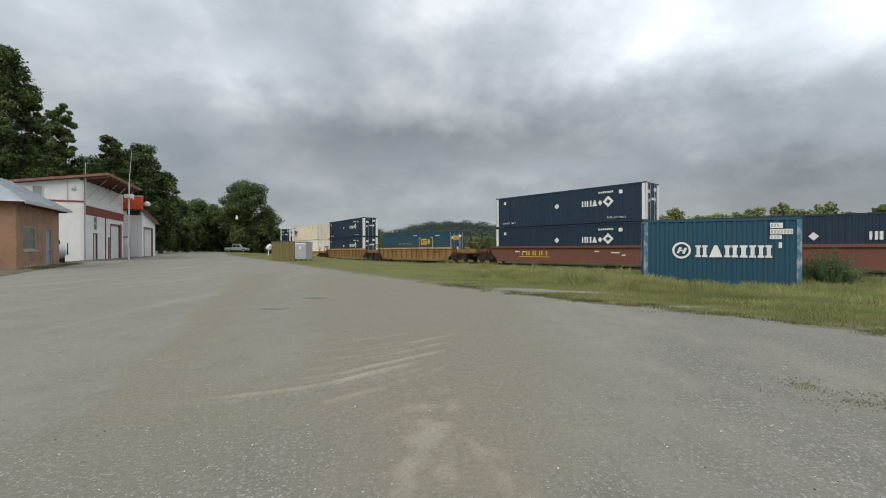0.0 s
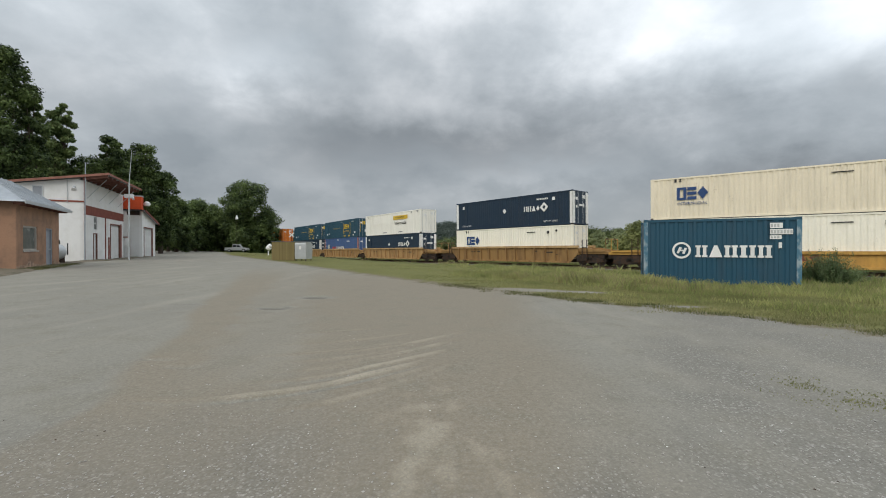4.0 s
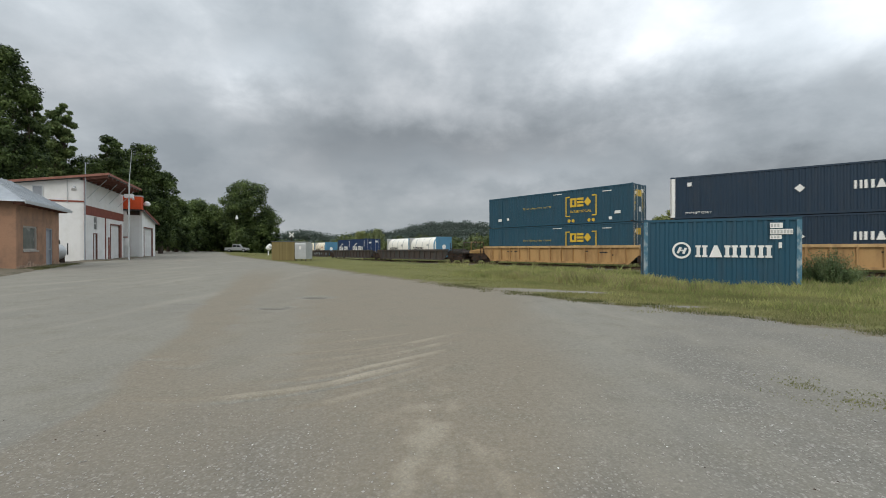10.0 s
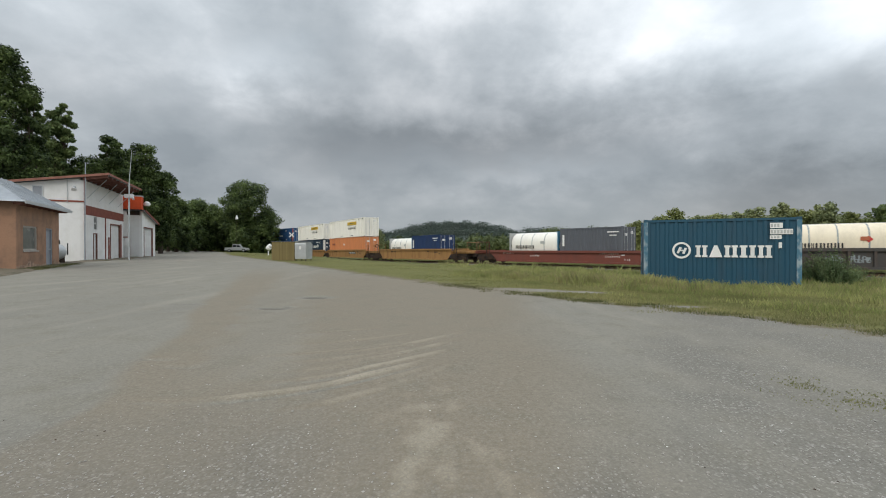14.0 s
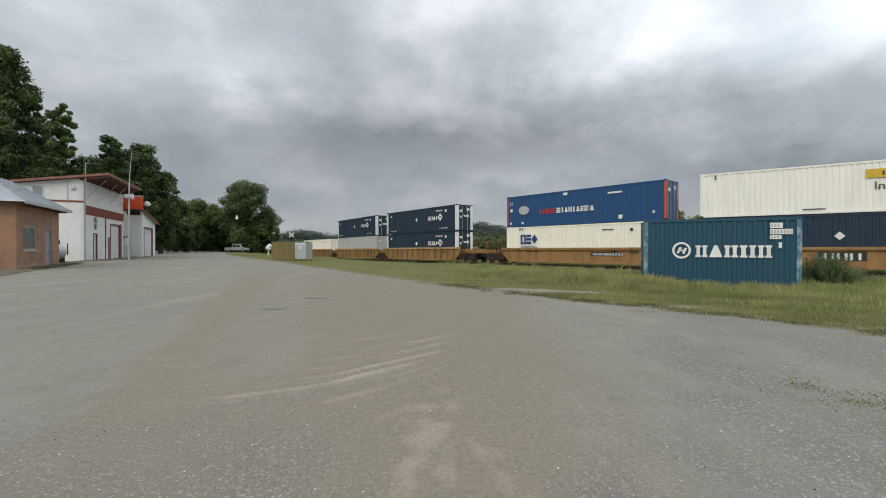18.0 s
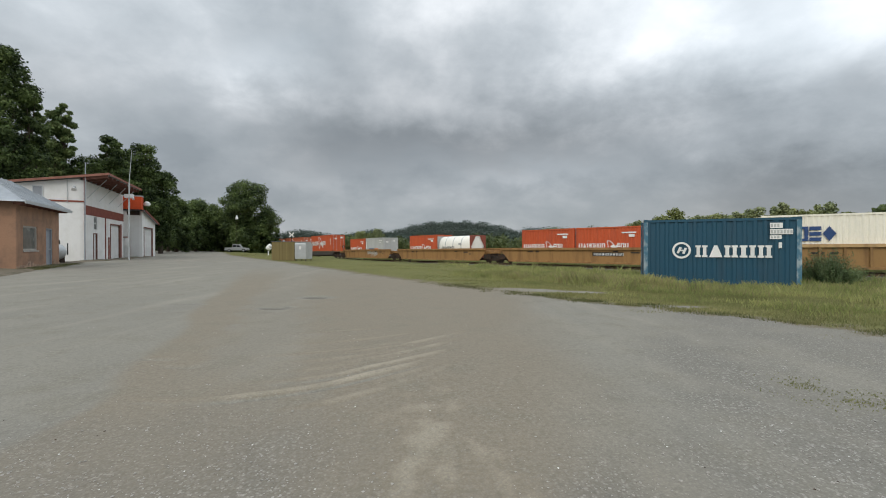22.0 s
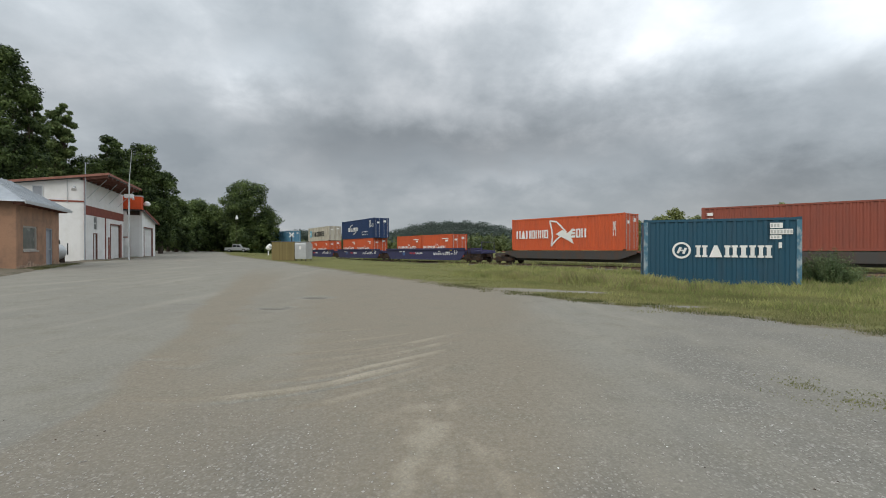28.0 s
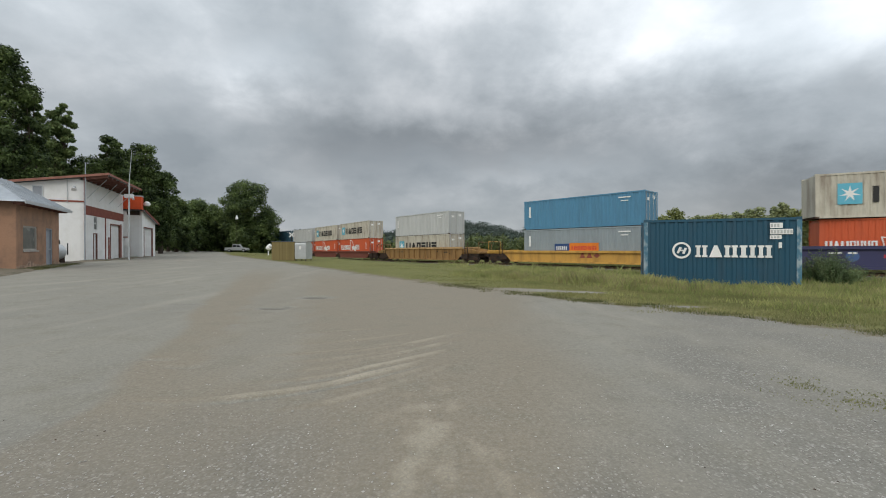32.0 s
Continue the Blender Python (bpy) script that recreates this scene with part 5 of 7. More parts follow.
rake("dark", "dark_well", "black grimy well wagon with ribbed sides", [
    (-211.0, "", [("tank_white", -3.0, 0), ("tank_white_end", 2.9, 0)]), (-229.3, "", [("sweep20", -2.95, 0), ("sweep20", 2.9, 0)]), (-247.6, "scrawl", [("tank_cream", -3.0, 0), ("tank_cream_end", 3.0, 0)])])
rake("smooth", "red_well", "dull red well wagon with smooth sides", [(-270.0, "serials", [("tank_white", -2.85, 0), ("slate20", 2.9, 0)])])
rake("smooth", "ochre_well", "ochre well wagon with smooth sides", [(-292.0, "", [("tank_white", -2.85, 0), ("blue20", 2.9, 0)])])
rake("smooth", "ochre_well", "ochre well wagon with smooth sides and a name panel", [
    (-313.3, "bar", [("peach", 0, 0), ("panelled", 0, T1)]), (-331.9, "panel", [("navymark", 0, 0), ("panelled", 0, T1)]), (-350.1, "bar", [("bracket_white", 0, 0), ("globe53", 0, T1)])])
rake("ribbed", "yellow_well", yellow, [
    (-372.2, "", [("navymark", 0, 0), ("navymark", 0, T1)]), (-390.8, "", [("grey53", 0, 0), ("navymark", 0, T1)]), (-409.7, "", [("bracket_white", 0, 0)])])
rake("smooth", "ochre_well", "ochre well wagon with smooth sides", [
    (-431.6, "bar", [("flag20", -2.9, 0), ("flag20", 2.9, 0)]), (-450.0, "", [("flag20", -2.8, 0), ("tank_red", 3.0, 0)]), (-468.6, "graffiti", [("flag20", -2.95, 0), ("grey20", 3.0, 0)])])
rake("spine", "dark_well", "black spine wagon carrying one container", [
    (-488.6, "", [("flag40", 0, 0)]), (-504.9, "", [("flag40_faded", 0, 0)]), (-521.3, "", [("flag40_faded", 0, 0)]), (-537.9, "", [("brick40", 0, 0)]), (-555.3, "", [("flag40", 0, 0)])],
    8.25, (9.0, 8.9), 5.6)
rake("smooth", "purple_well", "indigo blue well wagon with white marks", [
    (-575.4, "purple", [("flag20", -2.95, 0), ("flag20", 2.95, 0)]), (-594.2, "purple", [("flag20", -2.9, 0), ("flag20", 2.9, 0), ("sweep45", 0, T2)]), (-612.8, "purple", [("flag20", -2.9, 0), ("flag20", 2.9, 0), ("star40", 0, T2)])],
    9.35)
rake("smooth", "bright_well", "bright yellow well wagon with smooth sides", [(-635.4, "stencil", [("duo40", 0, 0), ("steel40", 0, T2)])])
rake("ribbed", "yellow_well", yellow, [(-657.4, "", [("star40", 0, 0), ("grey40", 0, T2)])])
rake("smooth", "red_well", "dull red well wagon with smooth sides", [
    (-677.2, "", [("red40", 0, 0), ("star40", 0, T2)]), (-690.4, "", [("red40", 0, 0), ("star40", 0, T2)]), (-703.6, "", [("red40", 0, 0), ("grey40", 0, T2)]),
    (-716.8, "", [("steel40", 0, 0), ("teal40", 0, T2)])], 6.6, (8.4, 8.4), 6.1)


# ---- the still container in the grass ----
def build_depot_container():
    LEN[20], keep = 5.85, LEN[20]
    c = container("weathered sea-blue shipping container standing in tall grass", 20, "container_blue", None, 2.92, posts="pale_post", pitch=.365, group="")
    LEN[20] = keep
    c.name = "storage_container"
    c.matrix_basis = pose(12.48, 19.40, -0.33, 0, 0, -22.5)
    y = -CW / 2 - .02
    part("ring_mark", ring(Shape(), 0, 0, 0, .28, .37, 30), SIGN_WHITE, c, at=pose(-1.40, y, 1.52))
    part("badge_mark", Shape().slab((-1.72, y, 1.38), (-1.62, y, 1.36), (-1.5, y, 1.62), (-1.6, y, 1.66), (0, -.006, 0)).slab((-1.5, y, 1.36), (-1.4, y, 1.34), (-1.3, y, 1.6), (-1.4, y, 1.62), (0, -.006, 0)).box(-1.6, -1.42, y - .006, y, 1.46, 1.53), SIGN_WHITE, c, at=pose(.12, 0, .02))
    s, w = blocks([.46, .50, .50, .28, .24, .50], .52, .06, "hthjjh")
    part("name_mark", moved(s, -.86, 1.48, y), SIGN_WHITE, c)
    for a, b, z0, z1 in ((1.84, 2.28, 2.46, 2.68), (1.84, 2.62, 2.20, 2.42), (1.84, 2.24, 2.00, 2.16), (2.14, 2.25, 1.62, 1.86)):
        pl = part("white_plate", Shape().box(a, b, y - .006, y, z0, z1), SIGN_WHITE, c)
        n = int((b - a) / .11)
        t = Shape()
        for i in range(n):
            t.pieces.append(Shape().box(a + .03 + i * .11, a + .10 + i * .11, y - .012, y - .006, z0 + .04, z1 - .04))
        part("serial_bar", t, P["grey"], pl)
    return c


build_depot_container()


# ---- buildings ----
def at_bearing(bearing, y):
    """Sideways place of a bearing at the distance y ahead."""
    return (bearing - 784) / 740 * y


def frame_pose(x, y, z, deg):
    return pose(x, y, z, 0, 0, deg)


def wall_with_holes(x0, x1, z0, z1, holes, y0, y1, top=None):
    """An upright wall along x from boxes round rectangular holes (a, b, c, d): x from a to b, z from c to d."""
    s = Shape()
    xs = sorted({x0, x1, *[h[0] for h in holes], *[h[1] for h in holes]})
    for a, b in zip(xs, xs[1:]):
        cut = sorted([(h[2], h[3]) for h in holes if h[0] <= a and h[1] >= b])
        z = z0
        for c, d in cut:
            if c > z:
                s.box(a, b, y0, y1, z, c)
            z = d
        if z < z1:
            s.box(a, b, y0, y1, z, z1)
    return s.weld()


def build_white_hall():
    """Two-storey white hall with red trim: side wall, front with doors, mono-pitch roof on a deep overhang."""
    h = thing("white_hall", frame_pose(-26.6, 31.0, 0.26, 113.95), "white two-storey hall with red trim and deep eaves", "building")
    W, D = 9.9, 11.0
    front = [(1.9, 2.7, -.3, 2.12), (2.0, 2.72, 2.4, 3.5), (6.1, 8.8, -.3, 3.0)]
    part("front_wall", wall_with_holes(0, W, -.6, 6.02, front, 0, .25), WHITE_WALL, h)
    rise = .157
    part("side_wall", Shape().prism_x([(.25, -.6), (D, -.6), (D, 6.17 - rise * D), (.25, 6.14)], 0, .25), WHITE_WALL, h)
    part("side_wall", Shape().prism_x([(.25, -.6), (D, -.6), (D, 6.17 - rise * D), (.25, 6.14)], W - .25, W), WHITE_WALL, h)
    part("rear_wall", Shape().box(.25, W - .25, D - .25, D, -.6, 6.12 - rise * D), WHITE_WALL, h)
    r = part("roof", Shape().prism_x([(-1.55, 6.24 + 1.55 * rise), (D + .4, 6.24 - rise * (D + .4)), (D + .4, 6.34 - rise * (D + .4)), (-1.55, 6.34 + 1.55 * rise)], -.35, W - .6), TIN, h)
    part("fascia", Shape().box(-.38, W - .57, -1.60, -1.55, 6.22 + 1.55 * rise, 6.38 + 1.55 * rise), FASCIA, r)
    part("rake_board", Shape().prism_x([(-1.6, 6.20 + 1.6 * rise), (D + .4, 6.20 - rise * (D + .4)), (D + .4, 6.37 - rise * (D + .4)), (-1.6, 6.37 + 1.6 * rise)], -.40, -.35), FASCIA, r)
    raf = Shape().prism_x([(-1.5, 6.04 + 1.5 * rise), (0, 6.0), (0, 6.22), (-1.5, 6.22 + 1.5 * rise)], -.05, .05).mesh("rafter", RAFTER)
    for i in range(10):
        part("rafter", raf, None, r, at=pose(-.2 + i * 1.0, 0, 0))
    for z in (-1.3, -.55):
        part("purlin", Shape().box(-.3, W - .7, z - .05, z + .05, 6.12 - z * rise, 6.22 - z * rise), RAFTER, r)
    for x in (.6, 3.2, 5.6, 8.2):
        part("eave_brace", Shape().tube((x, -.02, 4.75), (x, -1.2, 6.2), .025, n=6), GALV, h)
    part("red_band", Shape().box(-.02, W, -.03, 0, 3.5, 4.2), RED_TRIM, h)
    part("corner_board", Shape().box(-.03, .16, -.04, 0, -.3, 6.1), RED_TRIM, h)
    part("side_trim", Shape().box(-.04, 0, .0, D, 4.38, 4.50), RED_TRIM, h)
    for x, w0, t0 in ((4.75, .09, 3.5), (5.62, .16, 1.9), (9.1, .16, 3.2)):
        part("post_trim", Shape().box(x - w0, x + w0, -.035, 0, -.3, t0), RED_TRIM, h)
    d = part("door", Shape().box(1.98, 2.62, .06, .11, -.28, 2.08), DOOR_WHITE, h)
    part("door_frame", Shape().box(1.86, 1.95, -.03, .1, -.3, 2.16).box(2.65, 2.74, -.03, .1, -.3, 2.16).box(1.95, 2.65, -.03, .1, 2.08, 2.16).weld(), RAFTER, d)
    part("door_handle", Shape().tube((2.54, .02, .95), (2.54, .07, .95), .03, n=8), GALV, d)
    w = part("window", Shape().box(2.06, 2.66, .08, .1, 2.45, 3.45), GLASS, h)
    part("window_frame", Shape().box(1.96, 2.06, -.02, .12, 2.4, 3.5).box(2.66, 2.76, -.02, .12, 2.4, 3.5).box(2.06, 2.66, -.02, .12, 3.42, 3.5).box(2.06, 2.66, -.02, .12, 2.4, 2.47).box(2.06, 2.66, .03, .08, 2.92, 2.97), DOOR_WHITE, w)
    g = part("garage_door", Shape().box(6.12, 8.78, .1, .15, -.3, 3.0), DOOR_WHITE, h)
    for i in range(5):
        part("door_panel", Shape().box(6.15, 8.75, .088, .1, -.28 + .65 * i, .355 + .65 * i), DOOR_WHITE, g)
    part("door_frame", Shape().box(5.98, 6.12, -.03, .1, -.3, 3.1).box(8.78, 8.92, -.03, .1, -.3, 3.1).box(6.12, 8.78, -.03, .1, 3.0, 3.12).weld(), RAFTER, g)
    sw = part("window", Shape().box(-.02, .03, 2.38, 2.86, 4.62, 5.42), DOOR_GREY, h)
    part("window_frame", Shape().box(-.04, -.02, 2.32, 2.38, 4.56, 5.48).box(-.04, -.02, 2.86, 2.92, 4.56, 5.48).box(-.04, -.02, 2.38, 2.86, 5.42, 5.48).box(-.04, -.02, 2.38, 2.86, 4.56, 4.62).weld(), GALV, sw)
    fl = part("flood_lamp", Shape().tube((-.03, .5, 5.35), (-.45, .42, 5.55), .03, n=6).tube((-.4, .42, 5.5), (-.62, .38, 5.25), .06, .17, n=12), GALV, h)
    part("lamp_glass", Shape().tube((-.60, .384, 5.27), (-.64, .376, 5.22), .16, n=12), LAMP_WHITE, fl)
    part("conduit", Shape().tube((-.05, .95, 4.3), (-.05, .95, 6.0), .022, n=6), GALV, h)
    # lower wing
    k = thing("garage_wing", frame_pose(-30.2, 42.0, 0.26, 113.95), "white low garage wing with red roof edge", "building")
    WW, DD = 5.8, 7.0
    part("front_wall", wall_with_holes(0, WW, -.6, 3.6, [(.72, 4.4, -.3, 3.0)], 0, .25), WHITE_WALL, k)
    part("gable_strip", Shape().prism_y([(0, 3.6), (WW, 3.6), (WW, 3.68), (0, 4.66)], 0, .25), WHITE_WALL, k)
    part("side_wall", Shape().box(0, .25, .25, DD, -.6, 4.66), WHITE_WALL, k)
    part("side_wall", Shape().box(WW - .25, WW, .25, DD, -.6, 3.6), WHITE_WALL, k)
    rr = part("roof", Shape().prism_y([(-.2, 4.72), (WW + .35, 3.64), (WW + .35, 3.72), (-.2, 4.80)], -.3, DD), TIN, k)
    part("fascia", Shape().prism_y([(-.22, 4.62), (WW + .37, 3.54), (WW + .37, 3.74), (-.22, 4.82)], -.35, -.3), RED_TRIM, rr)
    gd = part("garage_door", Shape().box(.74, 4.38, .1, .15, -.3, 3.0), DOOR_WHITE, k)
    for i in range(5):
        part("door_panel", Shape().box(.78, 4.34, .088, .1, -.28 + .65 * i, .355 + .65 * i), DOOR_WHITE, gd)
    part("door_frame", Shape().box(.58, .74, -.03, .1, -.3, 3.0).box(4.38, 4.54, -.03, .1, -.3, 3.0).box(.58, 4.54, -.03, .1, 3.0, 3.12).weld(), RAFTER, gd)
    sd = part("door", Shape().box(-.04, 0, 1.1, 2.3, -.3, 2.0), DOOR_WHITE, k)
    part("door_frame", Shape().box(-.06, 0, 1.0, 1.1, -.3, 2.1).box(-.06, 0, 2.3, 2.4, -.3, 2.1).box(-.06, 0, 1.1, 2.3, 2.0, 2.1).weld(), RED_TRIM, sd)
    # orange housing on the wing's roof
    b = thing("roof_siren_box", frame_pose(-29.75, 41.35, 4.98, 113.95), "orange-red metal housing mounted above the wing", "housing")
    part("body", Shape().box(-.7, .1, -.1, 1.5, 0, 1.25), ORANGE_BOX, b)
    part("cap", Shape().box(-.75, .15, -.15, 1.55, 1.25, 1.33), GALV, b)
    part("base_frame", Shape().box(-.72, .12, -.12, 1.52, -.1, 0), SIGN_BLACK, b)
    part("bracket", Shape().box(-.1, .3, .2, 1.2, -.5, -.1), STEEL_DARK, b)
    lamp = part("globe_lamp", Shape().tube((.1, -.1, .62), (.1, -.42, .62), .035, n=6), GALV, b, "white round lamp on a short arm")
    part("globe", Shape().tube((.1, -.40, .42), (.1, -.40, .62), .2, .33, n=14).tube((.1, -.40, .62), (.1, -.40, .86), .33, .12, n=14), LAMP_WHITE, lamp, smooth_faces=True)


build_white_hall()


def build_stucco_house():
    """Low peach stucco building with a hipped sheet-metal roof."""
    h = thing("stucco_house", frame_pose(-19.9, 19.5, 0.26, 117.5), "low peach stucco house with a grey metal roof", "building")
    L0, D = 5.64, 7.0
    holes = [(.75, 2.5, .9, 2.12), (3.66, 4.60, -.1, 2.1)]
    part("front_wall", wall_with_holes(0, L0, -.5, 3.25, holes, 0, .25), STUCCO, h)
    part("side_wall", Shape().box(L0 - .25, L0, .25, D, -.5, 3.25), STUCCO, h)
    part("side_wall", Shape().box(0, .25, .25, D, -.5, 3.25), STUCCO, h)
    part("rear_wall", Shape().box(.25, L0 - .25, D - .25, D, -.5, 3.25), STUCCO, h)
    r0 = random.Random(4)
    for a, b in ((-.05, 3.6), (4.66, L0 + .05)):
        n = max(3, int((b - a) / .22))
        top = [(a + (b - a) * i / n, .20 + r0.uniform(-.12, .26) * (.5 + .5 * math.sin(i * 1.1))) for i in range(n + 1)]
        part("plinth", Shape().prism_y([(b, -.5), *top[::-1], (a, -.5)][::-1], -.03, -.004), ROUGH_PLASTER, h, "crumbling bare plaster at the wall's foot")
    r = part("roof", Shape().slab((-.45, -.45, 3.18), (L0 + .45, -.45, 3.18), (L0 - 1.5, 1.5, 4.52), (-.45 + 1.95, 1.5, 4.52), (0, .03, .06)), TIN, h)
    part("roof_end", Shape().slab((L0 + .45, -.45, 3.18), (L0 + .45, D + .4, 3.18), (L0 - 1.5, D - 1.5, 4.52), (L0 - 1.5, 1.5, 4.52), (-.03, 0, .06)), TIN, r)
    part("roof_end", Shape().slab((-.45, D + .4, 3.18), (-.45, -.45, 3.18), (1.5, 1.5, 4.52), (1.5, D - 1.5, 4.52), (.03, 0, .06)), TIN, r)
    part("roof_deck", Shape().box(1.45, L0 - 1.45, 1.5, D - 1.5, 4.46, 4.56), TIN, r)
    for i in range(13):
        x = -.3 + i * .52
        k = min(1.0, (x + .45) / 1.95, (L0 + .45 - x) / 1.95)
        if k > .06:
            part("roof_seam", Shape().slab((x - .015, -.47, 3.25), (x + .015, -.47, 3.25), (x + .015, -.45 + 1.95 * k, 3.24 + 1.34 * k), (x - .015, -.45 + 1.95 * k, 3.24 + 1.34 * k), (0, -.02, .03)), TIN, r)
    part("fascia", Shape().box(-.47, L0 + .47, -.5, -.45, 3.10, 3.24), GALV, r)
    for i in range(9):
        part("rafter_tail", Shape().box(-.3 + i * .72, -.22 + i * .72, -.42, 0, 3.05, 3.17), RAFTER, r)
    w = part("window", Shape().box(.8, 2.45, .10, .13, .95, 2.07), REFLECTION_PANE, h, "pale window pane with a painted sky reflection")
    part("window_frame", Shape().box(.75, .85, .04, .16, .9, 2.12).box(2.4, 2.5, .04, .16, .9, 2.12).box(.85, 2.4, .04, .16, 2.03, 2.12).box(.85, 2.4, .04, .16, .9, .99).weld(), CONCRETE, w)
    part("window_sill", Shape().box(.7, 2.55, -.05, .06, .84, .9), CONCRETE, w)
    part("blind", Shape().box(.85, 2.4, .14, .16, .99, 2.03), DOOR_WHITE, w)
    d = part("door", Shape().box(3.72, 4.54, .1, .15, -.1, 2.04), DOOR_GREY, h)
    part("door_frame", Shape().box(3.62, 3.72, .02, .18, -.1, 2.14).box(4.54, 4.64, .02, .18, -.1, 2.14).box(3.72, 4.54, .02, .18, 2.04, 2.14).weld(), DOOR_GREY, d)
    part("door_handle", Shape().tube((4.44, .04, .95), (4.44, .12, .95), .03, n=8), GALV, d)
    g = thing("gas_tank", pose(-24.05, 26.0, .26, 0, 0, 132), "silver gas tank with dark valve guard beside the house", "tank")
    s = Shape()
    prof = [(-.68, .18), (-.62, .38), (-.48, .50), (.48, .50), (.62, .38), (.68, .18)]
    n = 20
    for x, r0 in prof:
        s.v += [(x, r0 * math.cos(2 * math.pi * i / n), .78 + r0 * math.sin(2 * math.pi * i / n)) for i in range(n)]
    for j in range(len(prof) - 1):
        s.f += [(j * n + i, j * n + (i + 1) % n, (j + 1) * n + (i + 1) % n, (j + 1) * n + i) for i in range(n)]
    s.f += [tuple(range(n - 1, -1, -1)), tuple(range((len(prof) - 1) * n, len(prof) * n))]
    part("tank_shell", s, GALV, g, smooth_faces=True)
    part("valve_guard", Shape().tube((-.2, 0, 1.25), (-.2, 0, 1.5), .2, .18, n=12), SIGN_BLACK, g)
    part("hose", ring(Shape(), 0, .95, -.56, .30, .37, 20, .06), SIGN_BLACK, g, "coiled black hose")
    for x in (-.4, .4):
        part("saddle", Shape().box(x - .07, x + .07, -.4, .4, -.1, .45), STEEL_DARK, g)


build_stucco_house()


def build_dirt_strip():
    """Low uneven bank of brown dirt along the foot of the buildings."""
    line = [(-15.2, 13.3), (-16.4, 15.4), (-17.9, 18.0), (-20.6, 22.4), (-23.4, 27.0), (-24.8, 29.6), (-25.8, 33.2), (-28.4, 39.0), (-30.6, 44.2)]
    vs, fs, nx = [], [], 7
    rows = 90
    for j in range(rows):
        t = j / (rows - 1) * (len(line) - 1)
        k = min(int(t), len(line) - 2)
        x = line[k][0] + (t - k) * (line[k + 1][0] - line[k][0])
        y = line[k][1] + (t - k) * (line[k + 1][1] - line[k][1])
        for i in range(nx):
            u = i / (nx - 1)
            n = noise.noise((x * .9, y * .9, u * 2.0))
            wide = 3.8 - 2.4 * smooth(1.5, 4.5, t)
            px, py = x - (wide * u - .4 * n) * .89, y + (wide * u - .4 * n) * .45
            vs.append((px, py, ground_z(px, py) + (-.05 if i == 0 else .05 + .05 * u + .05 * n)))
    for j in range(rows - 1):
        for i in range(nx - 1):
            a = j * nx + i
            fs.append((a, a + nx, a + nx + 1, a + 1)[::-1])
    me = bpy.data.meshes.new("dirt_strip")
    me.from_pydata(vs, [], fs)
    me.polygons.foreach_set("use_smooth", [True] * len(fs))
    me.materials.append(DIRT)
    tagged(new("dirt_strip", me), "strip of brown dirt along the foot of the walls", "dirt", kind="structure")


build_dirt_strip()


def build_mast():
    m = thing("light_mast", pose(-25.25, 33.6, .26), "tall grey pole with a white box and antenna", "pole")
    part("pole", Shape().tube((0, 0, -.3), (.05, 0, 6.2), .075, .06, n=10), GALV, m)
    part("antenna", Shape().tube((.05, 0, 6.2), (.28, 0, 8.85), .03, .012, n=6), GALV, m)
    part("white_box", Shape().box(-.2, .3, -.2, .2, 5.0, 5.3), LAMP_WHITE, m)
    part("lamp_arm", Shape().tube((.05, 0, 5.2), (.4, -.1, 5.0), .03, n=6).tube((.4, -.1, 5.0), (.5, -.12, 4.88), .05, .1, n=8), GALV, m)
    part("meter_box", Shape().box(-.14, .14, -.18, -.06, 1.2, 1.75), GALV, m)
    c = thing("corner_pipe", pose(-26.45, 30.85, .26), "thin weathered grey standpipe at the hall corner", "pipe")
    part("pipe", Shape().tube((0, 0, -.3), (.1, 0, 7.3), .05, .03, n=8), TIN, c)


build_mast()


def build_fence():
    """Board screen round the bins, with a galvanised bin beside it."""
    z = ground_z(-12.9, 36.5)
    f = thing("board_screen", pose(-15.15, 37.0, z, 0, 0, -14), "olive weathered board screen round a bin yard", "fence")
    brd = Shape().prism_y([(0, 0.03), (.135, 0.03), (.135, 1.62), (.10, 1.66), (.03, 1.66), (0, 1.62)], 0, .022).mesh("board", PLANK)
    for i in range(16):
        part("board", brd, None, f, at=pose(i * .142, 0, 0))
    for i in range(14):
        part("board", brd, None, f, at=pose(-.02, .05 + i * .142, 0, 0, 0, 90))
    for x, y in ((0, .08), (1.1, .08), (2.2, .08), (.06, 1.9)):
        part("post", Shape().box(x - .04, x + .05, y - .04, y + .05, -.2, 1.7), PLANK, f)
    for zz in (.35, 1.3):
        part("rail", Shape().box(0, 2.27, .022, .07, zz, zz + .09), PLANK, f)
    part("top_cap", Shape().box(-.05, 2.3, -.03, .1, 1.66, 1.70), P["slate"], f)
    b = thing("metal_bin", pose(-12.90, 36.43, z, 0, 0, -14), "galvanised steel bin on short legs", "bin")
    part("body", Shape().prism_x([(0, .18), (1.0, .18), (1.05, 1.45), (.75, 1.62), (.05, 1.62), (-.03, 1.45)], 0, 1.08), GALV, b)
    part("lid", Shape().box(-.03, 1.11, -.05, 1.08, 1.62, 1.67), GALV, b)
    for x in (.06, 1.0):
        for y in (.08, .92):
            part("leg", Shape().box(x - .03, x + .03, y - .03, y + .03, -.05, .18), STEEL_DARK, b)
    part("label_plate", Shape().box(.42, .62, -.045, -.035, 1.0, 1.3), SIGN_WHITE, b)


build_fence()


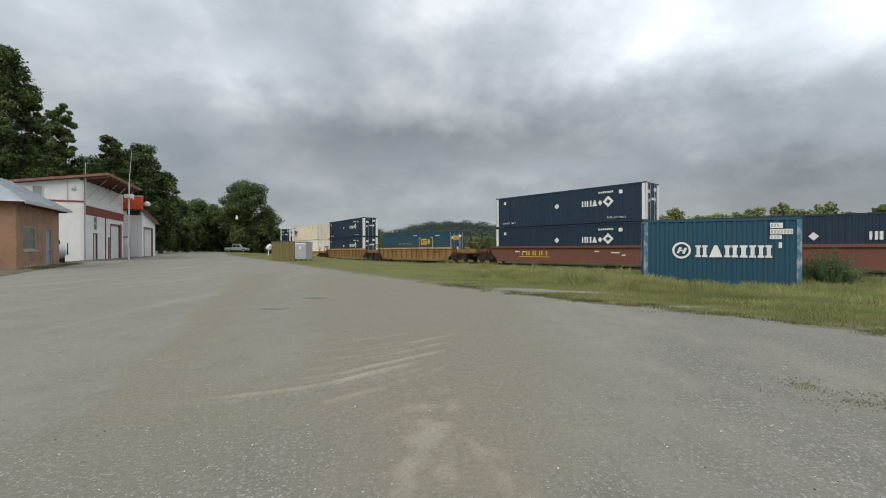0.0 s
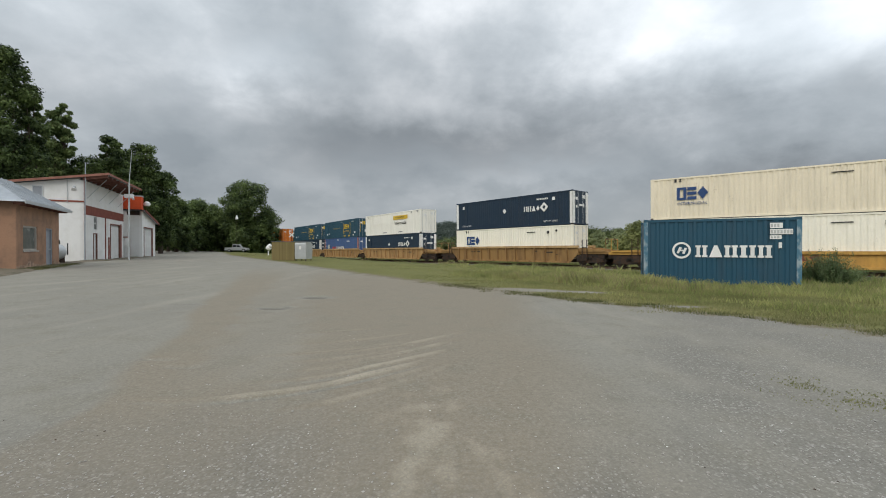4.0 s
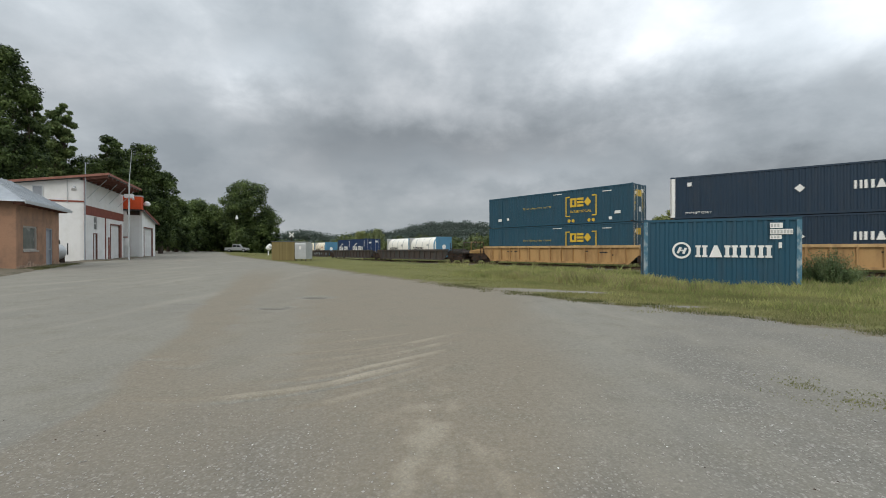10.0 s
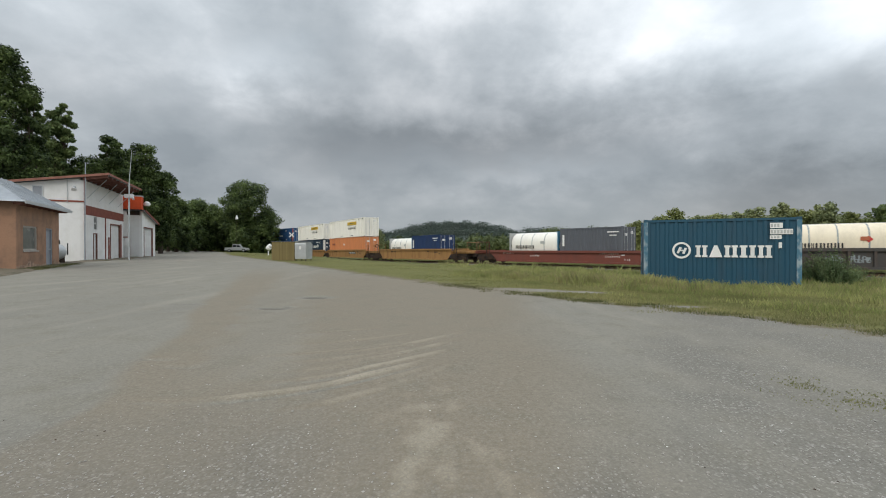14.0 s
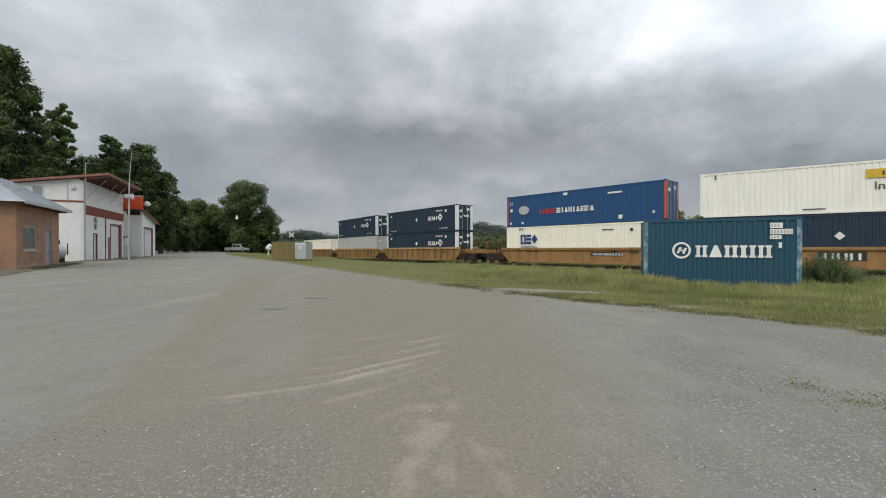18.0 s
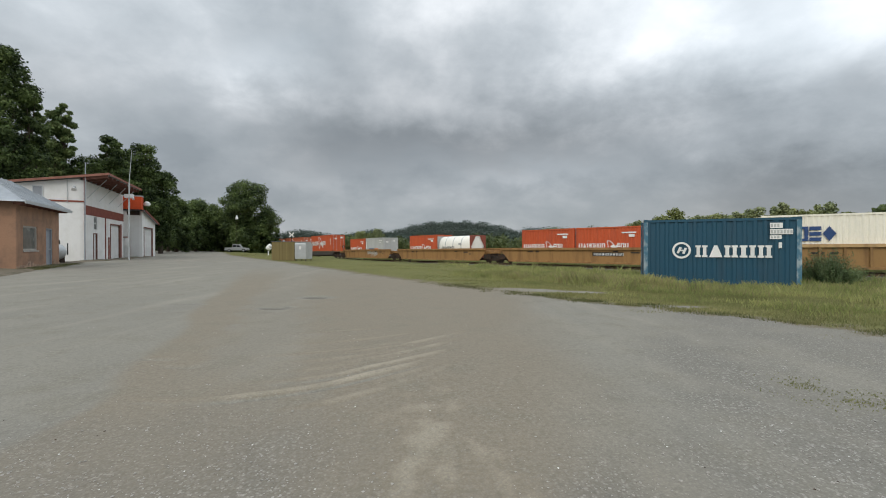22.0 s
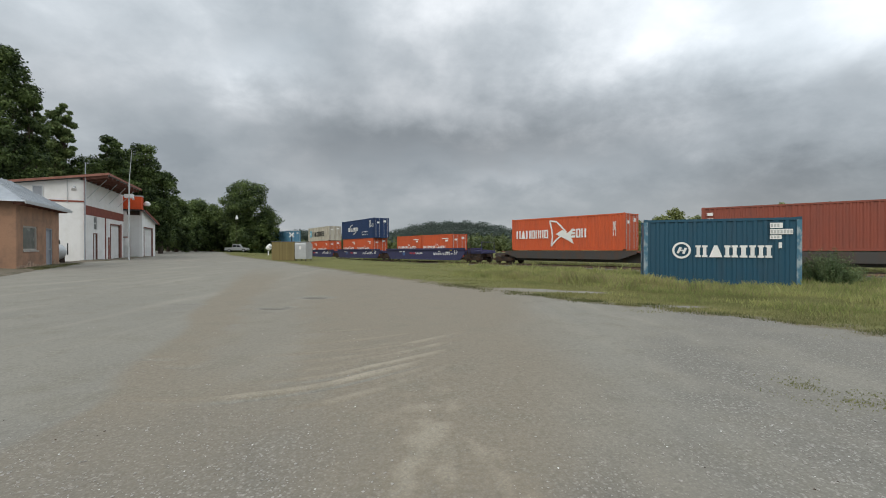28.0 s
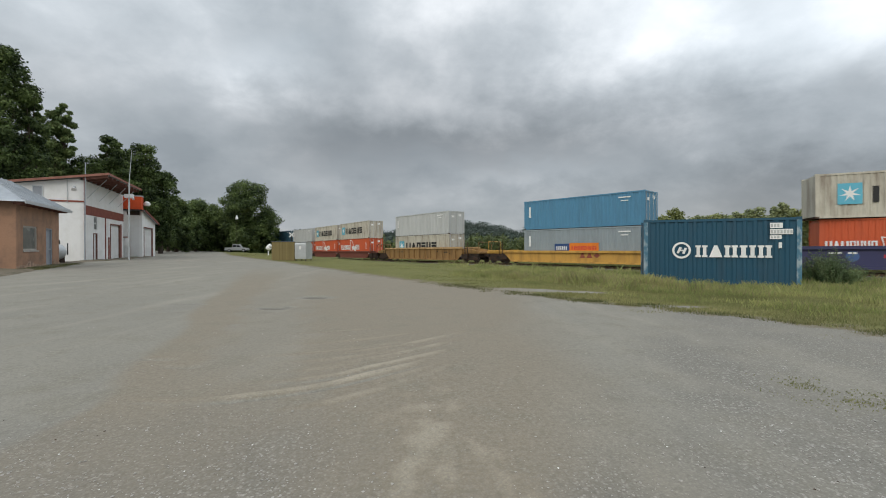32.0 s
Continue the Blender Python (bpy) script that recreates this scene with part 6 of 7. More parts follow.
def build_small_posts():
    x, y = at_bearing(475, 52), 52.0
    p = thing("white_post", pose(x, y, ground_z(x, y)), "white post with a rounded white head", "post")
    part("post", Shape().tube((0, 0, -.2), (0, 0, .8), .07, n=8), LAMP_WHITE, p)
    part("head", Shape().tube((-.1, 0, .75), (.15, 0, 1.1), .3, .36, n=12).tube((.15, 0, 1.1), (.25, 0, 1.4), .36, .12, n=12), LAMP_WHITE, p, smooth_faces=True)
    # crossing sign far down the track
    x, y = at_bearing(516, 80), 80.0
    c = thing("crossing_sign", pose(x, y, ground_z(x, y), 0, 0, 20), "white crossed boards on a railway crossing post", "sign")
    part("mast", Shape().tube((0, 0, -.2), (0, 0, 4.5), .06, n=8), STEEL_DARK, c)
    for a in (-45, 45):
        part("board", Shape().box(-.6, .6, -.10 - .02 * (a > 0), -.075 - .02 * (a > 0), -.1, .1), SIGN_WHITE, c, at=pose(0, 0, 3.62 - ground_z(x, y), 0, a, 0))
    part("lamp_hood", Shape().tube((-.4, -.05, 2.7), (-.4, -.25, 2.7), .2, n=12), SIGN_BLACK, c)
    part("lamp_hood", Shape().tube((.4, -.05, 2.7), (.4, -.25, 2.7), .2, n=12), SIGN_BLACK, c)
    part("cross_bar", Shape().box(-.45, .45, -.05, .03, 2.66, 2.74), STEEL_DARK, c)


build_small_posts()


def build_yard_lamp():
    x, y = at_bearing(418, 86), 86.0
    p = thing("yard_lamp", pose(x, y, ground_z(x, y)), "white lamp head on a thin dark pole before the trees", "lamp")
    part("pole", Shape().tube((0, 0, -.3), (0, 0, 7.6), .045, .035, n=8), STEEL_DARK, p)
    part("arm", Shape().tube((0, 0, 7.4), (.3, -.3, 7.5), .03, n=6), GALV, p)
    part("lamp_head", Shape().tube((.3, -.3, 6.7), (.3, -.3, 7.1), .3, .24, n=12).tube((.3, -.3, 7.1), (.3, -.3, 7.5), .24, .1, n=12), LAMP_WHITE, p, smooth_faces=True)


build_yard_lamp()



def build_pickup():
    """Silver four-door pickup, side on."""
    x, y = at_bearing(420, 84), 84.0
    c = thing("parked_pickup", pose(x, y, ground_z(x, y), 0, 0, 14), "silver pickup truck parked before the trees", "pickup truck")
    c.matrix_basis = c.matrix_basis @ Matrix.Diagonal((.80, .85, .86, 1))
    part("body", Shape().prism_y([(-2.6, .42), (2.55, .42), (2.62, .85), (2.3, 1.0), (.95, 1.08), (-.9, 1.08), (-2.65, 1.06)], -.92, .92), CAR_SILVER, c)
    cab = part("cab", Shape().prism_y([(-1.0, 1.08), (1.15, 1.08), (.55, 1.84), (-.85, 1.86)], -.82, .82), CAR_SILVER, c)
    part("side_window", Shape().prism_y([(-.86, 1.14), (-.05, 1.14), (-.05, 1.64), (-.78, 1.64)], -.83, -.82), GLASS, cab)
    part("side_window", Shape().prism_y([(.05, 1.14), (.92, 1.14), (.50, 1.64), (.05, 1.64)], -.83, -.82), GLASS, cab)
    for wx in (-1.65, 1.6):
        for o in (-1, 1):
            w = part("wheel", Shape().tube((wx, o * .78, .38), (wx, o * .96, .38), .38, n=18), RUBBER, c)
            part("rim", Shape().tube((wx, o * .95, .38), (wx, o * .975, .38), .22, n=12), GALV, w)
    part("bumper", Shape().box(2.58, 2.72, -.9, .9, .42, .68), GALV, c)
    part("bumper", Shape().box(-2.75, -2.62, -.9, .9, .45, .68), GALV, c)
    part("headlight", Shape().box(2.45, 2.6, -.88, -.5, .72, .95), LAMP_WHITE, c)
    part("tail_light", Shape().box(-2.68, -2.64, -.9, -.72, .7, 1.0), SIGN_RED, c)


build_pickup()


# ---- trees ----
def leaf_cloud(lobes, count, size, seed, flat=0.75):
    """Vertices of many small leaf sprays on the outer part of several round lobes (x, y, z, radius)."""
    g = np.random.default_rng(seed)
    w = np.array([l[3] ** 2 for l in lobes])
    idx = g.choice(len(lobes), count, p=w / w.sum())
    c = np.array(lobes)[idx]
    d = g.normal(size=(count, 3))
    d /= np.linalg.norm(d, axis=1)[:, None]
    rad = c[:, 3] * (0.5 + 0.52 * g.random(count) ** 0.6 + 0.16 * g.random(count) ** 7)
    lump = 1 + 0.22 * np.sin(d[:, 0] * 7 + idx) * np.sin(d[:, 1] * 6 + 2 * idx) + 0.1 * np.sin(d[:, 2] * 13 + idx)
    p = c[:, :3] + d * (rad * lump)[:, None] * np.array([1, 1, flat])
    n = d * 0.9 + np.array([0, 0, .45]) + g.normal(size=(count, 3)) * 0.55
    n /= np.linalg.norm(n, axis=1)[:, None]
    a = np.cross(n, g.normal(size=(count, 3)))
    a /= np.linalg.norm(a, axis=1)[:, None]
    b = np.cross(n, a)
    s = size * (0.6 + 0.8 * g.random(count))[:, None]
    v = np.stack([p - a * s, p - b * s * .55, p + a * s, p + b * s * .55], 1).reshape(-1, 3)
    return v


def leaf_mesh(name, v, mat):
    me = bpy.data.meshes.new(name)
    n = len(v) // 4
    me.vertices.add(len(v))
    me.vertices.foreach_set("co", v.astype(np.float32).ravel())
    me.loops.add(len(v))
    me.loops.foreach_set("vertex_index", np.arange(len(v), dtype=np.int32))
    me.polygons.add(n)
    me.polygons.foreach_set("loop_start", np.arange(0, len(v), 4, dtype=np.int32))
    me.polygons.foreach_set("loop_total", np.full(n, 4, dtype=np.int32))
    me.materials.append(mat)
    me.update()
    me.validate()
    return me


def tree(x, y, height, spread, mat, seed, leaves=7000, size=.28, trunk=.25, low=.25, label="broad green leafy tree", group=""):
    """Tapered trunk, forking limbs and an uneven crown of leaf sprays."""
    r = random.Random(seed)
    t = thing("tree", pose(x, y, ground_z(x, y) - .05, 0, 0, r.uniform(0, 360)), label, "tree", group)
    s = Shape().tube((0, 0, -.3), (.1, .05, height * .35), trunk * 1.25, trunk * .8, 9).tube((.1, .05, height * .35), (0, .1, height * .72), trunk * .8, trunk * .3, 8)
    lobes = []
    n = 46
    wide = min(spread, height * .4)
    for i in range(n):
        a = 2.4 * i + r.uniform(-.5, .5)
        q = (i + r.uniform(-.5, .5)) / n
        rad = wide * r.uniform(.15, .30)
        env = spread * max(0.02, 1 - ((q - .42) / .64) ** 2) ** .55 - rad * .6
        zz = height * (low + .05) + (height * (.95 - low) - wide * .28) * q
        rr = max(env, 0) * r.uniform(.45, 1.0)
        lobes.append((rr * math.cos(a), rr * math.sin(a), zz, rad))
        if i % 2 == 0:
            s.tube((.05, .05, zz * r.uniform(.5, .7)), (rr * .8 * math.cos(a), rr * .8 * math.sin(a), zz), trunk * .3, trunk * .08, 5)
    for i in range(9):
        q = i / 8
        env = spread * max(0.05, 1 - ((q - .42) / .64) ** 2) ** .55
        lobes.append((r.uniform(-.1, .1) * spread, r.uniform(-.1, .1) * spread, height * (low + .05) + (height * (.93 - low) - wide * .25) * q, env * .5))
    part("trunk", s, BARK, t)
    part("crown", leaf_mesh("crown", leaf_cloud(lobes, leaves, size, seed), mat), None, t)
    return t


def crown_top(bearing, y, rise):
    """Height of a tree at a bearing and distance whose tip stands at the given rise over the eye's level."""
    return 1.35 + rise / 740 * y - ground_z(at_bearing(bearing, y), y)


def plant_trees():
    g = "trees behind the lot"
    rows = ((-6, 46, 372, 4.6, LEAF_DARK, 30000), (52, 50, 296, 2.4, LEAF_DARK, 14000), (-90, 40, 330, 5.5, LEAF_DARK, 9000), (92, 57, 248, 2.8, LEAF_MID, 20000), (114, 58, 262, 1.9, LEAF_MID, 17000), (20, 62, 190, 6, LEAF_DARK, 9000))
    for i, (px, y, rise, sp, m, n) in enumerate(rows):
        tree(at_bearing(px, y), y, crown_top(px, y, rise), sp, m, 1 + i, int(n * 1.7), .145, .32, .1, "tall dark green leafy tree behind the hall", g)
    rows = ((165, 60, 172, 4.2, LEAF_DARK), (199, 58, 203, 2.9, LEAF_DARK), (250, 62, 190, 3.4, LEAF_DARK), (284, 66, 142, 3.6, LEAF_DARK), (140, 62, 150, 4.5, LEAF_DARK), (225, 70, 165, 5, LEAF_DARK))
    for i, (px, y, rise, sp, m) in enumerate(rows):
        tree(at_bearing(px, y), y, crown_top(px, y, rise), sp, m, 11 + i, 23000, .15, .3, .1, "dark green leafy tree behind the wing", g)
    rows = ((312, 84, 92, 4.4, LEAF_DARK), (346, 92, 90, 4.6, LEAF_DARK), (298, 92, 100, 5, LEAF_DARK), (374, 98, 82, 4.6, LEAF_DARK), (330, 82, 58, 3.4, LEAF_DARK), (396, 97, 50, 3.4, LEAF_MID), (366, 94, 50, 3.4, LEAF_DARK), (418, 98, 42, 3.0, LEAF_LIGHT))
    for i, (px, y, rise, sp, m) in enumerate(rows):
        tree(at_bearing(px, y), y, crown_top(px, y, rise), sp, m, 21 + i, 12000, .22, .3, .10, "green leafy tree at the end of the lot", g)
    tree(at_bearing(433, 96), 96, crown_top(433, 96, 128), 7.6, LEAF_DARK, 31, 42000, .19, .45, .02, "large round dark green tree", g)
    tree(at_bearing(470, 97), 97, crown_top(470, 97, 70), 3.6, LEAF_DARK, 32, 8000, .28, .3, .02, "dark green leafy tree beside the track", g)
    for px, y, h, sp, sd in ((280, 112, 12, 6.5, 33), (345, 115, 11, 6.5, 34), (400, 114, 12, 6.5, 35), (450, 108, 11, 5, 36), (210, 100, 13, 7, 37)):
        tree(at_bearing(px, y), y, h, sp, LEAF_DARK, sd, 5000, .45, .3, 0, "dark green tree in the row", g)
    # beyond the track
    h = "trees beyond the track"
    rows = ((1196, 70, 68, 2.9, LEAF_LIGHT), (1172, 78, 56, 3.2, LEAF_LIGHT), (1236, 76, 56, 3.0, LEAF_BANK), (1268, 74, 60, 3.0, LEAF_LIGHT), (1300, 73, 62, 2.8, LEAF_BANK), (1337, 72, 71, 2.9, LEAF_BANK), (1380, 66, 78, 2.1, LEAF_BANK), (1404, 68, 68, 2.4, LEAF_LIGHT),
            (1462, 62, 80, 2.7, LEAF_BANK), (1434, 66, 66, 2.6, LEAF_LIGHT), (1508, 62, 62, 2.6, LEAF_LIGHT), (1562, 60, 76, 2.6, LEAF_MID), (1600, 56, 80, 3, LEAF_MID), (1130, 76, 46, 3.4, LEAF_LIGHT), (1096, 88, 32, 3.4, LEAF_BANK),
            (1060, 104, 26, 3.4, LEAF_BANK), (1020, 110, 22, 3.6, LEAF_LIGHT), (985, 116, 20, 3.6, LEAF_BANK), (640, 128, 26, 3.2, LEAF_LIGHT), (668, 124, 30, 2.6, LEAF_BANK))
    for i, (px, y, rise, sp, m) in enumerate(rows):
        tree(at_bearing(px, y), y, crown_top(px, y, rise + 5), sp, m, 50 + i, 5200, .20, .16, 0.0, "young green tree on the bank beyond the track", h)


plant_trees()


def far_woods():
    """Hedges, woods and a wooded hill far beyond the track, in many small leaf clumps."""
    g = np.random.default_rng(8)
    lob = []
    for px in np.arange(470, 1700, 7):
        y = 150 + 25 * math.sin(px * .013) + g.uniform(-8, 8)
        h = g.uniform(2.5, 4.5) + (2.6 if 960 < px < 1150 else 0) + (1.5 if 600 < px < 680 else 0)
        lob.append(((px - 784) / 740 * y, y, h - 1.6, h * .62))
    bank = []
    for px in np.arange(1080, 1720, 6):
        y = 88 + 6 * math.sin(px * .021) + g.uniform(-3, 3)
        rise = float(np.interp(px, (1060, 1100, 1140, 1170, 1230, 1290, 1340, 1420, 1570), (16, 22, 38, 54, 50, 53, 56, 53, 50)))
        h = 1.5 + rise / 740 * y + g.uniform(-1.0, .25)
        bank.append(((px - 784) / 740 * y, y, h - 1.4, 1.9))
        bank.append(((px - 784) / 740 * y, y, h - 3.4, 2.2))
        bank.append(((px - 784) / 740 * y, y - 1, h - 5.6, 2.2))
    ob = new("bank_thicket", leaf_mesh("bank_thicket", leaf_cloud(bank, 60000, .24, 9, .9), LEAF_LIGHT))
    tagged(ob, "thicket of light green young trees on the bank", "bushes", kind="stuff")
    ob = new("hedge_belt", leaf_mesh("hedge_belt", leaf_cloud(lob, 60000, .42, 5, .9), LEAF_HEDGE))
    tagged(ob, "belt of green bushes and low trees in a field", "bushes", kind="stuff")
    lob = []
    for px in np.arange(380, 1800, 5):
        y = 420 + g.uniform(-30, 60)
        h = g.uniform(6.5, 9.5) + 1.5 * math.sin(px * .02)
        lob.append(((px - 784) / 740 * y, y, h - 5, 7.0))
    ob = new("far_woods", leaf_mesh("far_woods", leaf_cloud(lob, 40000, 1.3, 6, .9), HAZED_WOOD))
    tagged(ob, "far belt of dull green woods with haze in their colour", "woods", kind="stuff")
    lob = []
    for px in np.arange(676, 960, 3.0):
        for k in range(3):
            y = 900 + 60 * k
            t = (px - 806) / 148
            top = 52 * max(0.0, 1 - abs(t) ** 2.6) * (1 + .05 * math.sin(px * .2)) + 6
            z = top * (k + 1) / 3
            lob.append(((px - 784) / 740 * y, y, z - 6, 13.0))
    for px in np.arange(480, 700, 3.5):
        y = 1000
        lob.append(((px - 784) / 740 * y, y, 26 + 6 * math.sin(px * .05) - 4, 16))
        lob.append(((px - 784) / 740 * y, y, 10, 14))
    for px in np.arange(930, 1250, 4):
        y = 1000
        lob.append(((px - 784) / 740 * y, y, 34 - 14 * (px - 930) / 320, 16))
        lob.append(((px - 784) / 740 * y, y, 10, 16))
    ob = new("wooded_hill", leaf_mesh("wooded_hill", leaf_cloud(lob, 110000, 1.7, 7, .9), HAZED_WOOD))
    tagged(ob, "long low hill covered in dull green woods with haze in their colour", "hill", kind="stuff")


far_woods()


# ---- grasses ----
def blades(name, pts, h0, h1, width, mat, seed, label):
    g = np.random.default_rng(seed)
    n = len(pts)
    p = np.array(pts)
    a = g.uniform(0, 2 * math.pi, n)
    d = np.stack([np.cos(a), np.sin(a), np.zeros(n)], 1)
    h = g.uniform(h0, h1, n)[:, None] * p[:, 3:4]
    lean = g.normal(0, .16, (n, 3)) * np.array([1, 1, 0])
    w = (width * g.uniform(.6, 1.4, n))[:, None]
    b = p[:, :3]
    mid = b + np.array([0, 0, .55]) * h + lean * h * .4
    tip = b + np.array([0, 0, 1.0]) * h + lean * h * 1.3
    v = np.stack([b - d * w, b + d * w, mid + d * w * .7, tip], 1).reshape(-1, 3)
    ob = new(name, leaf_mesh(name, v, mat))
    return tagged(ob, label, "grass", kind="stuff")


def sow():
    r = random.Random(3)
    tall, dry, short, straw = [], [], [], []
    # tall weeds about the still container and along the lot's edge
    while len(tall) + len(dry) < 150000:
        x, y = r.uniform(-9, 34), 7 + 27 * r.random() ** 1.25
        m, u = grass_mask(x, y), off_track(x, y)
        if m < .15 or u < 2.5:
            continue
        clump = noise.noise((x * .55, y * .55, 3)) + .6 * noise.noise((x * 1.9, y * 1.9, 5))
        if r.random() > smooth(-7, 7, x) * smooth(.9 - .6 * smooth(8, 13, x), 3.0, m) * (.12 + .88 * smooth(-.3, .3, clump)):
            continue
        k = (.22 + .25 * smooth(.5, 4, m) + .26 * smooth(20, 12, u) * smooth(0, 8, x)) * (.35 + .65 * smooth(-6, 6, x)) * (.35 + .85 * smooth(-.4, .6, clump))
        lx = (x - 12.48) * .934 - (y - 19.4) * .358
        ly = (x - 12.48) * .358 + (y - 19.4) * .934
        k += .08 * smooth(4.2, 2.8, abs(lx)) * smooth(-3.6, -2.2, ly) * (.6 + .6 * smooth(-.4, .5, clump))
        dryness = noise.noise((x * .35, y * .35, 11)) + .05 * (x - 9) - .12 * (m - 2)
        (dry if r.random() < .15 + .6 * smooth(-.2, .5, dryness) else tall).append((x, y, ground_z(x, y) - .02, min(k, .85)))
    # weeds along both sides of the track
    while len(tall) + len(dry) < 195000:
        t = r.uniform(-30, 46)
        far = r.random() < .3
        side = r.uniform(3.0, 7.5) if far else -r.uniform(4.6, 8.5)
        v = on_track(t, 0, side - HALF if far else side).translation
        if not far and (grass_mask(v[0], v[1]) < 1 or noise.noise((v[0] * .4, v[1] * .4, 8)) + .03 * (t - 14) < r.uniform(-.3, .1)):
            continue
        cl = noise.noise((v[0] * 1.3, v[1] * 1.3, 14))
        (dry if r.random() < .3 else tall).append((v[0], v[1], ground_z(v[0], v[1]) - .02, (1.2 if far else .95 + .9 * cl) * (.55 + .6 * r.random())))
    # a feathery strip of weeds before the wagons
    for i in range(60000):
        q = r.random()
        x, y = 1.6 + 6.0 * q + r.gauss(0, .5), 20.6 - 6.2 * q + r.gauss(0, .55)
        cl = noise.noise((x * .9, y * .9, 21)) + .5 * noise.noise((x * 2.6, y * 2.6, 22))
        if cl < r.uniform(-.5, .1):
            continue
        (dry if r.random() < .35 else tall).append((x, y, ground_z(x, y) - .02, (.45 + .45 * q) * (.45 + .9 * smooth(-.3, .6, cl))))
    blades("tall_grass", tall, .15, .52, .0028, GRASS_LONG, 1, "tall yellow-green grass round the container")
    blades("dry_grass", dry, .15, .56, .0026, GRASS_DRY, 4, "tall straw-yellow grass gone to seed")
    while len(short) + len(straw) < 120000:
        y = 6 + 60 * r.random() ** 1.5
        x = r.uniform(-40, 34)
        m, u = grass_mask(x, y), off_track(x, y)
        n = noise.noise((x * 1.7, y * 1.7, 31))
        if m + .5 * n < -.05 or u < 2.6 or u > 60:
            continue
        if r.random() > smooth(-.1, .6, m + .5 * n):
            continue
        n2 = noise.noise((x * .5, y * .9, 33))
        (straw if r.random() < .28 - .8 * n2 - .06 * m else short).append((x, y, ground_z(x, y) - .01, .5 + .5 * r.random()))
    n0 = len(short)
    while len(short) < n0 + 70000:
        x, y = r.uniform(-4, 13), r.uniform(6, 17)
        m = grass_mask(x, y)
        n = noise.noise((x * 1.7, y * 1.7, 31)) + .5 * noise.noise((x * 5, y * 5, 35))
        if m < 0 or r.random() > smooth(.05, 1.3, m + .8 * n):
            continue
        (straw if r.random() < .55 - .25 * m + .5 * n else short).append((x, y, ground_z(x, y) - .01, .35 + .4 * r.random() + .5 * max(n, 0)))
    tufts = []
    for i in range(170):
        y = r.uniform(6.8, 15.5)
        x = float(np.interp(y, EDGE_Y, EDGE_X)) + r.choice((r.uniform(-.05, .4), r.uniform(-.6, 1.2)))
        wide, tall = r.uniform(.04, .16), r.uniform(.5, 1.1)
        for k in range(int(30 + 260 * wide)):
            a, b = x + r.gauss(0, wide * 1.6), y + r.gauss(0, wide * .7)
            tufts.append((a, b, ground_z(a, b) - .01, tall * r.uniform(.5, 1.0)))
    # rank weeds at the foot of the low house
    for i in range(90):
        t, o = r.uniform(-.3, 5.6), r.uniform(.05, .8)
        x, y = -19.9 - .462 * t + .887 * o, 19.5 + .887 * t + .462 * o
        for k in range(60):
            a, b = x + r.gauss(0, .14), y + r.gauss(0, .14)
            tufts.append((a, b, ground_z(a, b) + .03, r.uniform(.3, 1.2)))
    blades("edge_tufts", tufts, .04, .11, .006, GRASS_WEED, 12, "dark green weed tufts along the gravel's edge and the wall")
    blades("verge_grass", short, .03, .11, .009, GRASS_SHORT, 2, "short mown grass on the verge")
    blades("straw_grass", straw, .02, .08, .009, GRASS_DRY, 6, "short parched grass at the lot's edge")


sow()


def weed_bush(x, y, h, spread, seed, stems=90):
    """Many leaning stems, each with its own spray of small leaves."""
    t = thing("weed_bush", pose(x, y, ground_z(x, y) - .03), "feathery green weed bush beside the container", "bush")
    r = random.Random(seed)
    lobes, s = [], Shape()
    for i in range(stems):
        a, q = r.uniform(0, 6.28), r.random() ** .6
        px, py = spread * q * math.cos(a), .7 * spread * q * math.sin(a)
        hh = h * (1.05 - .55 * q * q) * r.uniform(.65, 1.05) * (1.0 if px < .3 * spread else .72)
        s.tube((px * .35, py * .35, -.05), (px, py, hh), .008, .003, 4)
        for k in range(9):
            e = .2 + .8 * (k + r.random()) / 9
            lobes.append((px * (.35 + .65 * e), py * (.35 + .65 * e), hh * e, .13 * (1.25 - .75 * e) * h / 1.3))
    part("stem", s, BARK, t)
    part("foliage", leaf_mesh("foliage", leaf_cloud(lobes, 30000, .026, seed, 1.2), LEAF_BUSH), None, t)


weed_bush(16.5, 17.75, 1.62, 1.6, 5, 170)


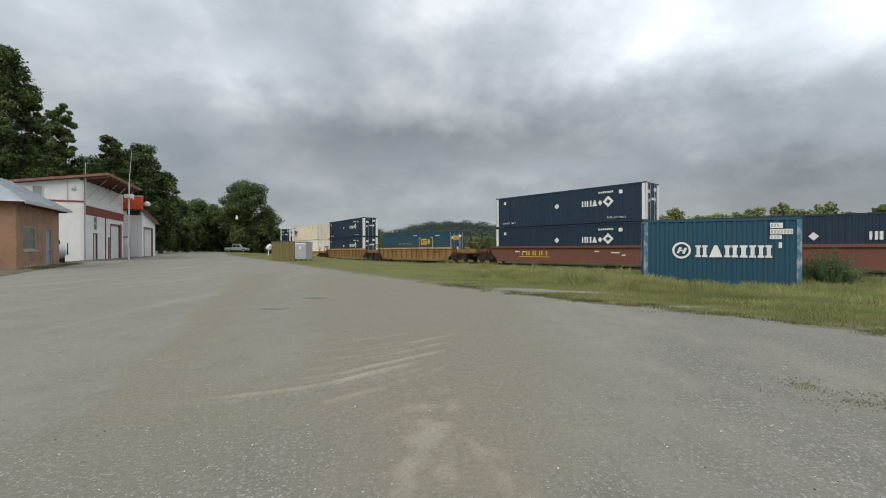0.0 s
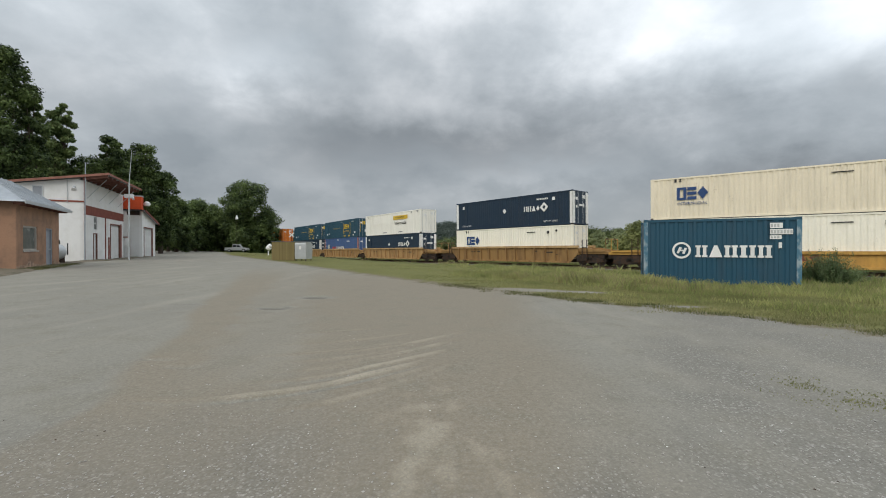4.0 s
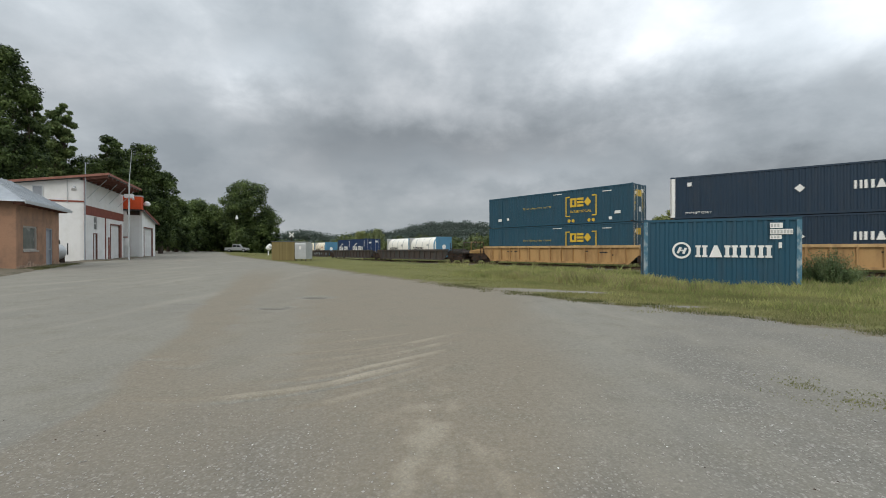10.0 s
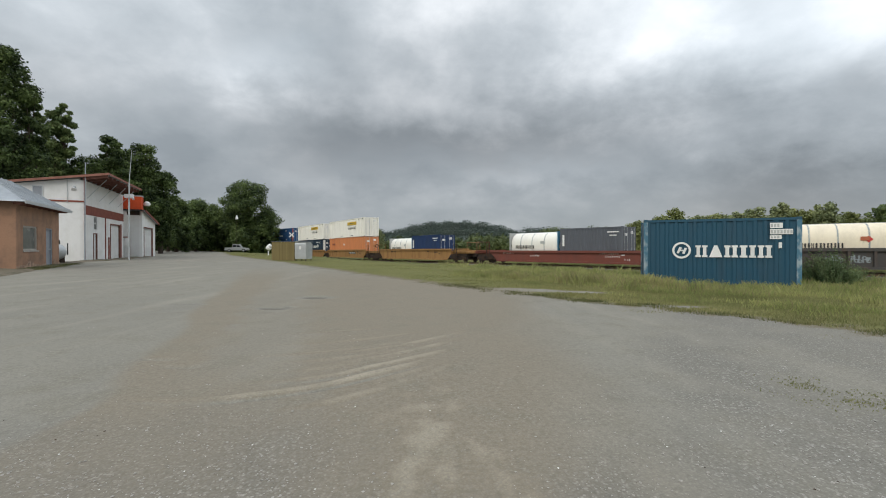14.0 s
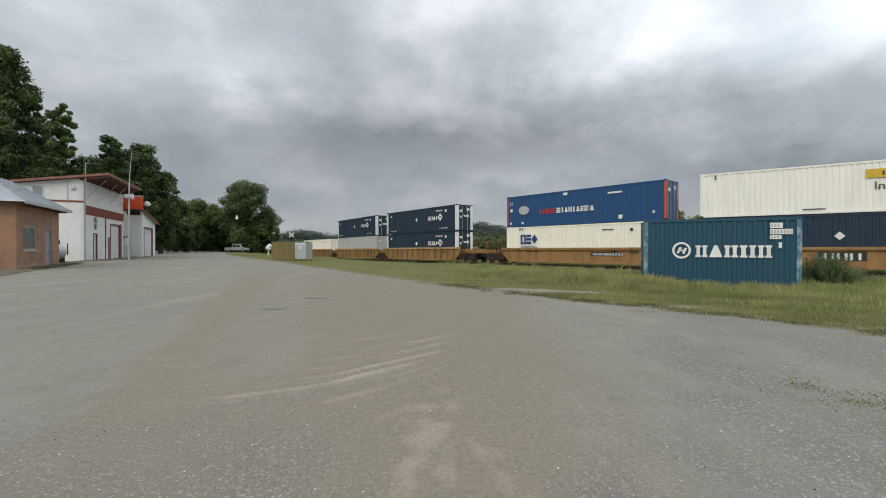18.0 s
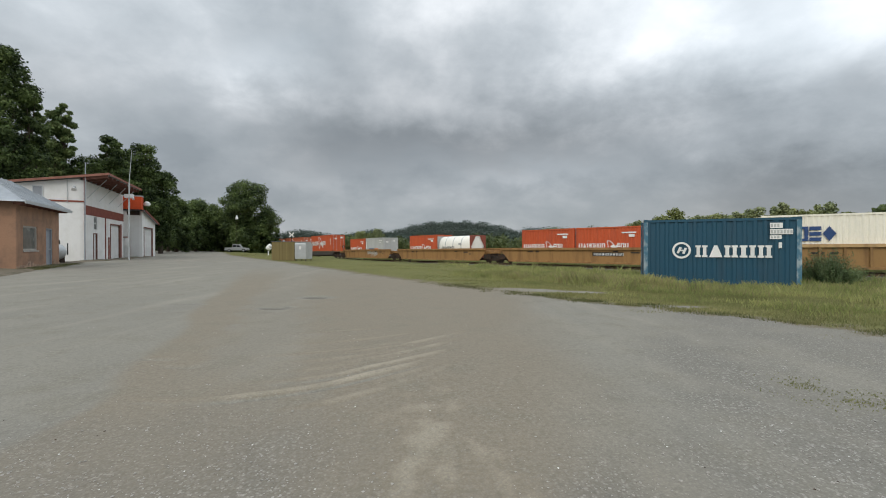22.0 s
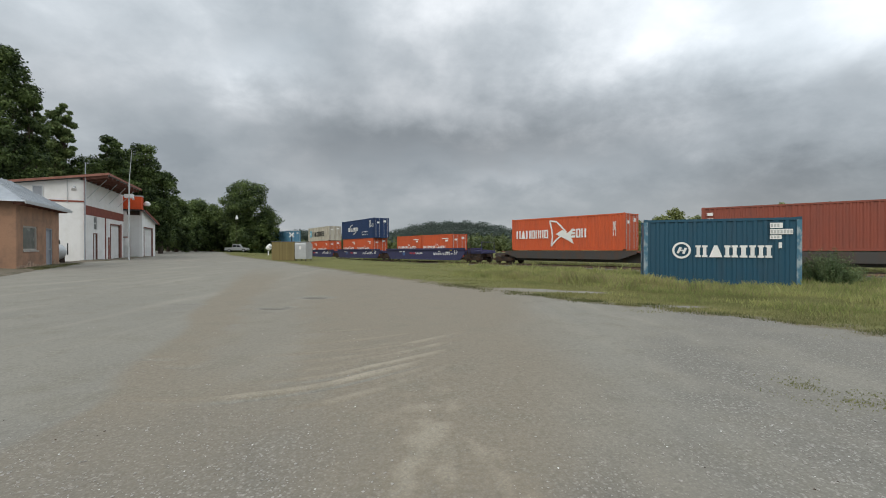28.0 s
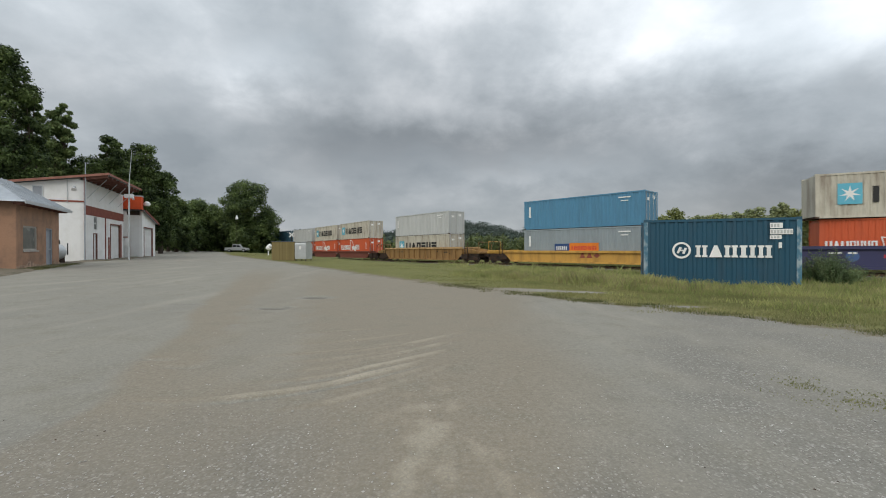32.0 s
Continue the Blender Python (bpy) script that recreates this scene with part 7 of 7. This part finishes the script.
# ---- loose stones and weeds on the lot ----
def scatter_stones():
    r = random.Random(12)
    for mat, seed, n, big in ((SIGN_WHITE, 1, 420, .0055), (CONCRETE, 2, 9000, .0085), (STEEL_DARK, 3, 240, .007)):
        r = random.Random(seed)
        s = Shape()
        for i in range(n):
            y = 2.0 + 9 * r.random() ** 1.7
            x = r.uniform(-1.1, 1.1) * y
            if grass_mask(x, y) > 0 or r.random() > .12 + .9 * coarse(x, y):
                continue
            q = big * (.4 + 1.0 * r.random() ** 3)
            z = ground_z(x, y) + .03 * noise.noise((x * .35, y * .35, 0.0)) + q * .25
            b = len(s.v)
            a = r.uniform(0, 6.3)
            for k in range(4):
                s.v.append((x + q * math.cos(a + k * 1.57) * r.uniform(.7, 1.3), y + q * math.sin(a + k * 1.57) * r.uniform(.7, 1.3), z + r.uniform(-.2, .2) * q))
            s.v += [(x, y, z + q * r.uniform(.4, .7)), (x, y, z - q)]
            for k in range(4):
                s.f += [(b + k, b + (k + 1) % 4, b + 4), (b + (k + 1) % 4, b + k, b + 5)]
        ob = new("loose_gravel", s.mesh("loose_gravel", mat))
        tagged(ob, "loose stones scattered on the gravel lot", "gravel", kind="stuff")
    pts = []
    while len(pts) < 650:
        x, y = r.gauss(3.72, .30), r.gauss(3.98, .26)
        if noise.noise((x * 2.2, y * 2.2, 1)) > r.uniform(-.25, .15):
            pts.append((x, y, ground_z(x, y) - .01, .5 + .5 * r.random()))
    for cx, cy in ((6.2, 6.9), (4.4, 9.2), (-20.0, 18.6), (-19.6, 18.9), (-20.4, 20.0), (-21.2, 21.6), (-24.5, 26.5), (-26.3, 30.6)):
        for k in range(110):
            x, y = r.gauss(cx, .25), r.gauss(cy, .12)
            pts.append((x, y, ground_z(x, y) - .01, .6 + .8 * r.random()))
    blades("lot_weeds", pts, .006, .026, .006, GRASS_SHORT, 9, "small weeds growing through the gravel")


scatter_stones()


# ---- movement ----
def motions():
    times = [float(t) for t in range(33)]
    for ob, s, z in MOVERS:
        walk(ob, [(t, on_track(s + SPEED * t, z)) for t in times])


motions()
